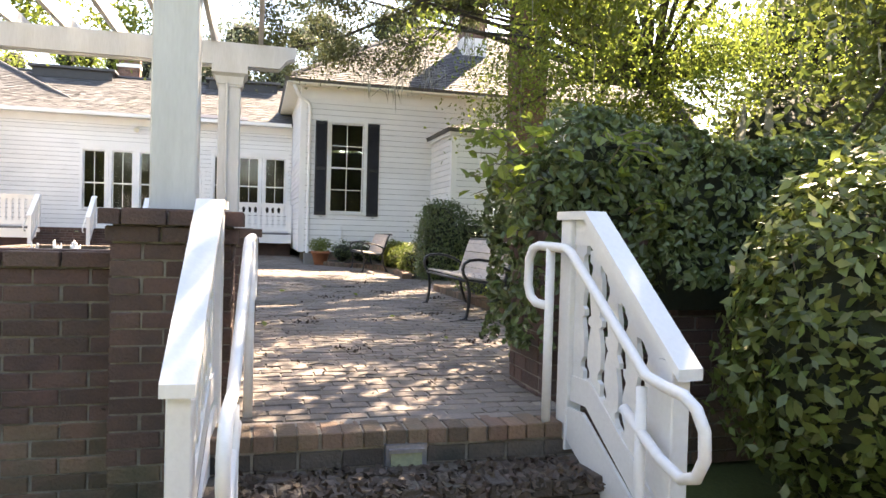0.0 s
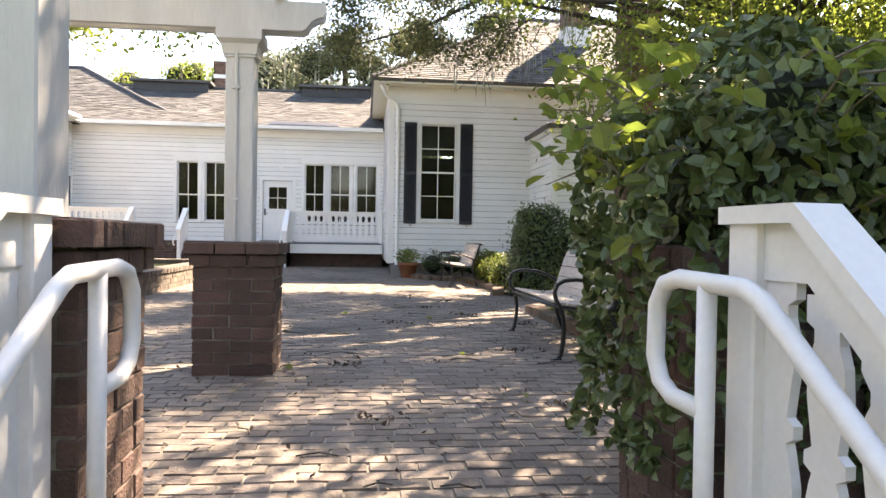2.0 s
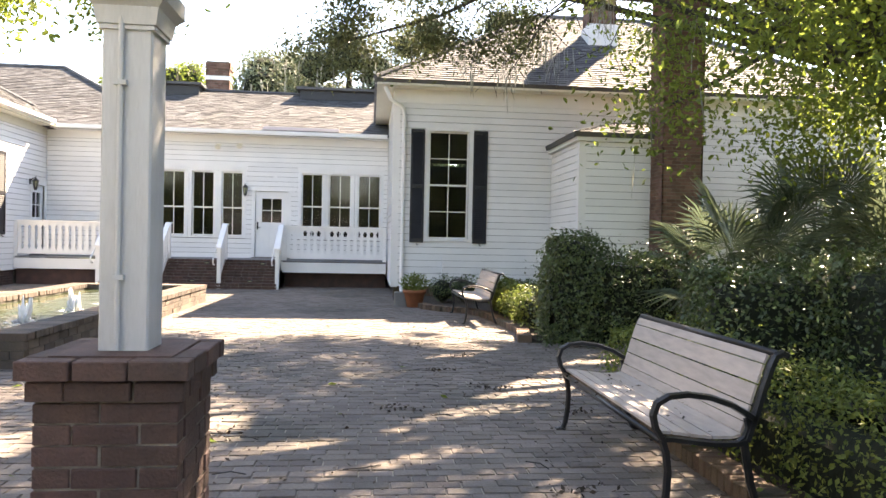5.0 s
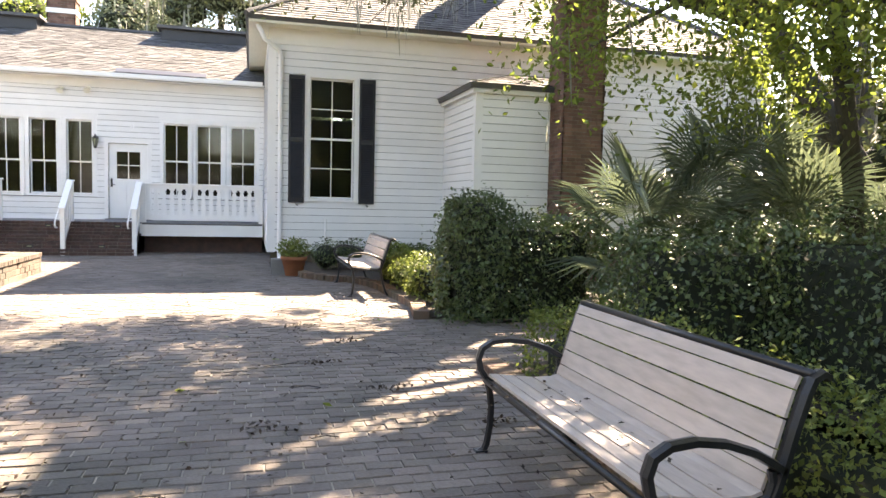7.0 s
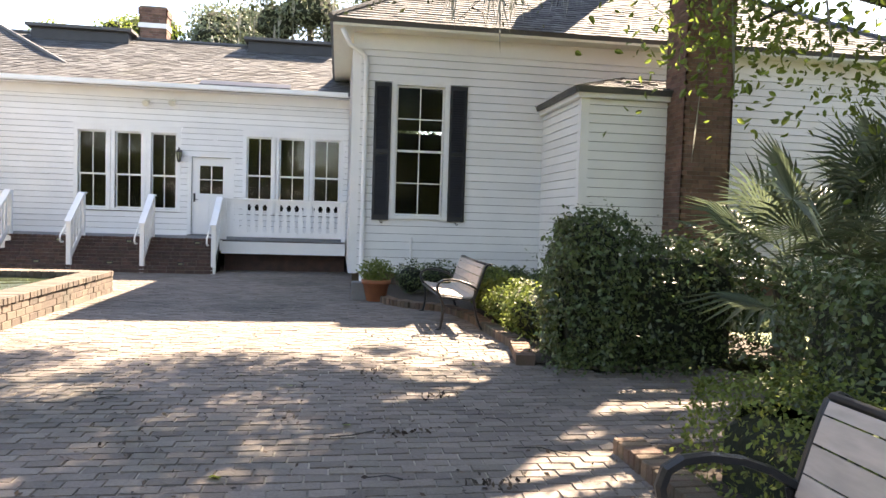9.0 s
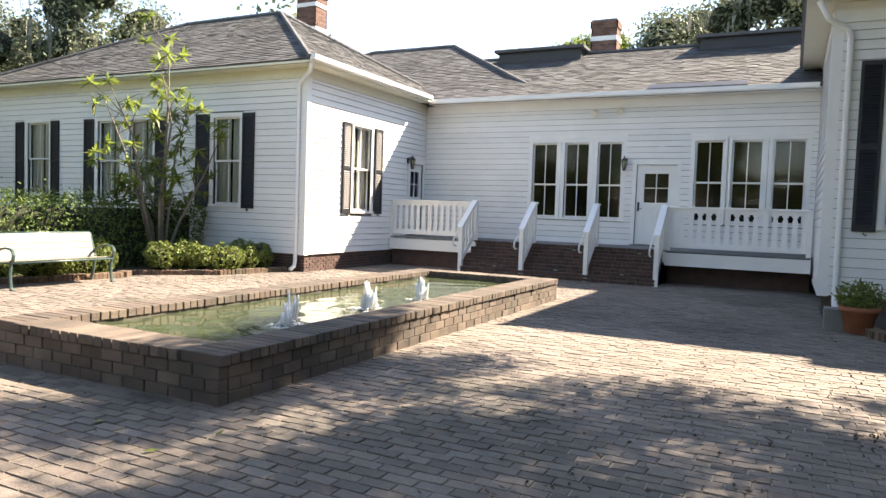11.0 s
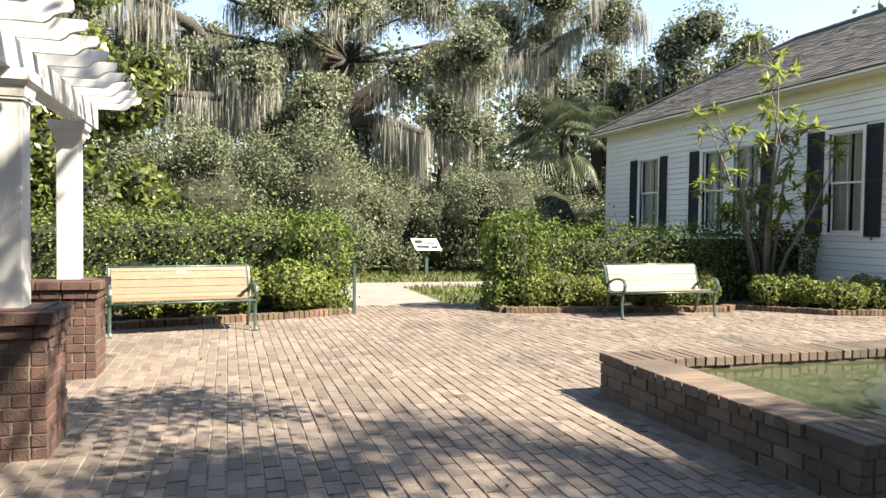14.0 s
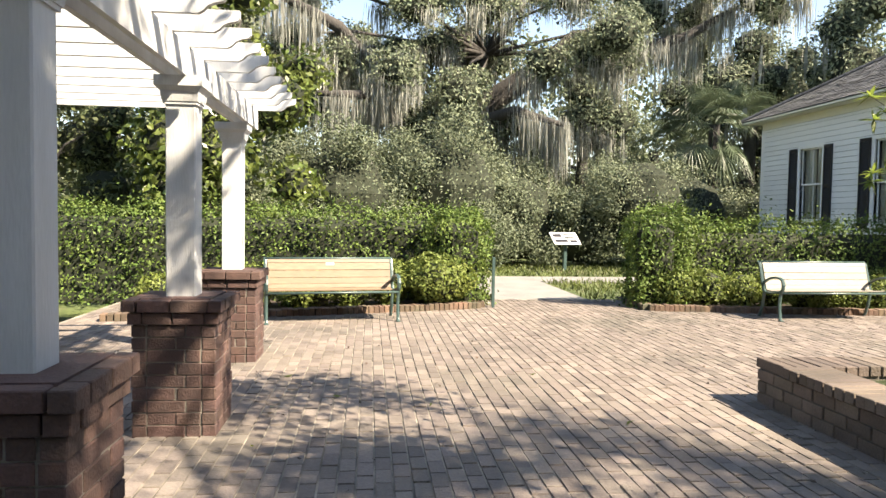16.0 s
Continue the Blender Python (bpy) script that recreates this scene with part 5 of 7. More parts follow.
bench((1.93, 8.05, P), -90, SLAT_PINK, IRON, "black iron bench with pale slats strewn with dry leaves", L=0.895)
bench((2.08, 16.62, P), -90, SLAT_PINK, IRON, "black iron bench with pale slats beside the house bed")
bench((-10.22, 7.62, P), 99.5, SLAT_TAN, GREENIRON, "green iron bench with tan slats and a small plaque", True)
bench((-10.40, 15.32, P), 91.5, SLAT_CREAM, GREENIRON, "green iron bench with cream slats before a hedge")


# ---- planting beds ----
# Near-black green for solid cores: the shade inside foliage put into colour.
SHADEHEART = surf("foliage_shade", (0.012, 0.018, 0.008), (0.02, 0.024, 0.011), 6, 0.95, 0.8, 30)
def edging(name, pts, label, z=P, h=0.1):
    """Bricks on edge along a line of points."""
    o = thing(name, label, "brick edging", (*pts[0], z), kind="structure")
    me = brick_mesh("edging_brick", 0.2, 0.075, h + 0.04, OLDBRICK)
    for (ax, ay), (bx, by) in zip(pts, pts[1:]):
        L = math.hypot(bx - ax, by - ay)
        n = max(1, int(L / 0.082))
        for i in range(n):
            t = (i + 0.5) / n
            b = new("edging_brick", me)
            b.parent = o
            b.location = (ax + (bx - ax) * t - pts[0][0], ay + (by - ay) * t - pts[0][1], h / 2 - 0.02 + rnd.uniform(-0.008, 0.008))
            b.rotation_euler = (0, 0, math.atan2(by - ay, bx - ax) + math.pi / 2 + rnd.uniform(-0.05, 0.05))
    return o


E1 = [(1.50, 18.9), (1.62, 18.3), (1.95, 17.85), (2.45, 17.5), (2.7, 16.6), (2.75, 15.5), (2.82, 14.5), (2.65, 13.5)]
E2 = [(-10.4, 4.4), (-10.55, 5.2), (-11.05, 7.28), (-11.45, 8.65), (-11.88, 9.95), (-12.35, 9.95)]
E3 = [(-12.3, 12.75), (-11.62, 12.8), (-11.25, 15.0), (-11.0, 16.9), (-11.35, 17.35), (-10.15, 18.55), (-10.05, 18.9), (-9.82, 20.3)]
E4 = [(2.62, 10.9), (2.62, 9.4), (2.6, 7.5), (2.6, 5.0)]
edging("bed_edging", E1, "low curved brick edging of the house bed")
edging("bed_edging", E2, "low brick edging of the bed behind the bench")
edging("bed_edging", E3, "low brick edging of the bed before the wing")
edging("bed_edging", E4, "low brick edging behind the bench")
soil = Shape()
for pts, far in ((E1, [(6.0, 13.5), (6.0, 21.3), (1.0, 21.3), (1.0, 18.9)]), (E2[:-1], [(-13.3, 9.95), (-13.3, 4.4)]), (E3[1:], [(-9.82, 20.6), (-13.3, 20.6), (-13.3, 12.8)]), (E4, [(9.0, 5.0), (9.0, 11.0), (3.6, 11.0)])):
    o2 = list(pts) + far
    area = sum(p[0] * q[1] - q[0] * p[1] for p, q in zip(o2, o2[1:] + o2[:1]))
    o2 = o2 if area > 0 else o2[::-1]
    soil.quad(*[(x, y, P + 0.035) for x, y in o2])
solid("bed_soil", soil, SOIL, "dark bare soil of the planting beds", "soil", kind="structure")


def leafy(o, name, pts, nor, size, kind, wide=0.5, spread=0.8, droop=0.2, label="", fold=False):
    ob = new(name, quads_mesh(name, leaf_quads(pts - np.array(o.location), nor, size, wide, spread, droop, fold), LEAF[kind]))
    ob.parent = o
    return tagged(ob, label, kind="stuff")


def hedge(name, lo, hi, n, kind, size, label, category="hedge", rz=0.0, wob=0.08, freq=3.0, round_=0.2, wide=0.55, up=0):
    """A clipped hedge: a near-black core painted as inner shade and a skin of leaves."""
    c = ((lo[0] + hi[0]) / 2, (lo[1] + hi[1]) / 2, lo[2])
    o = thing(name, label, category, c)
    ca, sa = math.cos(radians(rz)), math.sin(radians(rz))
    def turn(q):
        x, y = q[:, 0] - c[0], q[:, 1] - c[1]
        return np.stack([c[0] + x * ca - y * sa, c[1] + x * sa + y * ca, q[:, 2]], 1)
    p, nr = box_points(n, lo, hi, round_)
    q = p + nr * wavy(p, wob * 1.4, freq, lo[0]) + nr * np.where(RNG.uniform(0, 1, (n, 1)) < 0.6, -RNG.exponential(0.05, (n, 1)), RNG.exponential(0.045, (n, 1)))
    if up:
        k = (p[:, 2] > hi[2] - 0.05) & (RNG.uniform(0, 1, n) < up)
        q[k, 2] += RNG.exponential(0.07, k.sum())
    nd = np.stack([nr[:, 0] * ca - nr[:, 1] * sa, nr[:, 0] * sa + nr[:, 1] * ca, nr[:, 2] + 0.25], 1)
    leafy(o, "foliage", turn(q), nd, size, kind, wide)
    # Solid core in shade colour, so gaps between leaves read dark.
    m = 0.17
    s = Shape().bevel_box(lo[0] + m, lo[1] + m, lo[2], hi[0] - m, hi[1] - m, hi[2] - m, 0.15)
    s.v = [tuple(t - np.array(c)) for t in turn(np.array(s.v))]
    part("twig_heart", s, SHADEHEART, o, "near-black core painted as inner shade")
    return o




def bush(at, r, h, n, kind, size, label, name="boxwood_bush", wide=0.5, spread=0.9):
    o = thing(name, label, "bush", at)
    if kind == "box":
        n, size = int(n * 1.2), size * 1.6
    stems = Shape()
    for i in range(7):
        a = i * 0.9 + rnd.uniform(0, 0.5)
        stems.tube([(0.04 * math.cos(a), 0.04 * math.sin(a), 0), (r * 0.3 * math.cos(a), r * 0.3 * math.sin(a), h * 0.4), (r * 0.6 * math.cos(a), r * 0.6 * math.sin(a), h * 0.75)], [0.012, 0.009, 0.004], 5)
    tagged(part("woody_base", stems, TWIG, o), kind="stuff")
    # Solid near-black core paints the bush's inner shade.
    part("heart", Shape().lathe([(0.2 * r, 0.08 * h), (0.6 * r, 0.3 * h), (0.68 * r, 0.55 * h), (0.5 * r, 0.75 * h), (0.15 * r, 0.86 * h)], 0, 0, 9), SHADEHEART, o, "near-black core painted as inner shade")
    p, v = ball_points(n, (at[0], at[1], at[2] + h * 0.52), (r, r, h * 0.5), 0.6)
    p = p + v * wavy(p, 0.09, 6.0, at[0] * 3 + at[1])
    if name == "wild_shrub":
        ps_, vs_ = [p[:n // 5]], [v[:n // 5]]
        for i in range(16):
            a, e = rnd.uniform(0, 6.283), rnd.uniform(0.12, 0.92)
            q = r * rnd.uniform(0.24, 0.42)
            rad = r * 0.78 * math.sqrt(max(0.05, 1 - (1.7 * e - 0.75) ** 2)) * rnd.uniform(0.7, 1.2)
            pp, vv = ball_points(n // 11, (at[0] + rad * math.cos(a), at[1] + rad * math.sin(a), at[2] + h * e), (q, q, q * 0.9), 0.45)
            ps_.append(pp + RNG.normal(0, 0.16, pp.shape) * q)
            vs_.append(vv)
        p, v = np.concatenate(ps_), np.concatenate(vs_)
    p[:, 2] = np.maximum(p[:, 2], at[2] + 0.03)
    leafy(o, "foliage", p, v + np.array([0, 0, 0.3]), size, kind, wide, spread, fold=size > 0.105)
    return o


def bush_row(pts, r, h, kind, label, n=1500, size=0.05, gap=0.55, jitter=0.1):
    for (ax, ay), (bx, by) in zip(pts, pts[1:]):
        L = math.hypot(bx - ax, by - ay)
        k = max(1, round(L / gap))
        for i in range(k):
            t = (i + 0.5) / k
            tagged(bush((ax + (bx - ax) * t + rnd.uniform(-jitter, jitter), ay + (by - ay) * t + rnd.uniform(-jitter, jitter), P + 0.03), r * rnd.uniform(0.85, 1.15), h * rnd.uniform(0.88, 1.1), n, kind, size, label), group="bushes along the beds")


# beds by the house
bush_row([(3.15, 17.9), (3.15, 14.6)], 0.42, 0.62, "box", "clipped green bush in the house bed", 1500, 0.045, 0.6)
bush_row([(1.9, 19.6), (4.6, 20.2)], 0.4, 0.55, "ivy", "loose green bush at the foot of the house", 900, 0.06, 0.6)
bush_row([(3.9, 18.2), (4.1, 15.2)], 0.4, 0.6, "hedge", "green bush in the house bed", 900, 0.05, 0.8)
hedge("clipped_hedge", (2.95, 13.3, P), (5.1, 14.3, 2.0), 9000, "ivy", 0.06, "dark green clipped hedge beside the house bed", up=0.1)
hedge("clipped_hedge", (2.95, 13.4, P), (3.85, 14.3, 2.35), 5000, "ivy", 0.06, "taller dark green bush of the hedge", round_=0.35, wob=0.13)
hedge("creeper_wall", (3.9, 9.9, P), (5.4, 11.6, 1.95), 9000, "ivy", 0.06, "garden wall covered in dark creeper", rz=-22, up=0.15)
hedge("creeper_wall", (4.6, 4.4, P), (5.4, 10.6, 2.1), 16000, "ivy", 0.055, "garden wall covered in dark creeper", up=0.15, round_=0.1)
hedge("low_hedge", (2.75, 4.6, P), (3.5, 10.6, 1.38), 16000, "box", 0.04, "low leafy hedge behind the bench", wob=0.06, freq=5)
hedge("ground_creeper", (2.9, 13.0, P), (4.2, 13.5, P + 0.16), 1000, "ivy", 0.05, "creeper spreading over the paving edge", category="creeper", round_=0.08)

# creeper over the pier and the shrubs by the steps
cre = thing("creeper", "leafy creeper hanging over the brick pier", "creeper", (1.6, 4.0, P))
p1, n1 = ball_points(6200, (1.93, 4.02, 1.74), (0.55, 0.58, 0.70), 0.75)
p1 = p1 + n1 * wavy(p1, 0.12, 5.0)
p2, n2 = box_points(8200, (1.9, 3.55, 1.38), (5.2, 4.35, 2.35), 0.3)
p2 = p2 + n2 * wavy(p2, 0.14, 4.0)
p3, n3 = ball_points(500, (1.6, 4.4, 1.15), (0.22, 0.3, 0.5), 0.6)
p4, n4 = box_points(2600, (1.2, 3.48, 1.0), (2.0, 4.3, 2.1), 0.15)
p4 = p4 + n4 * wavy(p4, 0.07, 6.0)
leafy(cre, "foliage", np.concatenate([p1, p2, p3, p4]), np.concatenate([n1, n2, n3, n4]) + np.array([-0.1, -0.3, 0.3]), 0.068, "ivy", 0.62, 0.75, 0.35, fold=True)
# Lathe and box in shade colour fill the creeper behind its leaves.
part("stem_mass", Shape().lathe([(0.3, 0.35), (0.42, 0.7), (0.45, 1.1), (0.3, 1.5), (0.1, 1.6)], 0.26, 0.02, 12).box(0.4, -0.3, 0.5, 3.5, 0.25, 1.5), SHADEHEART, cre, "near-black core painted as shade inside the creeper")
st, lp = Shape(), []
for i in range(26):
    a = rnd.uniform(2.2, 5.0)
    b = Vector((1.7 + 0.45 * math.cos(a), 4.0 + 0.45 * math.sin(a), rnd.uniform(1.75, 2.35)))
    d = Vector((math.cos(a) * 0.3, math.sin(a) * 0.3, rnd.uniform(-0.1, 0.25)))
    pts = [b, b + d * 0.5, b + d * 0.9 + Vector((0, 0, -0.05))]
    st.tube([q - Vector((1.6, 4.0, P)) for q in pts], [0.006, 0.004, 0.002], 5)
    for k in range(9):
        lp.append(pts[0].lerp(pts[2], k / 8) + Vector((rnd.uniform(-0.04, 0.04), rnd.uniform(-0.04, 0.04), rnd.uniform(-0.03, 0.03))))
tagged(part("shoot_wood", st, TWIG, cre), kind="stuff")
leafy(cre, "shoot_leaves", np.array([tuple(q) for q in lp]), np.tile([[0, -0.2, 1.0]], (len(lp), 1)), 0.085, "lime", 0.66, 0.5, 0.3, "fresh light green leaves", True)
for at, r, h, n in (((2.55, 2.62, LOW), 0.68, 1.85, 4200), ((3.2, 1.9, LOW), 0.9, 2.1, 4600), ((2.6, 1.3, LOW), 0.6, 1.2, 2200), ((3.6, 3.0, LOW), 0.9, 2.3, 3500)):
    bush(at, r, h, int(n * 1.5), "magnolia", 0.088, "glossy broad-leaved shrub beside the steps", "camellia_shrub", 0.48, 0.6)

# west hedges
hedge("clipped_hedge", (-13.4, -2.0, P - 0.05), (-12.5, 10.1, 2.33), 26000, "hedge", 0.07, "tall clipped hedge behind the bench", up=0.3)
hedge("clipped_hedge", (-13.0, 9.2, P), (-11.95, 10.15, 2.3), 5000, "hedge", 0.07, "hedge end trained over an arch", up=0.3, round_=0.3)
hedge("clipped_hedge", (-12.6, 12.65, P - 0.05), (-11.75, 13.6, 2.35), 6500, "hedge", 0.07, "tall end of the clipped hedge at the path", up=0.3)
hedge("clipped_hedge", (-13.0, 13.4, P - 0.05), (-12.2, 20.2, 2.2), 17000, "hedge", 0.07, "tall clipped hedge before the wing", up=0.3)
ap = thing("arch_post", "slim green metal arch post at the hedge end", "arch", (-11.95, 10.2, P))
part("post", Shape().bevel_box(-0.025, -0.025, 0, 0.025, 0.025, 0.85, 0.004), GREENIRON, ap)
part("lattice", Shape().box(-0.5, -0.012, 0.1, -0.03, 0.012, 0.13).box(-0.5, -0.012, 0.6, -0.03, 0.012, 0.63), GREENIRON, ap)
bush_row([(-11.25, 4.6), (-11.75, 7.6), (-12.05, 8.7)], 0.42, 0.62, "box", "bright clipped box bush", 1500, 0.045, 0.5)
bush((-11.95, 9.25, P), 0.62, 0.86, 3200, "box", 0.05, "large bright box bush beside the bench")
bush_row([(-11.85, 13.3), (-11.6, 15.2), (-11.4, 17.0)], 0.36, 0.66, "box", "bright clipped box bush", 1400, 0.045, 0.48)
bush_row([(-11.35, 17.75), (-10.5, 18.8), (-10.2, 20.1)], 0.38, 0.62, "box", "bright clipped box bush before the wing", 1600, 0.045, 0.42)

# ---- trees ----
def strands(points, length, n, width=0.05):
    """Ragged hanging strips below points."""
    k = RNG.integers(0, len(points), n)
    top = points[k] + RNG.normal(0, 0.12, (n, 3))
    ln = length * RNG.uniform(0.25, 1.0, (n, 1))
    a = RNG.uniform(0, 6.283, n)
    w = width * RNG.uniform(0.4, 1.0, (n, 1))
    s = np.stack([np.cos(a), np.sin(a), np.zeros(n)], 1) * w
    low = top - np.concatenate([RNG.normal(0, 0.05, (n, 2)), ln], 1)
    mid = top * 0.45 + low * 0.55
    up = np.stack([top - s * 0.35, top + s * 0.35, mid + s, mid - s * 0.8], 1)
    dn = np.stack([mid - s * 0.8, mid + s, low + s * 0.15, low - s * 0.15], 1)
    return np.concatenate([up, dn])


def curtains(points, length, bunches, each):
    """Bunches of moss: each a tuft of strands of like length that taper to one ragged point."""
    k = points[RNG.integers(0, len(points), bunches)]
    ln = length * RNG.uniform(0.35, 1.25, bunches)
    out = []
    for p, h in zip(k, ln):
        out.append(strands(np.array([p]) + RNG.normal(0, 1, (6, 3)) * np.array([0.12, 0.2, 0.05]), h, each, 0.02))
    return np.concatenate(out)


def tree(name, label, base, trunk, limbs, clumps, kind, size, per, moss=0, moss_len=1.5, moss_w=0.05, wide=0.5, category="tree", shell=0.35, soft=False):
    """Trunk (points and radii), limbs (points and radii), crown of leaf clumps (centre, radii)."""
    o = thing(name, label, category, base)
    b = Vector(base)
    part("trunk", Shape().tube([Vector(p) - b for p in trunk[0]], trunk[1], 10), BARK, o, smooth=True)
    if limbs:
        for pts, rad in limbs:
            part("limb", Shape().tube([Vector(p) - b for p in pts], rad, 7), BARK, o, smooth=True)
    ps, ns, tops = [], [], []
    for c, r in clumps:
        n = int(per * (r[0] * r[1] * r[2]) ** (2 / 3))
        p, v = ball_points(n, c, r, shell)
        if soft:
            p = np.array(c) + RNG.normal(0, 0.42, (n, 3)) * np.array(r) + 0.2 * v * np.array(r) * RNG.integers(0, 5, (n, 1))
        p = p + v * wavy(p, 0.22 * min(r), 3.2 / max(0.3, min(r)), c[0])
        ps.append(p)
        ns.append(v + np.array([0, 0, 0.4]))
        tops.append(p[RNG.integers(0, n, max(4, n // 12))])
    # Near-black cores inside the clumps stand for the crown's own shade.
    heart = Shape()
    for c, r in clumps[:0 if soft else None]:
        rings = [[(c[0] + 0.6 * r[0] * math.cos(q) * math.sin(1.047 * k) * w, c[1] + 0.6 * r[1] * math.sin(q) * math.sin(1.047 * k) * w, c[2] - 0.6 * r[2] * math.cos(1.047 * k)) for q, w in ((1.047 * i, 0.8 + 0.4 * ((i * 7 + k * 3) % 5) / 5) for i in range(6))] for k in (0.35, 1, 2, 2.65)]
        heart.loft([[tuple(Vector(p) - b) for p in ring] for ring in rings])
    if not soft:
        tagged(part("crown_heart", heart, SHADEHEART, o, "near-black cores painted as shade inside the crown"), kind="stuff")
    leafy(o, "crown", np.concatenate(ps), np.concatenate(ns), size, kind, wide, 0.9, 0.3, fold=kind in ("lime", "magnolia") and size < 0.15)
    if moss:
        m = new("hanging_moss", quads_mesh("hanging_moss", strands(np.concatenate(tops), moss_len, moss, moss_w) - np.array(base), LEAF["moss"]))
        m.parent = o
        tagged(m, "grey hanging moss", kind="stuff")
    return o


def scatter(n, lo, hi, rlo, rhi, seed, flat=0.75):
    r = random.Random(seed)
    out = []
    for _ in range(n):
        q = r.uniform(rlo, rhi)
        out.append(((r.uniform(lo[0], hi[0]), r.uniform(lo[1], hi[1]), r.uniform(lo[2], hi[2])), (q, q * r.uniform(0.8, 1.2), q * flat)))
    return out


def limbs_to(start, clumps, every, r0, seed=1):
    r = random.Random(seed)
    out = []
    for c, rad in clumps[::every]:
        s, e = Vector(start), Vector(c)
        m = s.lerp(e, 0.5) + Vector((r.uniform(-0.4, 0.4), r.uniform(-0.4, 0.4), r.uniform(0.1, 0.7)))
        out.append(([s, m, e], [r0, r0 * 0.55, 0.015]))
    return out

def twigs(start, end, n, seed):
    """A drooping bare shoot with kinked side twigs."""
    r = random.Random(seed)
    a, b = Vector(start), Vector(end)
    spine = [a.lerp(b, k / 5) + Vector((r.uniform(-0.08, 0.08), r.uniform(-0.05, 0.05), 0.25 * math.sin(k * 0.63) + r.uniform(-0.05, 0.05))) for k in range(6)]
    out = [(spine, [0.016, 0.014, 0.012, 0.009, 0.006, 0.004])]
    for i in range(n):
        k = r.randint(1, 4)
        p = spine[k].lerp(spine[k + 1], r.random())
        e = p + Vector((r.uniform(-0.55, 0.45), r.uniform(-0.15, 0.15), r.uniform(-0.5, 0.12)))
        out.append(([p, p.lerp(e, 0.5) + Vector((r.uniform(-0.06, 0.06), 0, r.uniform(-0.05, 0.08))), e], [0.008, 0.006, 0.003]))
    return out


# oak whose crown shades the courtyard
cl = [((0.45 + 0.25 * k, 11.3 + 0.25 * k, 7.4 + 0.3 * k), (0.5, 0.5, 0.4)) for k in range(3)] + [((2.8 + 0.25 * k, 11.4 + 0.25 * k, 7.4 + 0.3 * k), (0.5, 0.5, 0.4)) for k in range(3)] + scatter(46, (0.3, 13.8, 7.9), (8.5, 20.5, 9.6), 0.3, 0.75, 5) + scatter(16, (0.6, 13.2, 8.2), (6.5, 16.5, 9.6), 0.3, 0.6, 55) + scatter(30, (0.6, 17.2, 8.0), (6.6, 20.2, 9.4), 0.28, 0.55, 56) + scatter(16, (-1.5, 11.0, 7.6), (2.5, 12.4, 8.6), 0.25, 0.5, 57) + scatter(16, (-4.4, 11.2, 8.0), (4.0, 12.7, 9.0), 0.3, 0.6, 6) + scatter(15, (2.6, 10.0, 7.8), (6.5, 13.2, 9.0), 0.3, 0.55, 7) + scatter(6, (3.0, 9.2, 8.2), (4.5, 10.6, 9.0), 0.35, 0.55, 58)
tree("live_oak", "spreading live oak hung with grey moss over the courtyard", (13.2, 17.0, P - 0.05), ([(13.2, 17.0, P - 0.1), (12.6, 16.8, 3.0), (10.2, 16.6, 5.6)], [0.4, 0.32, 0.26]),
     limbs_to((10.2, 16.6, 5.6), cl, 5, 0.12, 3), cl, "oak", 0.12, 2700, 30, 0.6, 0.03, soft=True)
cl = scatter(10, (-4.8, 11.2, 8.1), (0.2, 12.5, 8.9), 0.3, 0.55, 9)
tree("oak_bough", "thin leafy oak bough high above the courtyard", (10.2, 16.6, 5.6), ([(10.2, 16.6, 5.6), (7.0, 15.5, 9.2), (1.0, 13.2, 9.6), (-2.5, 12.0, 9.0), (-5.2, 11.4, 8.5)], [0.2, 0.15, 0.1, 0.06, 0.02]), [], cl, "oak", 0.11, 1100, category="branch", soft=True)
# low branch before the house roof
cl = scatter(20, (-0.5, 15.2, 5.5), (3.3, 16.4, 6.5), 0.3, 0.55, 77) + [(tuple(c - (1.0 if i == 2 else 0) for i, c in enumerate(c_)), r_) for c_, r_ in [((-0.4, 16.6, 6.3), (0.55, 0.5, 0.35)), ((0.3, 16.4, 6.45), (0.6, 0.55, 0.4)), ((1.1, 16.2, 6.6), (0.6, 0.55, 0.45)), ((1.9, 16.2, 6.75), (0.5, 0.5, 0.35)), ((0.2, 15.6, 6.9), (0.6, 0.5, 0.35)), ((1.4, 15.4, 6.95), (0.7, 0.55, 0.35)), ((-1.0, 16.8, 6.6), (0.4, 0.4, 0.3))]]
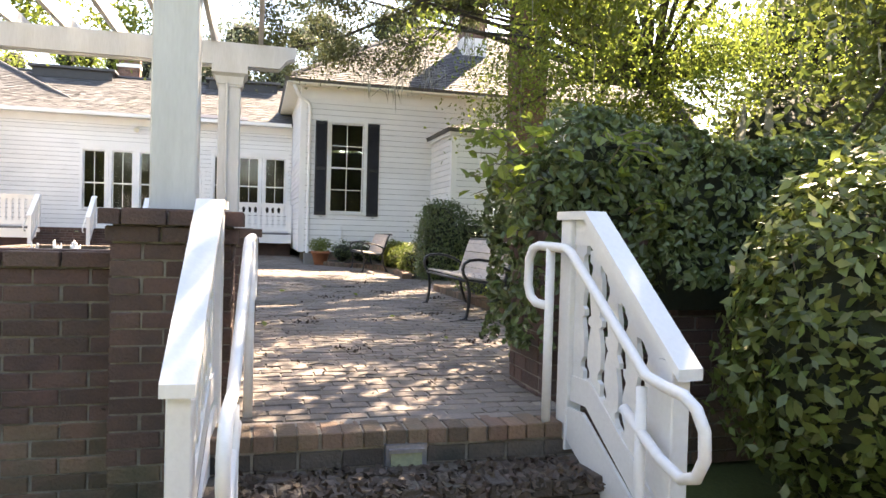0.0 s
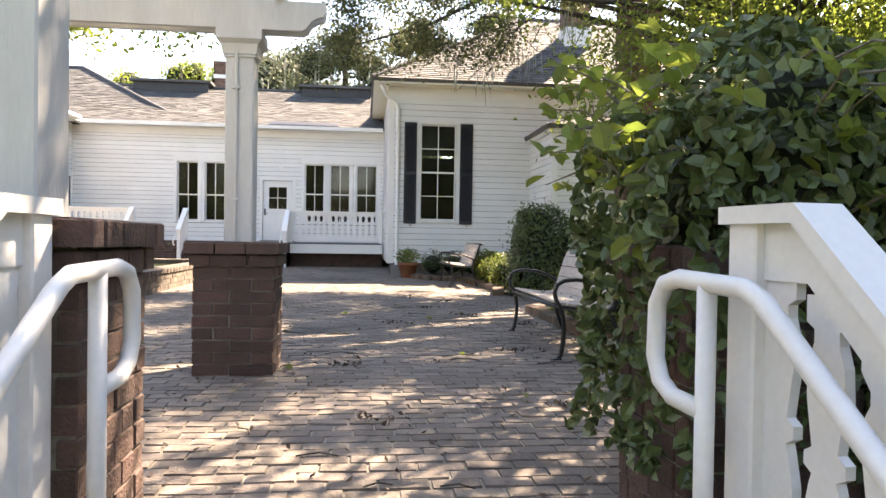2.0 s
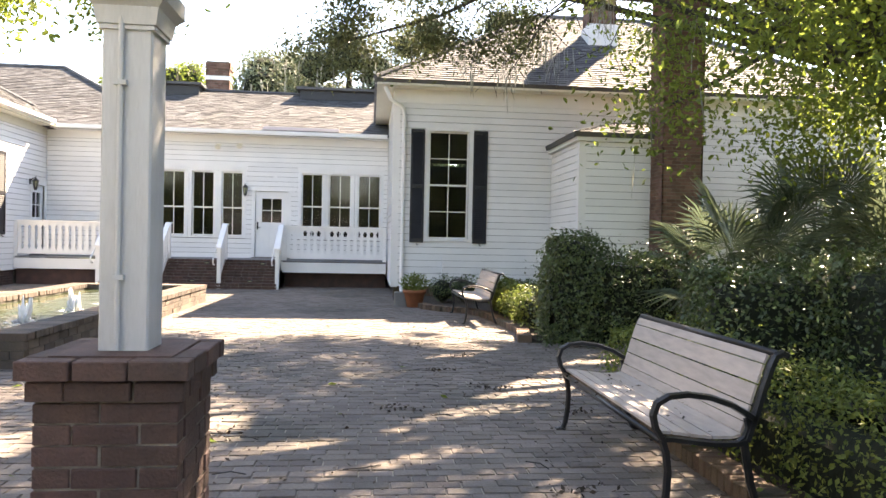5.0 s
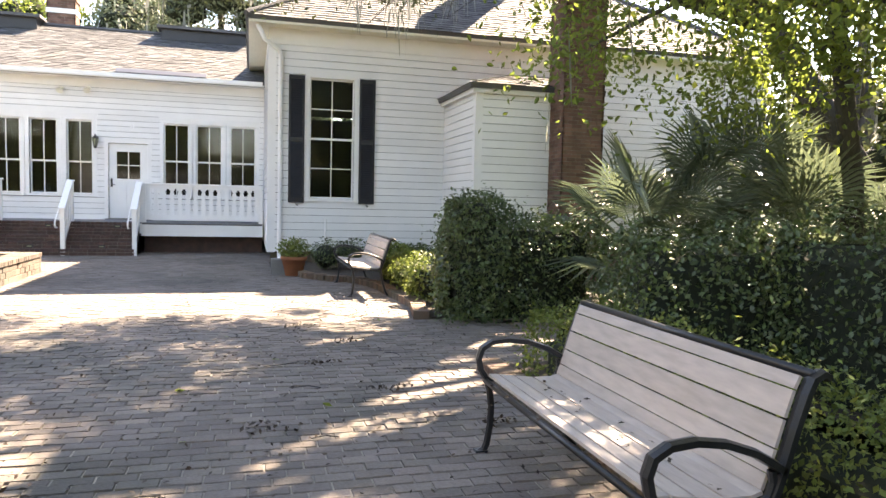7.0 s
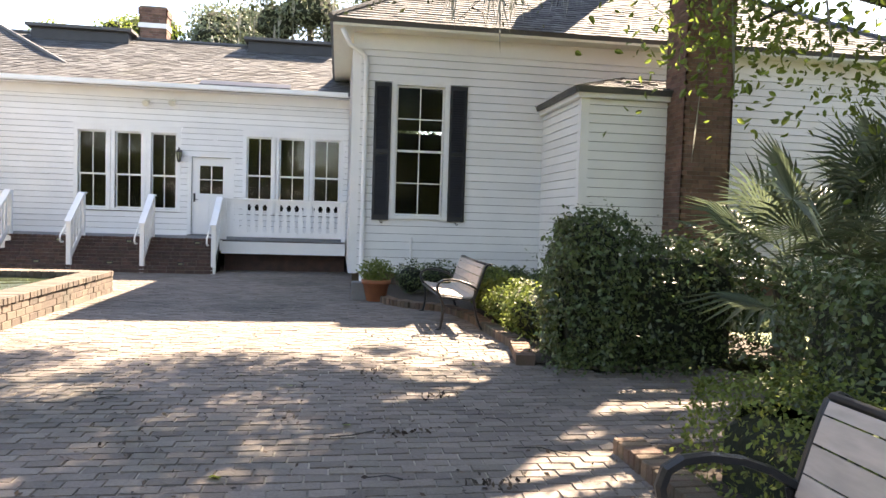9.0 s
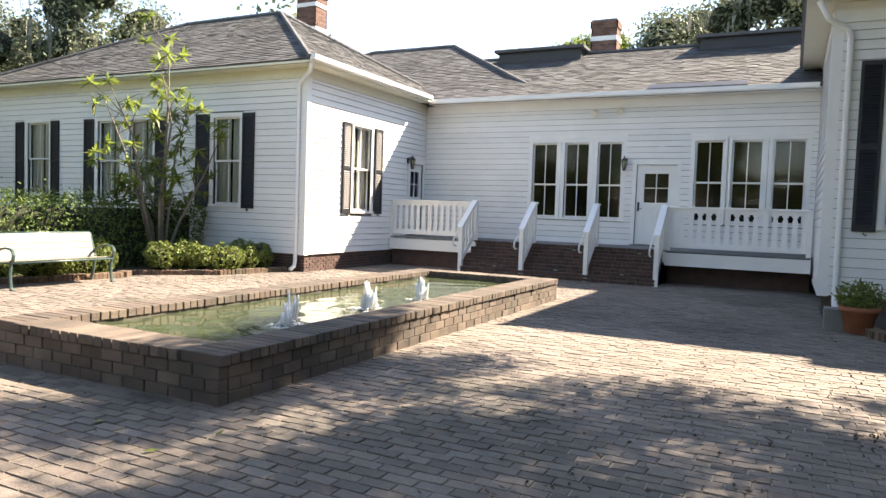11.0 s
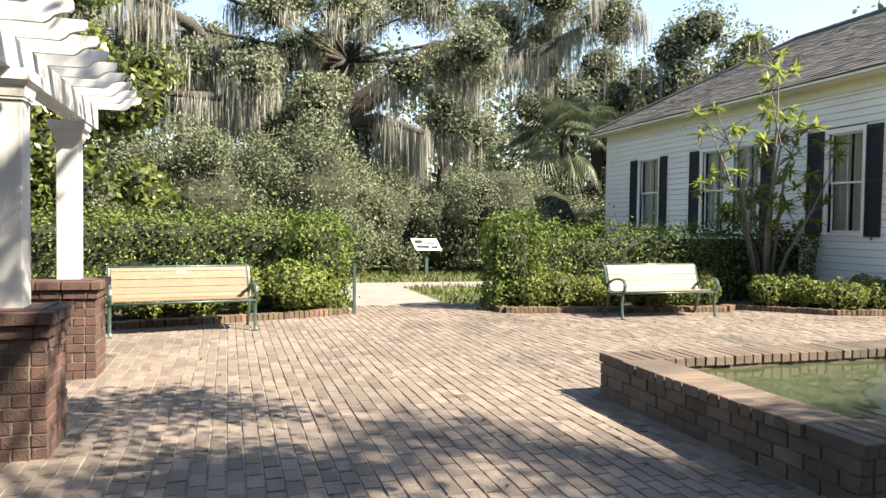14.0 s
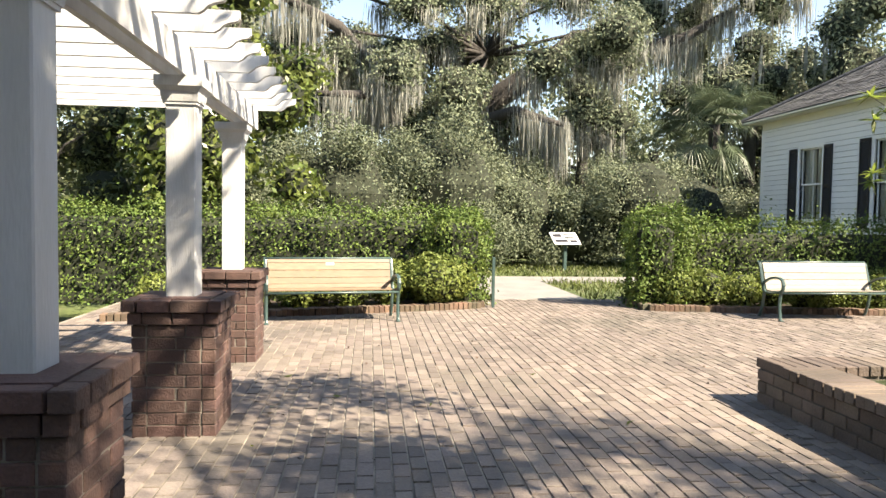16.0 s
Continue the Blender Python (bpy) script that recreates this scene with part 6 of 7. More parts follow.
tree("oak_branch", "low live oak branch with bare twigs and wisps of moss", (6.5, 16.0, 8.2), ([(9.8, 16.5, 6.2), (8.2, 16.2, 7.6), (6.5, 16.0, 8.0), (4.5, 15.8, 7.7), (2.8, 15.8, 6.7), (1.6, 16.0, 6.1), (0.2, 16.2, 5.7), (-0.9, 16.5, 5.6)], [0.2, 0.14, 0.1, 0.07, 0.045, 0.03, 0.02, 0.01]),
     [([(4.5, 15.8, 7.7), (4.0, 15.6, 6.6), (3.3, 15.4, 5.9), (2.9, 15.3, 5.3), (2.65, 15.3, 4.9)], [0.03, 0.022, 0.016, 0.01, 0.005]),
      ([(4.0, 15.6, 6.6), (3.4, 15.5, 6.1), (2.6, 15.4, 5.8), (2.2, 15.4, 5.4), (2.0, 15.4, 5.0)], [0.02, 0.014, 0.01, 0.007, 0.004]),
      ([(4.6, 15.8, 7.6), (4.9, 15.6, 6.4), (4.5, 15.5, 5.6), (3.9, 15.4, 5.3), (3.5, 15.4, 5.0)], [0.025, 0.016, 0.01, 0.008, 0.004]),
      ([(3.3, 15.4, 5.9), (3.7, 15.4, 5.5), (4.1, 15.4, 5.4)], [0.01, 0.007, 0.003]),
      ([(2.9, 15.3, 5.3), (2.5, 15.3, 5.3), (2.2, 15.3, 5.1)], [0.008, 0.005, 0.003]),
      ([(4.5, 15.5, 5.6), (4.7, 15.5, 5.1), (5.0, 15.5, 4.9)], [0.008, 0.005, 0.003])] + twigs((4.2, 15.6, 6.5), (2.2, 15.4, 4.7), 9, 41) + twigs((4.5, 15.7, 6.9), (3.4, 15.4, 4.9), 8, 42) + twigs((3.0, 15.8, 6.7), (1.7, 15.6, 5.3), 7, 43), cl, "oak", 0.08, 2300, 0, soft=True, category="branch")
wi = thing("moss_wisps", "pale wisps of hanging moss on bare twigs", "moss", (3.5, 15.4, 5.4))
tops = np.array([(4.35, 15.5, 6.3), (4.35, 15.5, 6.2), (2.75, 15.3, 5.1), (2.7, 15.3, 5.0), (3.5, 15.4, 5.4), (3.3, 15.4, 5.7), (2.0, 15.4, 5.2)])
mo = new("moss", quads_mesh("moss", strands(tops, 0.6, 150, 0.011) - np.array(wi.location), LEAF["moss"]))
mo.parent = wi
tagged(mo, kind="stuff")
# light-leaved tree on the east side
cl = scatter(36, (3.9, 8.5, 3.5), (9.0, 13.0, 5.5), 0.4, 0.85, 15) + scatter(15, (3.4, 5.5, 5.2), (10.0, 13.0, 8.0), 0.6, 1.0, 16) + scatter(10, (2.2, 7.0, 4.6), (5.0, 10.5, 5.6), 0.4, 0.8, 18) + scatter(11, (2.4, 7.0, 7.4), (4.6, 9.0, 8.2), 0.35, 0.6, 19)
tree("light_leaved_tree", "light green broad-leaved tree over the creeper walls", (8.6, 12.9, P - 0.05), ([(8.6, 12.9, P - 0.1), (8.3, 12.7, 2.6), (7.4, 12.2, 4.6)], [0.17, 0.14, 0.1]),
     limbs_to((7.0, 12.0, 4.6), cl, 2, 0.07, 4), cl, "lime", 0.082, 1450, 130, 0.8, 0.014, soft=True)
cl = scatter(13, (3.2, 3.0, 4.2), (9.5, 7.5, 6.8), 0.5, 1.0, 21) + scatter(8, (1.8, 4.5, 4.6), (4.0, 8.5, 5.8), 0.4, 0.8, 23) + scatter(14, (4.5, 2.2, 1.8), (8.5, 6.5, 4.4), 0.6, 1.0, 24)
tree("magnolia_tree", "dense evergreen tree with glossy leaves beside the steps", (6.6, 4.9, LOW), ([(6.6, 4.9, LOW - 0.1), (6.5, 4.9, 2.2), (6.3, 5.0, 4.2)], [0.2, 0.16, 0.12]),
     limbs_to((6.3, 5.0, 4.2), cl, 2, 0.06, 6), cl, "magnolia", 0.13, 900, 120, 0.8, 0.014, soft=True)
# leaves hanging above the pergola
cl = scatter(8, (-4.0, 9.8, 4.5), (-2.0, 12.2, 5.4), 0.4, 0.7, 31)
tree("hanging_branch", "leafy light green branch hanging above the pergola", (10.2, 16.6, 5.6), ([(10.2, 16.6, 5.6), (6.0, 15.5, 9.0), (1.0, 13.6, 9.2), (-2.0, 12.5, 8.2), (-2.6, 11.6, 7.0), (-3.1, 10.8, 6.2), (-3.6, 10.2, 5.0)], [0.2, 0.14, 0.1, 0.06, 0.045, 0.03, 0.01]), [], cl, "lime", 0.085, 2600, category="branch", soft=True)

# slender tree before the wing
sm = thing("slender_tree", "slender many-stemmed tree with tufts of long leaves", "tree", (-11.9, 18.6, P))
ss, tips = Shape(), []
r5 = random.Random(12)
for i in range(8):
    a = i * 0.8 + r5.uniform(-0.2, 0.2)
    h = r5.uniform(2.6, 4.6) if i else 5.0
    lean = r5.uniform(0.4, 1.3) if i else 0.2
    pts = [(0.06 * math.cos(a), 0.06 * math.sin(a), 0), (lean * 0.35 * math.cos(a), lean * 0.35 * math.sin(a), h * 0.35), (lean * 0.8 * math.cos(a + 0.3), lean * 0.8 * math.sin(a + 0.3), h * 0.72), (lean * 1.1 * math.cos(a), lean * 1.1 * math.sin(a), h)]
    ss.tube(pts, [0.045, 0.032, 0.02, 0.008], 6)
    for k in range(9):
        t = r5.uniform(0.3, 0.98)
        j = min(int(t * 3), 2)
        q = Vector(pts[j]).lerp(Vector(pts[j + 1]), t * 3 - j)
        e = q + Vector((r5.uniform(-0.75, 0.75), r5.uniform(-0.75, 0.75), r5.uniform(0.1, 0.65)))
        ss.tube([q, q.lerp(e, 0.5) + Vector((0, 0, 0.05)), e], [0.012, 0.008, 0.005], 5)
        if e.z > 1.5:
            tips.append(e)
    tips.append(Vector(pts[3]))
tagged(part("stem_wood", ss, TWIG, sm, "pale grey stems", smooth=True), kind="stuff")
lv, ln = [], []
for t in tips:
    for k in range(14):
        d = Vector((r5.gauss(0, 1), r5.gauss(0, 1), r5.gauss(0.15, 0.6))).normalized()
        lv.append((t + d * 0.11, d))
q = np.array([tuple(p) for p, d in lv])
d = np.array([tuple(d) for p, d in lv])
s = unit(np.cross(d, np.array([[0.1, 0.2, 1.0]])))
ll = 0.17 * RNG.uniform(0.7, 1.2, (len(q), 1))
tuft = np.stack([q - d * ll, q + s * 0.034, q + d * ll + np.array([0, 0, -0.03]), q - s * 0.034], 1)
cw = new("foliage", quads_mesh("foliage", tuft, LEAF["lime"]))
cw.parent = sm
tagged(cw, kind="stuff")


def fan_palm(name, label, base, trunk_h, n, petiole, blade, droop, seed, skirt=0):
    """A palm of folded fan leaves on stalks."""
    r = random.Random(seed)
    o = thing(name, label, "palm", base)
    if trunk_h > 0.3:
        part("trunk", Shape().tube([(0, 0, -0.1), (0.05, 0, trunk_h * 0.5), (0, 0, trunk_h)], [0.2, 0.17, 0.2], 10), BARK, o)
    for i in range(n):
        a = i * 2.4 + r.uniform(-0.3, 0.3)
        el = r.uniform(-0.2, 1.25) if i >= skirt else r.uniform(-1.2, -0.6)
        d = Vector((math.cos(a) * math.cos(el), math.sin(a) * math.cos(el), math.sin(el)))
        root = Vector((0, 0, trunk_h))
        tip = root + d * petiole * r.uniform(0.7, 1.1)
        lf = part("stalk", Shape().tube([root, root.lerp(tip, 0.5) + Vector((0, 0, 0.06)), tip], [0.018, 0.014, 0.01], 5), LEAF["palm"], o)
        side = d.cross(Vector((0, 0, 1))).normalized()
        up = side.cross(d).normalized()
        tilt = r.uniform(-0.5, 0.5)
        side = (side * math.cos(tilt) + up * math.sin(tilt)).normalized()
        s = Shape()
        m = 26
        for k in range(m):
            b0 = (k / (m - 1) - 0.5) * 4.0
            dd = (d * math.cos(b0) + side * math.sin(b0)).normalized()
            w = side * math.cos(b0) - d * math.sin(b0)
            nn = dd.cross(w).normalized()
            L = blade * (0.75 + 0.25 * math.cos(b0 * 0.8)) * r.uniform(0.9, 1.05)
            p1 = tip + dd * L * 0.55
            p2 = tip + dd * L + Vector((0, 0, -droop * L))
            wk = 0.026 * blade
            for sg in (1, -1):
                s.quad(tip, p1 + w * wk * sg - nn * 0.012, p2, p1 + nn * 0.012)
        part("fan", s, LEAF["palm"], lf)
    return o


for k, (x, y, h) in enumerate(((6.3, 14.6, 0.4), (7.4, 14.0, 0.8), (8.8, 13.8, 0.5), (5.9, 13.4, 0.3), (7.9, 12.8, 0.5))):
    fan_palm("fan_palm", "fan palm with grey-green pleated leaves behind the hedge", (x, y, P), h + 0.35, 15, 1.2, 1.0, 0.18, 40 + k)
fan_palm("sabal_palm", "tall cabbage palm with a skirt of dead fans", (-25.5, 20.9, P - 0.08), 5.2, 34, 1.3, 1.2, 0.35, 50, 10)
fan_palm("sabal_palm", "cabbage palm beside the oak", (-26.5, 19.0, P - 0.08), 4.2, 26, 1.2, 1.1, 0.35, 51, 8)

# great oak in the west with its long limbs
limb = [([(-28, 10.5, 4.5), (-27.5, 12.5, 6.6), (-26.6, 14.6, 8.0), (-26.2, 15.7, 9.0), (-26, 17.0, 9.15), (-25.8, 18.2, 8.7), (-25.5, 19.6, 9.0), (-25.3, 21.6, 10.2)], [0.6, 0.5, 0.42, 0.36, 0.3, 0.26, 0.2, 0.1]),
        ([(-28, 10.5, 5.0), (-26.5, 8.5, 7.2), (-24.5, 7.0, 8.6), (-23.5, 4.5, 9.6)], [0.5, 0.34, 0.22, 0.1]),
        ([(-28, 10.5, 5.5), (-27.5, 11.5, 9.0), (-27.0, 13.5, 11.5), (-26.5, 16.5, 13.0)], [0.45, 0.34, 0.24, 0.12]),
        ([(-28, 10.5, 4.5), (-26.0, 11.5, 5.6), (-24.0, 13.0, 5.9), (-22.8, 14.4, 5.3)], [0.4, 0.26, 0.18, 0.08]),
        ([(-28, 10.5, 4.5), (-25.5, 9.0, 5.6), (-23.0, 8.0, 6.1), (-21.8, 6.5, 5.9)], [0.4, 0.26, 0.16, 0.08])]
cl = scatter(48, (-29.5, 2.0, 8.0), (-23.5, 22.5, 14.0), 0.9, 1.7, 61) + scatter(36, (-27, 4.5, 4.4), (-22.8, 17.0, 8.6), 0.7, 1.3, 62)
tree("live_oak", "huge live oak with long limbs draped in grey moss", (-28, 10.5, P - 0.1), ([(-28, 10.5, P - 0.2), (-28, 10.5, 2.5), (-28, 10.5, 5.0)], [1.1, 0.85, 0.8]), limb + limbs_to((-27.2, 12.5, 8.5), cl, 5, 0.1, 8), cl, "grey", 0.135, 1350, 0)
lm = np.concatenate([np.array([Vector(a).lerp(Vector(b), t) for t in np.linspace(0, 1, 14)]) for pts, _ in limb for a, b in zip(pts, pts[1:])])
hang = np.array([(c[0] + r5.uniform(-0.7, 0.9) * r[0], c[1] + r5.uniform(-0.8, 0.8) * r[1], c[2] - 0.35 * r[2]) for c, r in cl for _ in range(5)])
mt = thing("moss_curtain", "long curtains of grey moss hanging from the oak limbs", "moss", (-26, 12, 9))
mo = new("moss", quads_mesh("moss", np.concatenate([curtains(lm, 1.9, 150, 60), curtains(hang, 1.5, 280, 50)]) - np.array(mt.location), LEAF["moss"]))
mo.parent = mt
tagged(mo, kind="stuff")

# rounded grey-green undergrowth below the oak
for at, r, h, n in (((-21.8, 10.4, P), 2.3, 4.6, 15000), ((-23.0, 12.9, P), 1.8, 3.4, 9000), ((-22.4, 16.9, P), 2.1, 4.0, 14000), ((-22.8, 14.9, P), 1.5, 2.6, 7000), ((-20.5, 7.2, P), 2.2, 4.0, 12000), ((-24.0, 19.2, P), 2.0, 3.6, 9000), ((-19.2, 4.2, P), 2.0, 3.4, 9000), ((-24.5, 22.5, P), 1.8, 3.0, 6000)):
    bush((at[0], at[1], P - 0.08), r, h, int(n * 1.5), "grey", 0.1, "rounded grey-green wild shrub under the oak", "wild_shrub", 0.45)

# glossy tree behind the pergola
cl = scatter(26, (-17.0, 3.0, 2.8), (-14.2, 7.0, 9.0), 0.6, 1.1, 71)
tree("magnolia_tree", "glossy evergreen tree behind the hedge", (-15.8, 4.6, P - 0.08), ([(-15.8, 4.6, P - 0.1), (-15.7, 4.7, 3.0), (-15.6, 4.9, 7.0)], [0.16, 0.12, 0.05]), limbs_to((-15.7, 4.8, 3.2), cl, 2, 0.05, 9), cl, "magnolia", 0.18, 900)
cl = scatter(20, (-18.0, -3.0, 2.2), (-14.8, 2.6, 8.0), 0.7, 1.2, 72)
tree("evergreen_tree", "dark evergreen tree beyond the pergola", (-16.4, 0.6, P - 0.5), ([(-16.4, 0.6, LOW - 0.1), (-16.3, 0.7, 3.0), (-16.2, 0.6, 6.0)], [0.15, 0.11, 0.05]), limbs_to((-16.3, 0.7, 2.2), cl, 2, 0.05, 10), cl, "oak", 0.15, 900)

# woods all round
def wood(name, pts, label, r, z, kind, size, per, moss, seed):
    rr_ = random.Random(seed)
    for i, (x, y, top) in enumerate(pts):
        cl_ = []
        for k in range(15):
            a, e = rr_.uniform(0, 6.283), rr_.uniform(0, 1)
            q = r * rr_.uniform(0.25, 0.45)
            rad = r * (0.9 - 0.55 * e) * rr_.uniform(0.5, 1.0)
            cl_.append(((x + rad * math.cos(a), y + rad * math.sin(a), z + (top - z - q) * e), (q, q, q * 0.8)))
        tree(name, label, (x, y, P - 0.08), ([(x, y, P - 0.2), (x + 0.2, y, (P + top) * 0.4), (x, y + 0.2, top * 0.75)], [0.4, 0.3, 0.12]), limbs_to((x + 0.15, y, top * 0.4), cl_, 3, 0.12, seed + i), cl_, kind, size, per, moss, 2.2, 0.12)


WEST = [(-33, -6, 13), (-34, 1, 14), (-35, 6, 14), (-36, 13, 13), (-36, 19, 12), (-34, 25, 11.5), (-36, 31, 12.5), (-33, 37, 12.5)]
wood("woodland_oak", [(-29, 30.5, 13.5), (-34, 27, 14), (-25.5, 36, 13)], "sunlit woodland oak beyond the wing", 4.6, 3.5, "grey", 0.19, 560, 60, 140)
wood("woodland_oak", WEST, "grey-green woodland oak with hanging moss", 4.4, 1.6, "grey", 0.2, 500, 160, 80)
wood("woodland_oak", [(-27, 42, 12.5), (-20, 45, 12.0), (-1.0, 44, 17.0), (-6, 47, 15), (4, 46, 17.0), (9, 43, 16.5), (14, 45, 16)], "woodland oak behind the houses", 5.2, 5.0, "grey", 0.23, 430, 120, 90)
wood("woodland_tree", [(-11, 47, 13.5), (-14, 46, 12.5), (-9, 44, 12.5)], "light green tree behind the houses", 3.2, 5.0, "lime", 0.2, 600, 0, 95)
wood("woodland_oak", [(-24, -14, 12), (-15, -18, 13), (-6, -20, 13), (3, -18, 12), (11, -14, 12), (16, -6, 11)], "woodland oak beyond the lower walk", 4.6, 1.4, "magnolia", 0.3, 220, 0, 100)
wood("woodland_oak", [(17, 3, 10), (18, 10, 11), (17, 17, 11), (20, 24, 12)], "woodland oak east of the houses", 4.0, 1.4, "oak", 0.26, 300, 60, 110)

wood("evergreen_tree", [(9.6, 9.4, 8.5), (12.0, 13.0, 9.0)], "dense dark tree behind the creeper wall", 2.9, 2.2, "oak", 0.16, 520, 60, 120)

# the woods beyond, too dense to tell apart
n = 100000
ang = RNG.uniform(0, 6.283, n)
rad = RNG.uniform(44, 58, n)
wx, wy = -6 + rad * np.cos(ang), 12 + rad * np.sin(ang)
top = 9.5 + 4.0 * (np.cos(ang) < -0.2) + 2.2 * np.sin(ang * 9) + 1.6 * np.sin(ang * 23 + 1)
wz = P + RNG.uniform(0, 1, n) ** 0.8 * top
wp_ = np.stack([wx, wy, wz], 1)
fw = new("far_woods", quads_mesh("far_woods", leaf_quads(wp_, np.stack([-np.cos(ang), -np.sin(ang), np.full(n, 0.3)], 1), 0.42, 0.7, 0.7), LEAF["oak"]))
ring = Shape()
rb = [(-6 + 60 * math.cos(i * 0.0628), 12 + 60 * math.sin(i * 0.0628)) for i in range(100)]
ring.loft([[(x, y, P - 1) for x, y in rb], [(x, y, P + 7 + 1.5 * math.sin(i * 1.3) + 1.2 * math.sin(i * 3.1)) for i, (x, y) in enumerate(rb)]], caps=False)
# Plain backdrop ring; its near-black paints the deep shade within the woods.
tagged(part("wood_edge", ring, SHADEHEART, fw), kind="stuff")
tagged(fw, "dense far woods all round the place", "woods", kind="stuff")

# path, sign, pot
solid("path", Shape().box(-17.2, 10.5, P - 0.2, -13.1, 12.3, P - 0.03).box(-18.6, 2.0, P - 0.2, -17.2, 21.0, P - 0.034), CONCRETE, "pale concrete path leading into the woods", "path", kind="structure")
sg = thing("information_sign", "slanted white information panel on a dark post", "sign", (-20.3, 13.8, P - 0.08), 100)
part("post", Shape().bevel_box(-0.05, -0.05, 0, 0.05, 0.05, 0.95, 0.006), GREENIRON, sg)
pn = Shape().box(-0.42, -0.27, -0.015, 0.42, 0.27, 0.015)
pm = part("panel", pn, surf("sign_face", (0.78, 0.78, 0.75), (0.7, 0.7, 0.68), 4, 0.4, 0.0), sg, "white printed panel")
pm.location, pm.rotation_euler = (0, 0, 1.02), (radians(38), 0, 0)
for i, (a, b, c, d) in enumerate(((-0.36, 0.05, -0.08, 0.2), (-0.02, 0.12, 0.34, 0.19), (-0.02, -0.02, 0.3, 0.06), (-0.36, -0.18, 0.05, -0.05), (0.1, -0.2, 0.34, -0.08))):
    bar_ = part("print_block", Shape().box(a, b, 0.0155, c, d, 0.018), BLACK, pm)
pot = thing("plant_pot", "terracotta pot with a feathery green plant", "plant pot", (1.40, 18.72, P))
part("pot", Shape().lathe([(0.15, 0), (0.16, 0.01), (0.225, 0.3), (0.25, 0.3), (0.255, 0.37), (0.225, 0.37), (0.215, 0.3)], 0, 0, 24), TERRA, pot, smooth=True)
part("soil", Shape().lathe([(0.21, 0.28), (0.215, 0.33)], 0, 0, 20), SOIL, pot)
p, v = ball_points(700, (1.40, 18.72, P + 0.52), (0.34, 0.34, 0.22), 0.2)
leafy(pot, "foliage", p, v, 0.09, "box", 0.3)
pot2 = thing("planter", "small grey planter beside the downpipe", "plant pot", (1.12, 19.0, P))
part("pot", Shape().bevel_box(-0.14, -0.14, 0, 0.14, 0.14, 0.3, 0.01), CONCRETE, pot2)

# porch house in the east
ph = thing("porch_house", "pale house with a porch and white stair rail", "house", (15.5, 15.0, P - 0.08))
part("wall", Shape().box(-1.5, 0.5, 0, 6, 0.8, 4.2), WHITE, ph)
part("porch_floor", Shape().box(-1.8, -1.5, 0.6, 6, 0.5, 0.75), TRIM, ph)
part("door", Shape().box(-0.6, 0.42, 0.75, 0.4, 0.5, 2.8), TRIM, ph)
part("roof", Shape().hexa([(-2.2, -2.0, 3.7), (6.2, -2.0, 3.7), (6.2, 1, 4.4), (-2.2, 1, 4.4)], [(-2.2, -2.0, 3.8), (6.2, -2.0, 3.8), (6.2, 1, 4.6), (-2.2, 1, 4.6)]), SHINGLE, ph)
for x in (-1.7, 1.2, 4.0):
    part("porch_post", Shape().bevel_box(x - 0.08, -1.5, 0.75, x + 0.08, -1.34, 3.75, 0.008, False), TRIM, ph)
part("stair_rail", Shape().slab([(-3.2, 0.7), (-1.8, 1.6), (-1.8, 1.75), (-3.2, 0.85)], "y", -0.9, -0.85), TRIM, ph)

# ---- litter and loose leaves ----
def litter(name, pts, size, kind, label, flat=0.35):
    o = new(name, quads_mesh(name, leaf_quads(pts, np.tile([[0, 0, 1.0]], (len(pts), 1)), size, 0.55, flat, 0.0), LEAF[kind]))
    return tagged(o, label, "leaf litter", kind="stuff")


n = 1300
lx, ly = RNG.uniform(-1.2, 2.9, n), RNG.uniform(3.3, 16, n)
litter("leaf_litter", np.stack([lx, ly, np.full(n, P + 0.012)], 1), 0.038, "dead", "scattered dry brown leaves on the paving")
n = 500
litter("leaf_litter", np.stack([RNG.uniform(-10, 2, n), RNG.uniform(7, 19, n), np.full(n, P + 0.012)], 1), 0.04, "dead", "sparse dry leaves on the paving")
cl = [(1.6, 5.6), (0.2, 7.0), (0.7, 9.6), (1.6, 10.4), (1.2, 11.3), (1.55, 12.3), (0.4, 5.3), (-0.6, 8.8), (1.1, 13.2), (1.75, 7.6), (2.2, 9.4)]
q = np.concatenate([np.array([x, y, P + 0.02]) + RNG.normal(0, 1, (24, 3)) * np.array([0.1, 0.06, 0.008]) for x, y in cl])
q[:, 2] = np.maximum(q[:, 2], P + 0.008)
litter("leaf_clumps", q, 0.046, "dead", "small heaps of dark fallen leaves", 0.8)
n = 900
litter("step_leaves", np.stack([RNG.uniform(-0.4, 1.2, n), RNG.uniform(2.6, 3.08, n), np.full(n, LOW)], 1) + np.array([0, 0, 1]) * (np.where(RNG.uniform(0, 1, n)[:, None] > 2, 0, 1)) * (2 * RISE + 0.008), 0.045, "dead", "dry leaves heaped on the brick step", 0.6)
q = np.concatenate([np.stack([RNG.uniform(1.75, 2.3, 60), RNG.uniform(7.2, 8.8, 60), np.full(60, P + 0.448)], 1)])
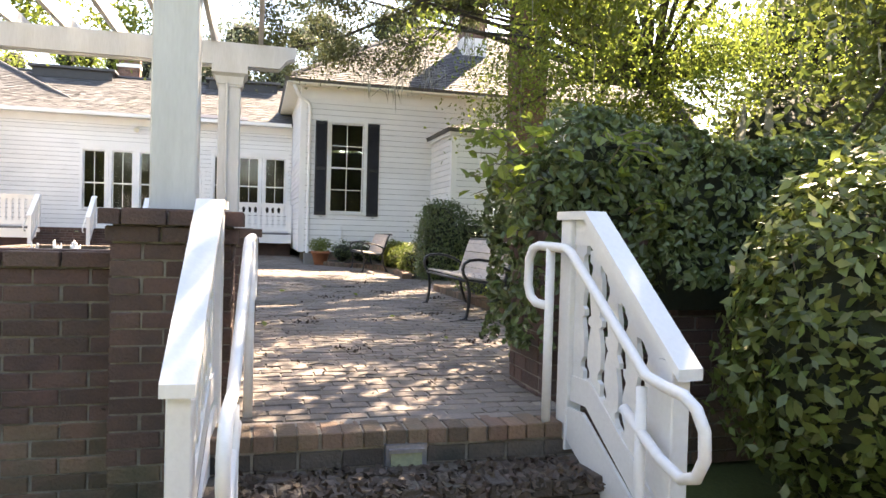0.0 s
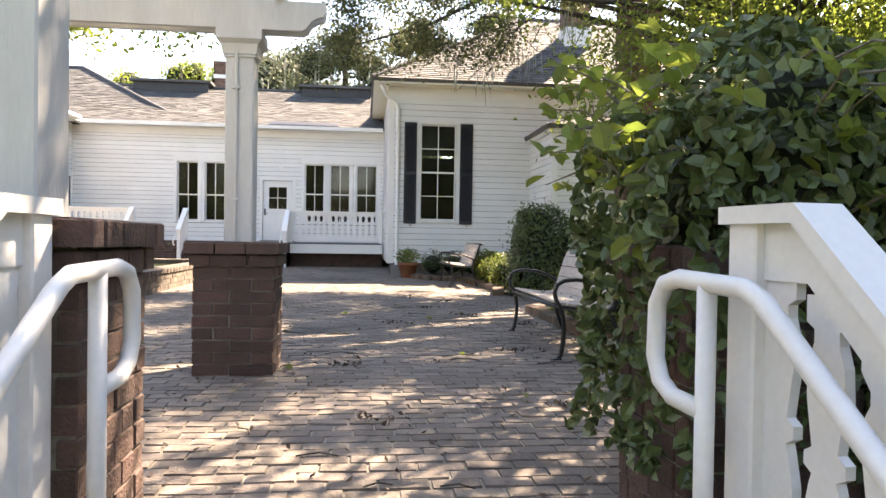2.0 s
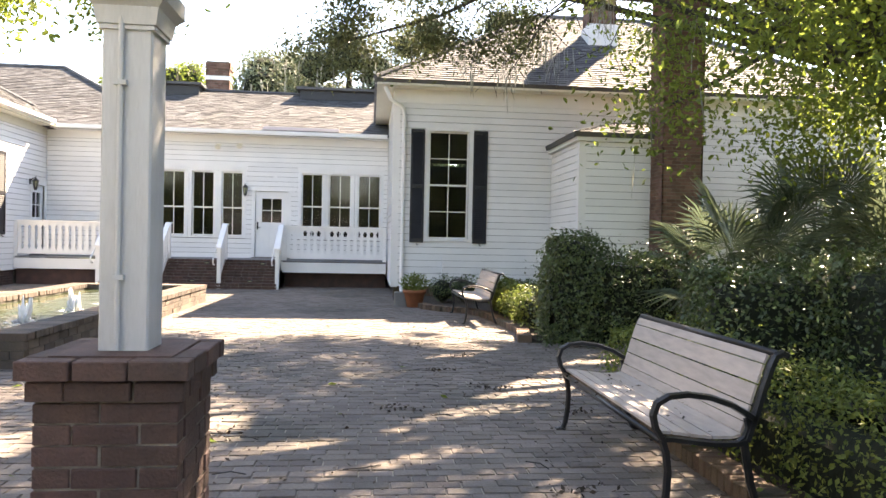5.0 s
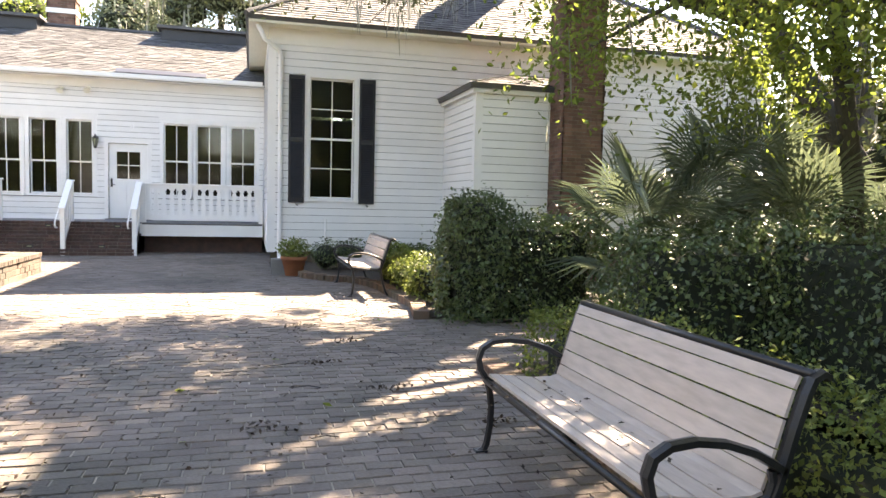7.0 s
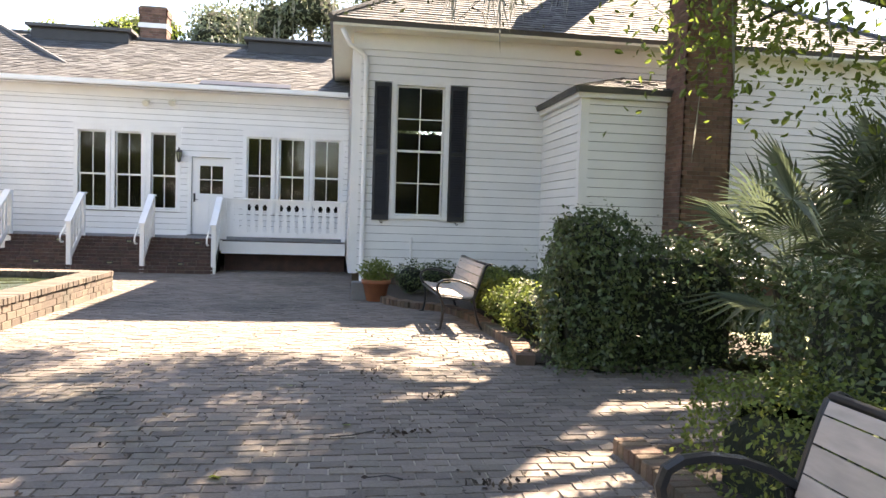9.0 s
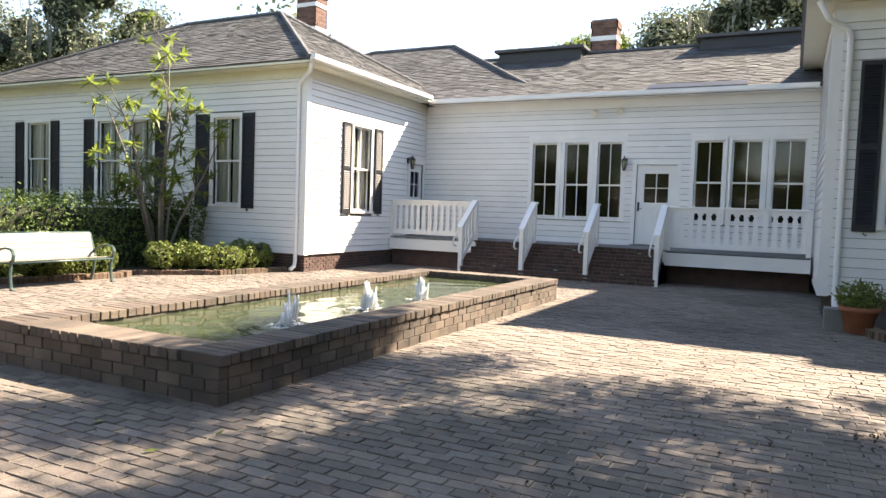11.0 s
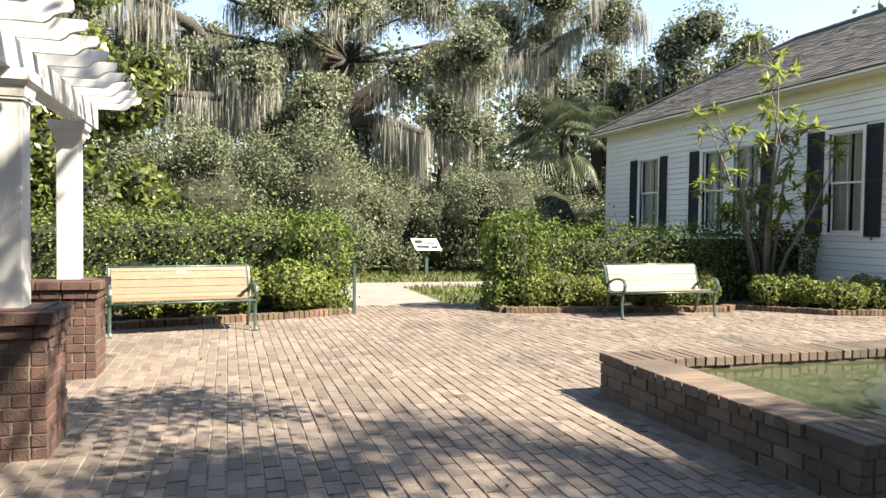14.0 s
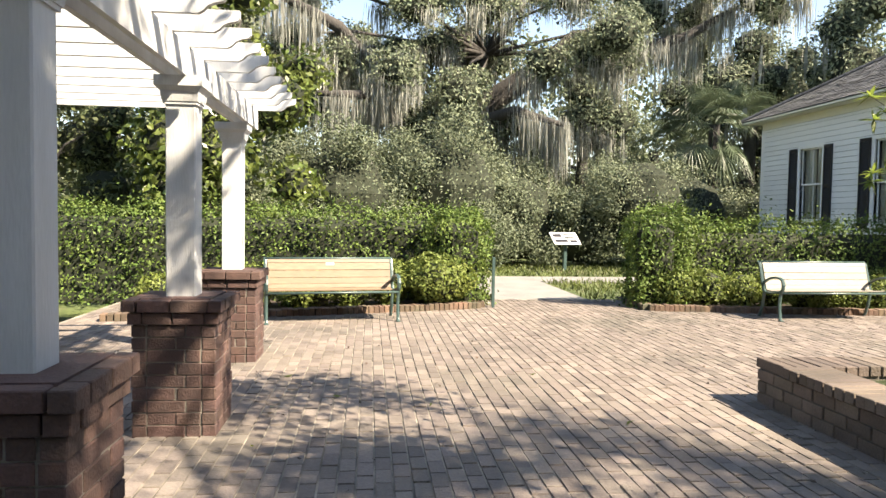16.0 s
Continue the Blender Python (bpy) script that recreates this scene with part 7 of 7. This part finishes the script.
litter("bench_leaves", q, 0.035, "dead", "dry leaves on the bench seat")
n = 40
litter("green_leaves", np.stack([RNG.uniform(-7, 2.5, n), RNG.uniform(5, 14, n), np.full(n, P + 0.014)], 1), 0.08, "lime", "single fresh green leaves on the paving")
tw = Shape()
for i in range(26):
    x, y, a = rnd.uniform(-1, 2.2), rnd.uniform(4, 13), rnd.uniform(0, 3.1)
    L = rnd.uniform(0.1, 0.35)
    tw.tube([(x, y, P + 0.01), (x + L * 0.5 * math.cos(a), y + L * 0.5 * math.sin(a), P + 0.016), (x + L * math.cos(a + 0.3), y + L * math.sin(a + 0.3), P + 0.009)], 0.004, 5)
tagged(solid("fallen_twigs", tw, BARK, "fallen twigs on the paving", "twigs", kind="stuff"))
# grass beyond the hedge
n = 26000
gx_, gy_ = RNG.uniform(-24, -13.4, n), RNG.uniform(2, 20, n)
keep = ~((gy_ > 10.45) & (gy_ < 12.35) & (gx_ > -17.2)) & ~((gx_ > -18.6) & (gx_ < -17.2))
pts = np.stack([gx_, gy_, np.full(n, P - 0.04)], 1)[keep]
d = unit(np.stack([RNG.normal(0, 0.5, len(pts)), RNG.normal(0, 0.5, len(pts)), np.ones(len(pts))], 1))
s = np.stack([RNG.normal(0, 0.012, len(pts)), RNG.normal(0, 0.012, len(pts)), np.zeros(len(pts))], 1)
h = RNG.uniform(0.05, 0.16, (len(pts), 1))
tagged(new("grass", quads_mesh("grass", np.stack([pts - s, pts + s, pts + d * h + s * 0.3, pts + d * h - s * 0.3], 1), LEAF["blade"])), "patchy lawn grass beside the path", "grass", kind="stuff")

# ---- pavers nearest the walk, piece by piece ----
pm_ = Shape().bevel_box(-0.0998, -0.0488, -0.02, 0.0998, 0.0488, 0.0, 0.004).mesh("paver", PAVER1)
for x, y in NEAR:
    b = new("paver", pm_)
    b.parent = patio
    b.location, b.rotation_euler = (x, y, P + rnd.uniform(-0.004, 0.003)), (rnd.uniform(-0.01, 0.01), rnd.uniform(-0.01, 0.01), rnd.uniform(-0.012, 0.012))
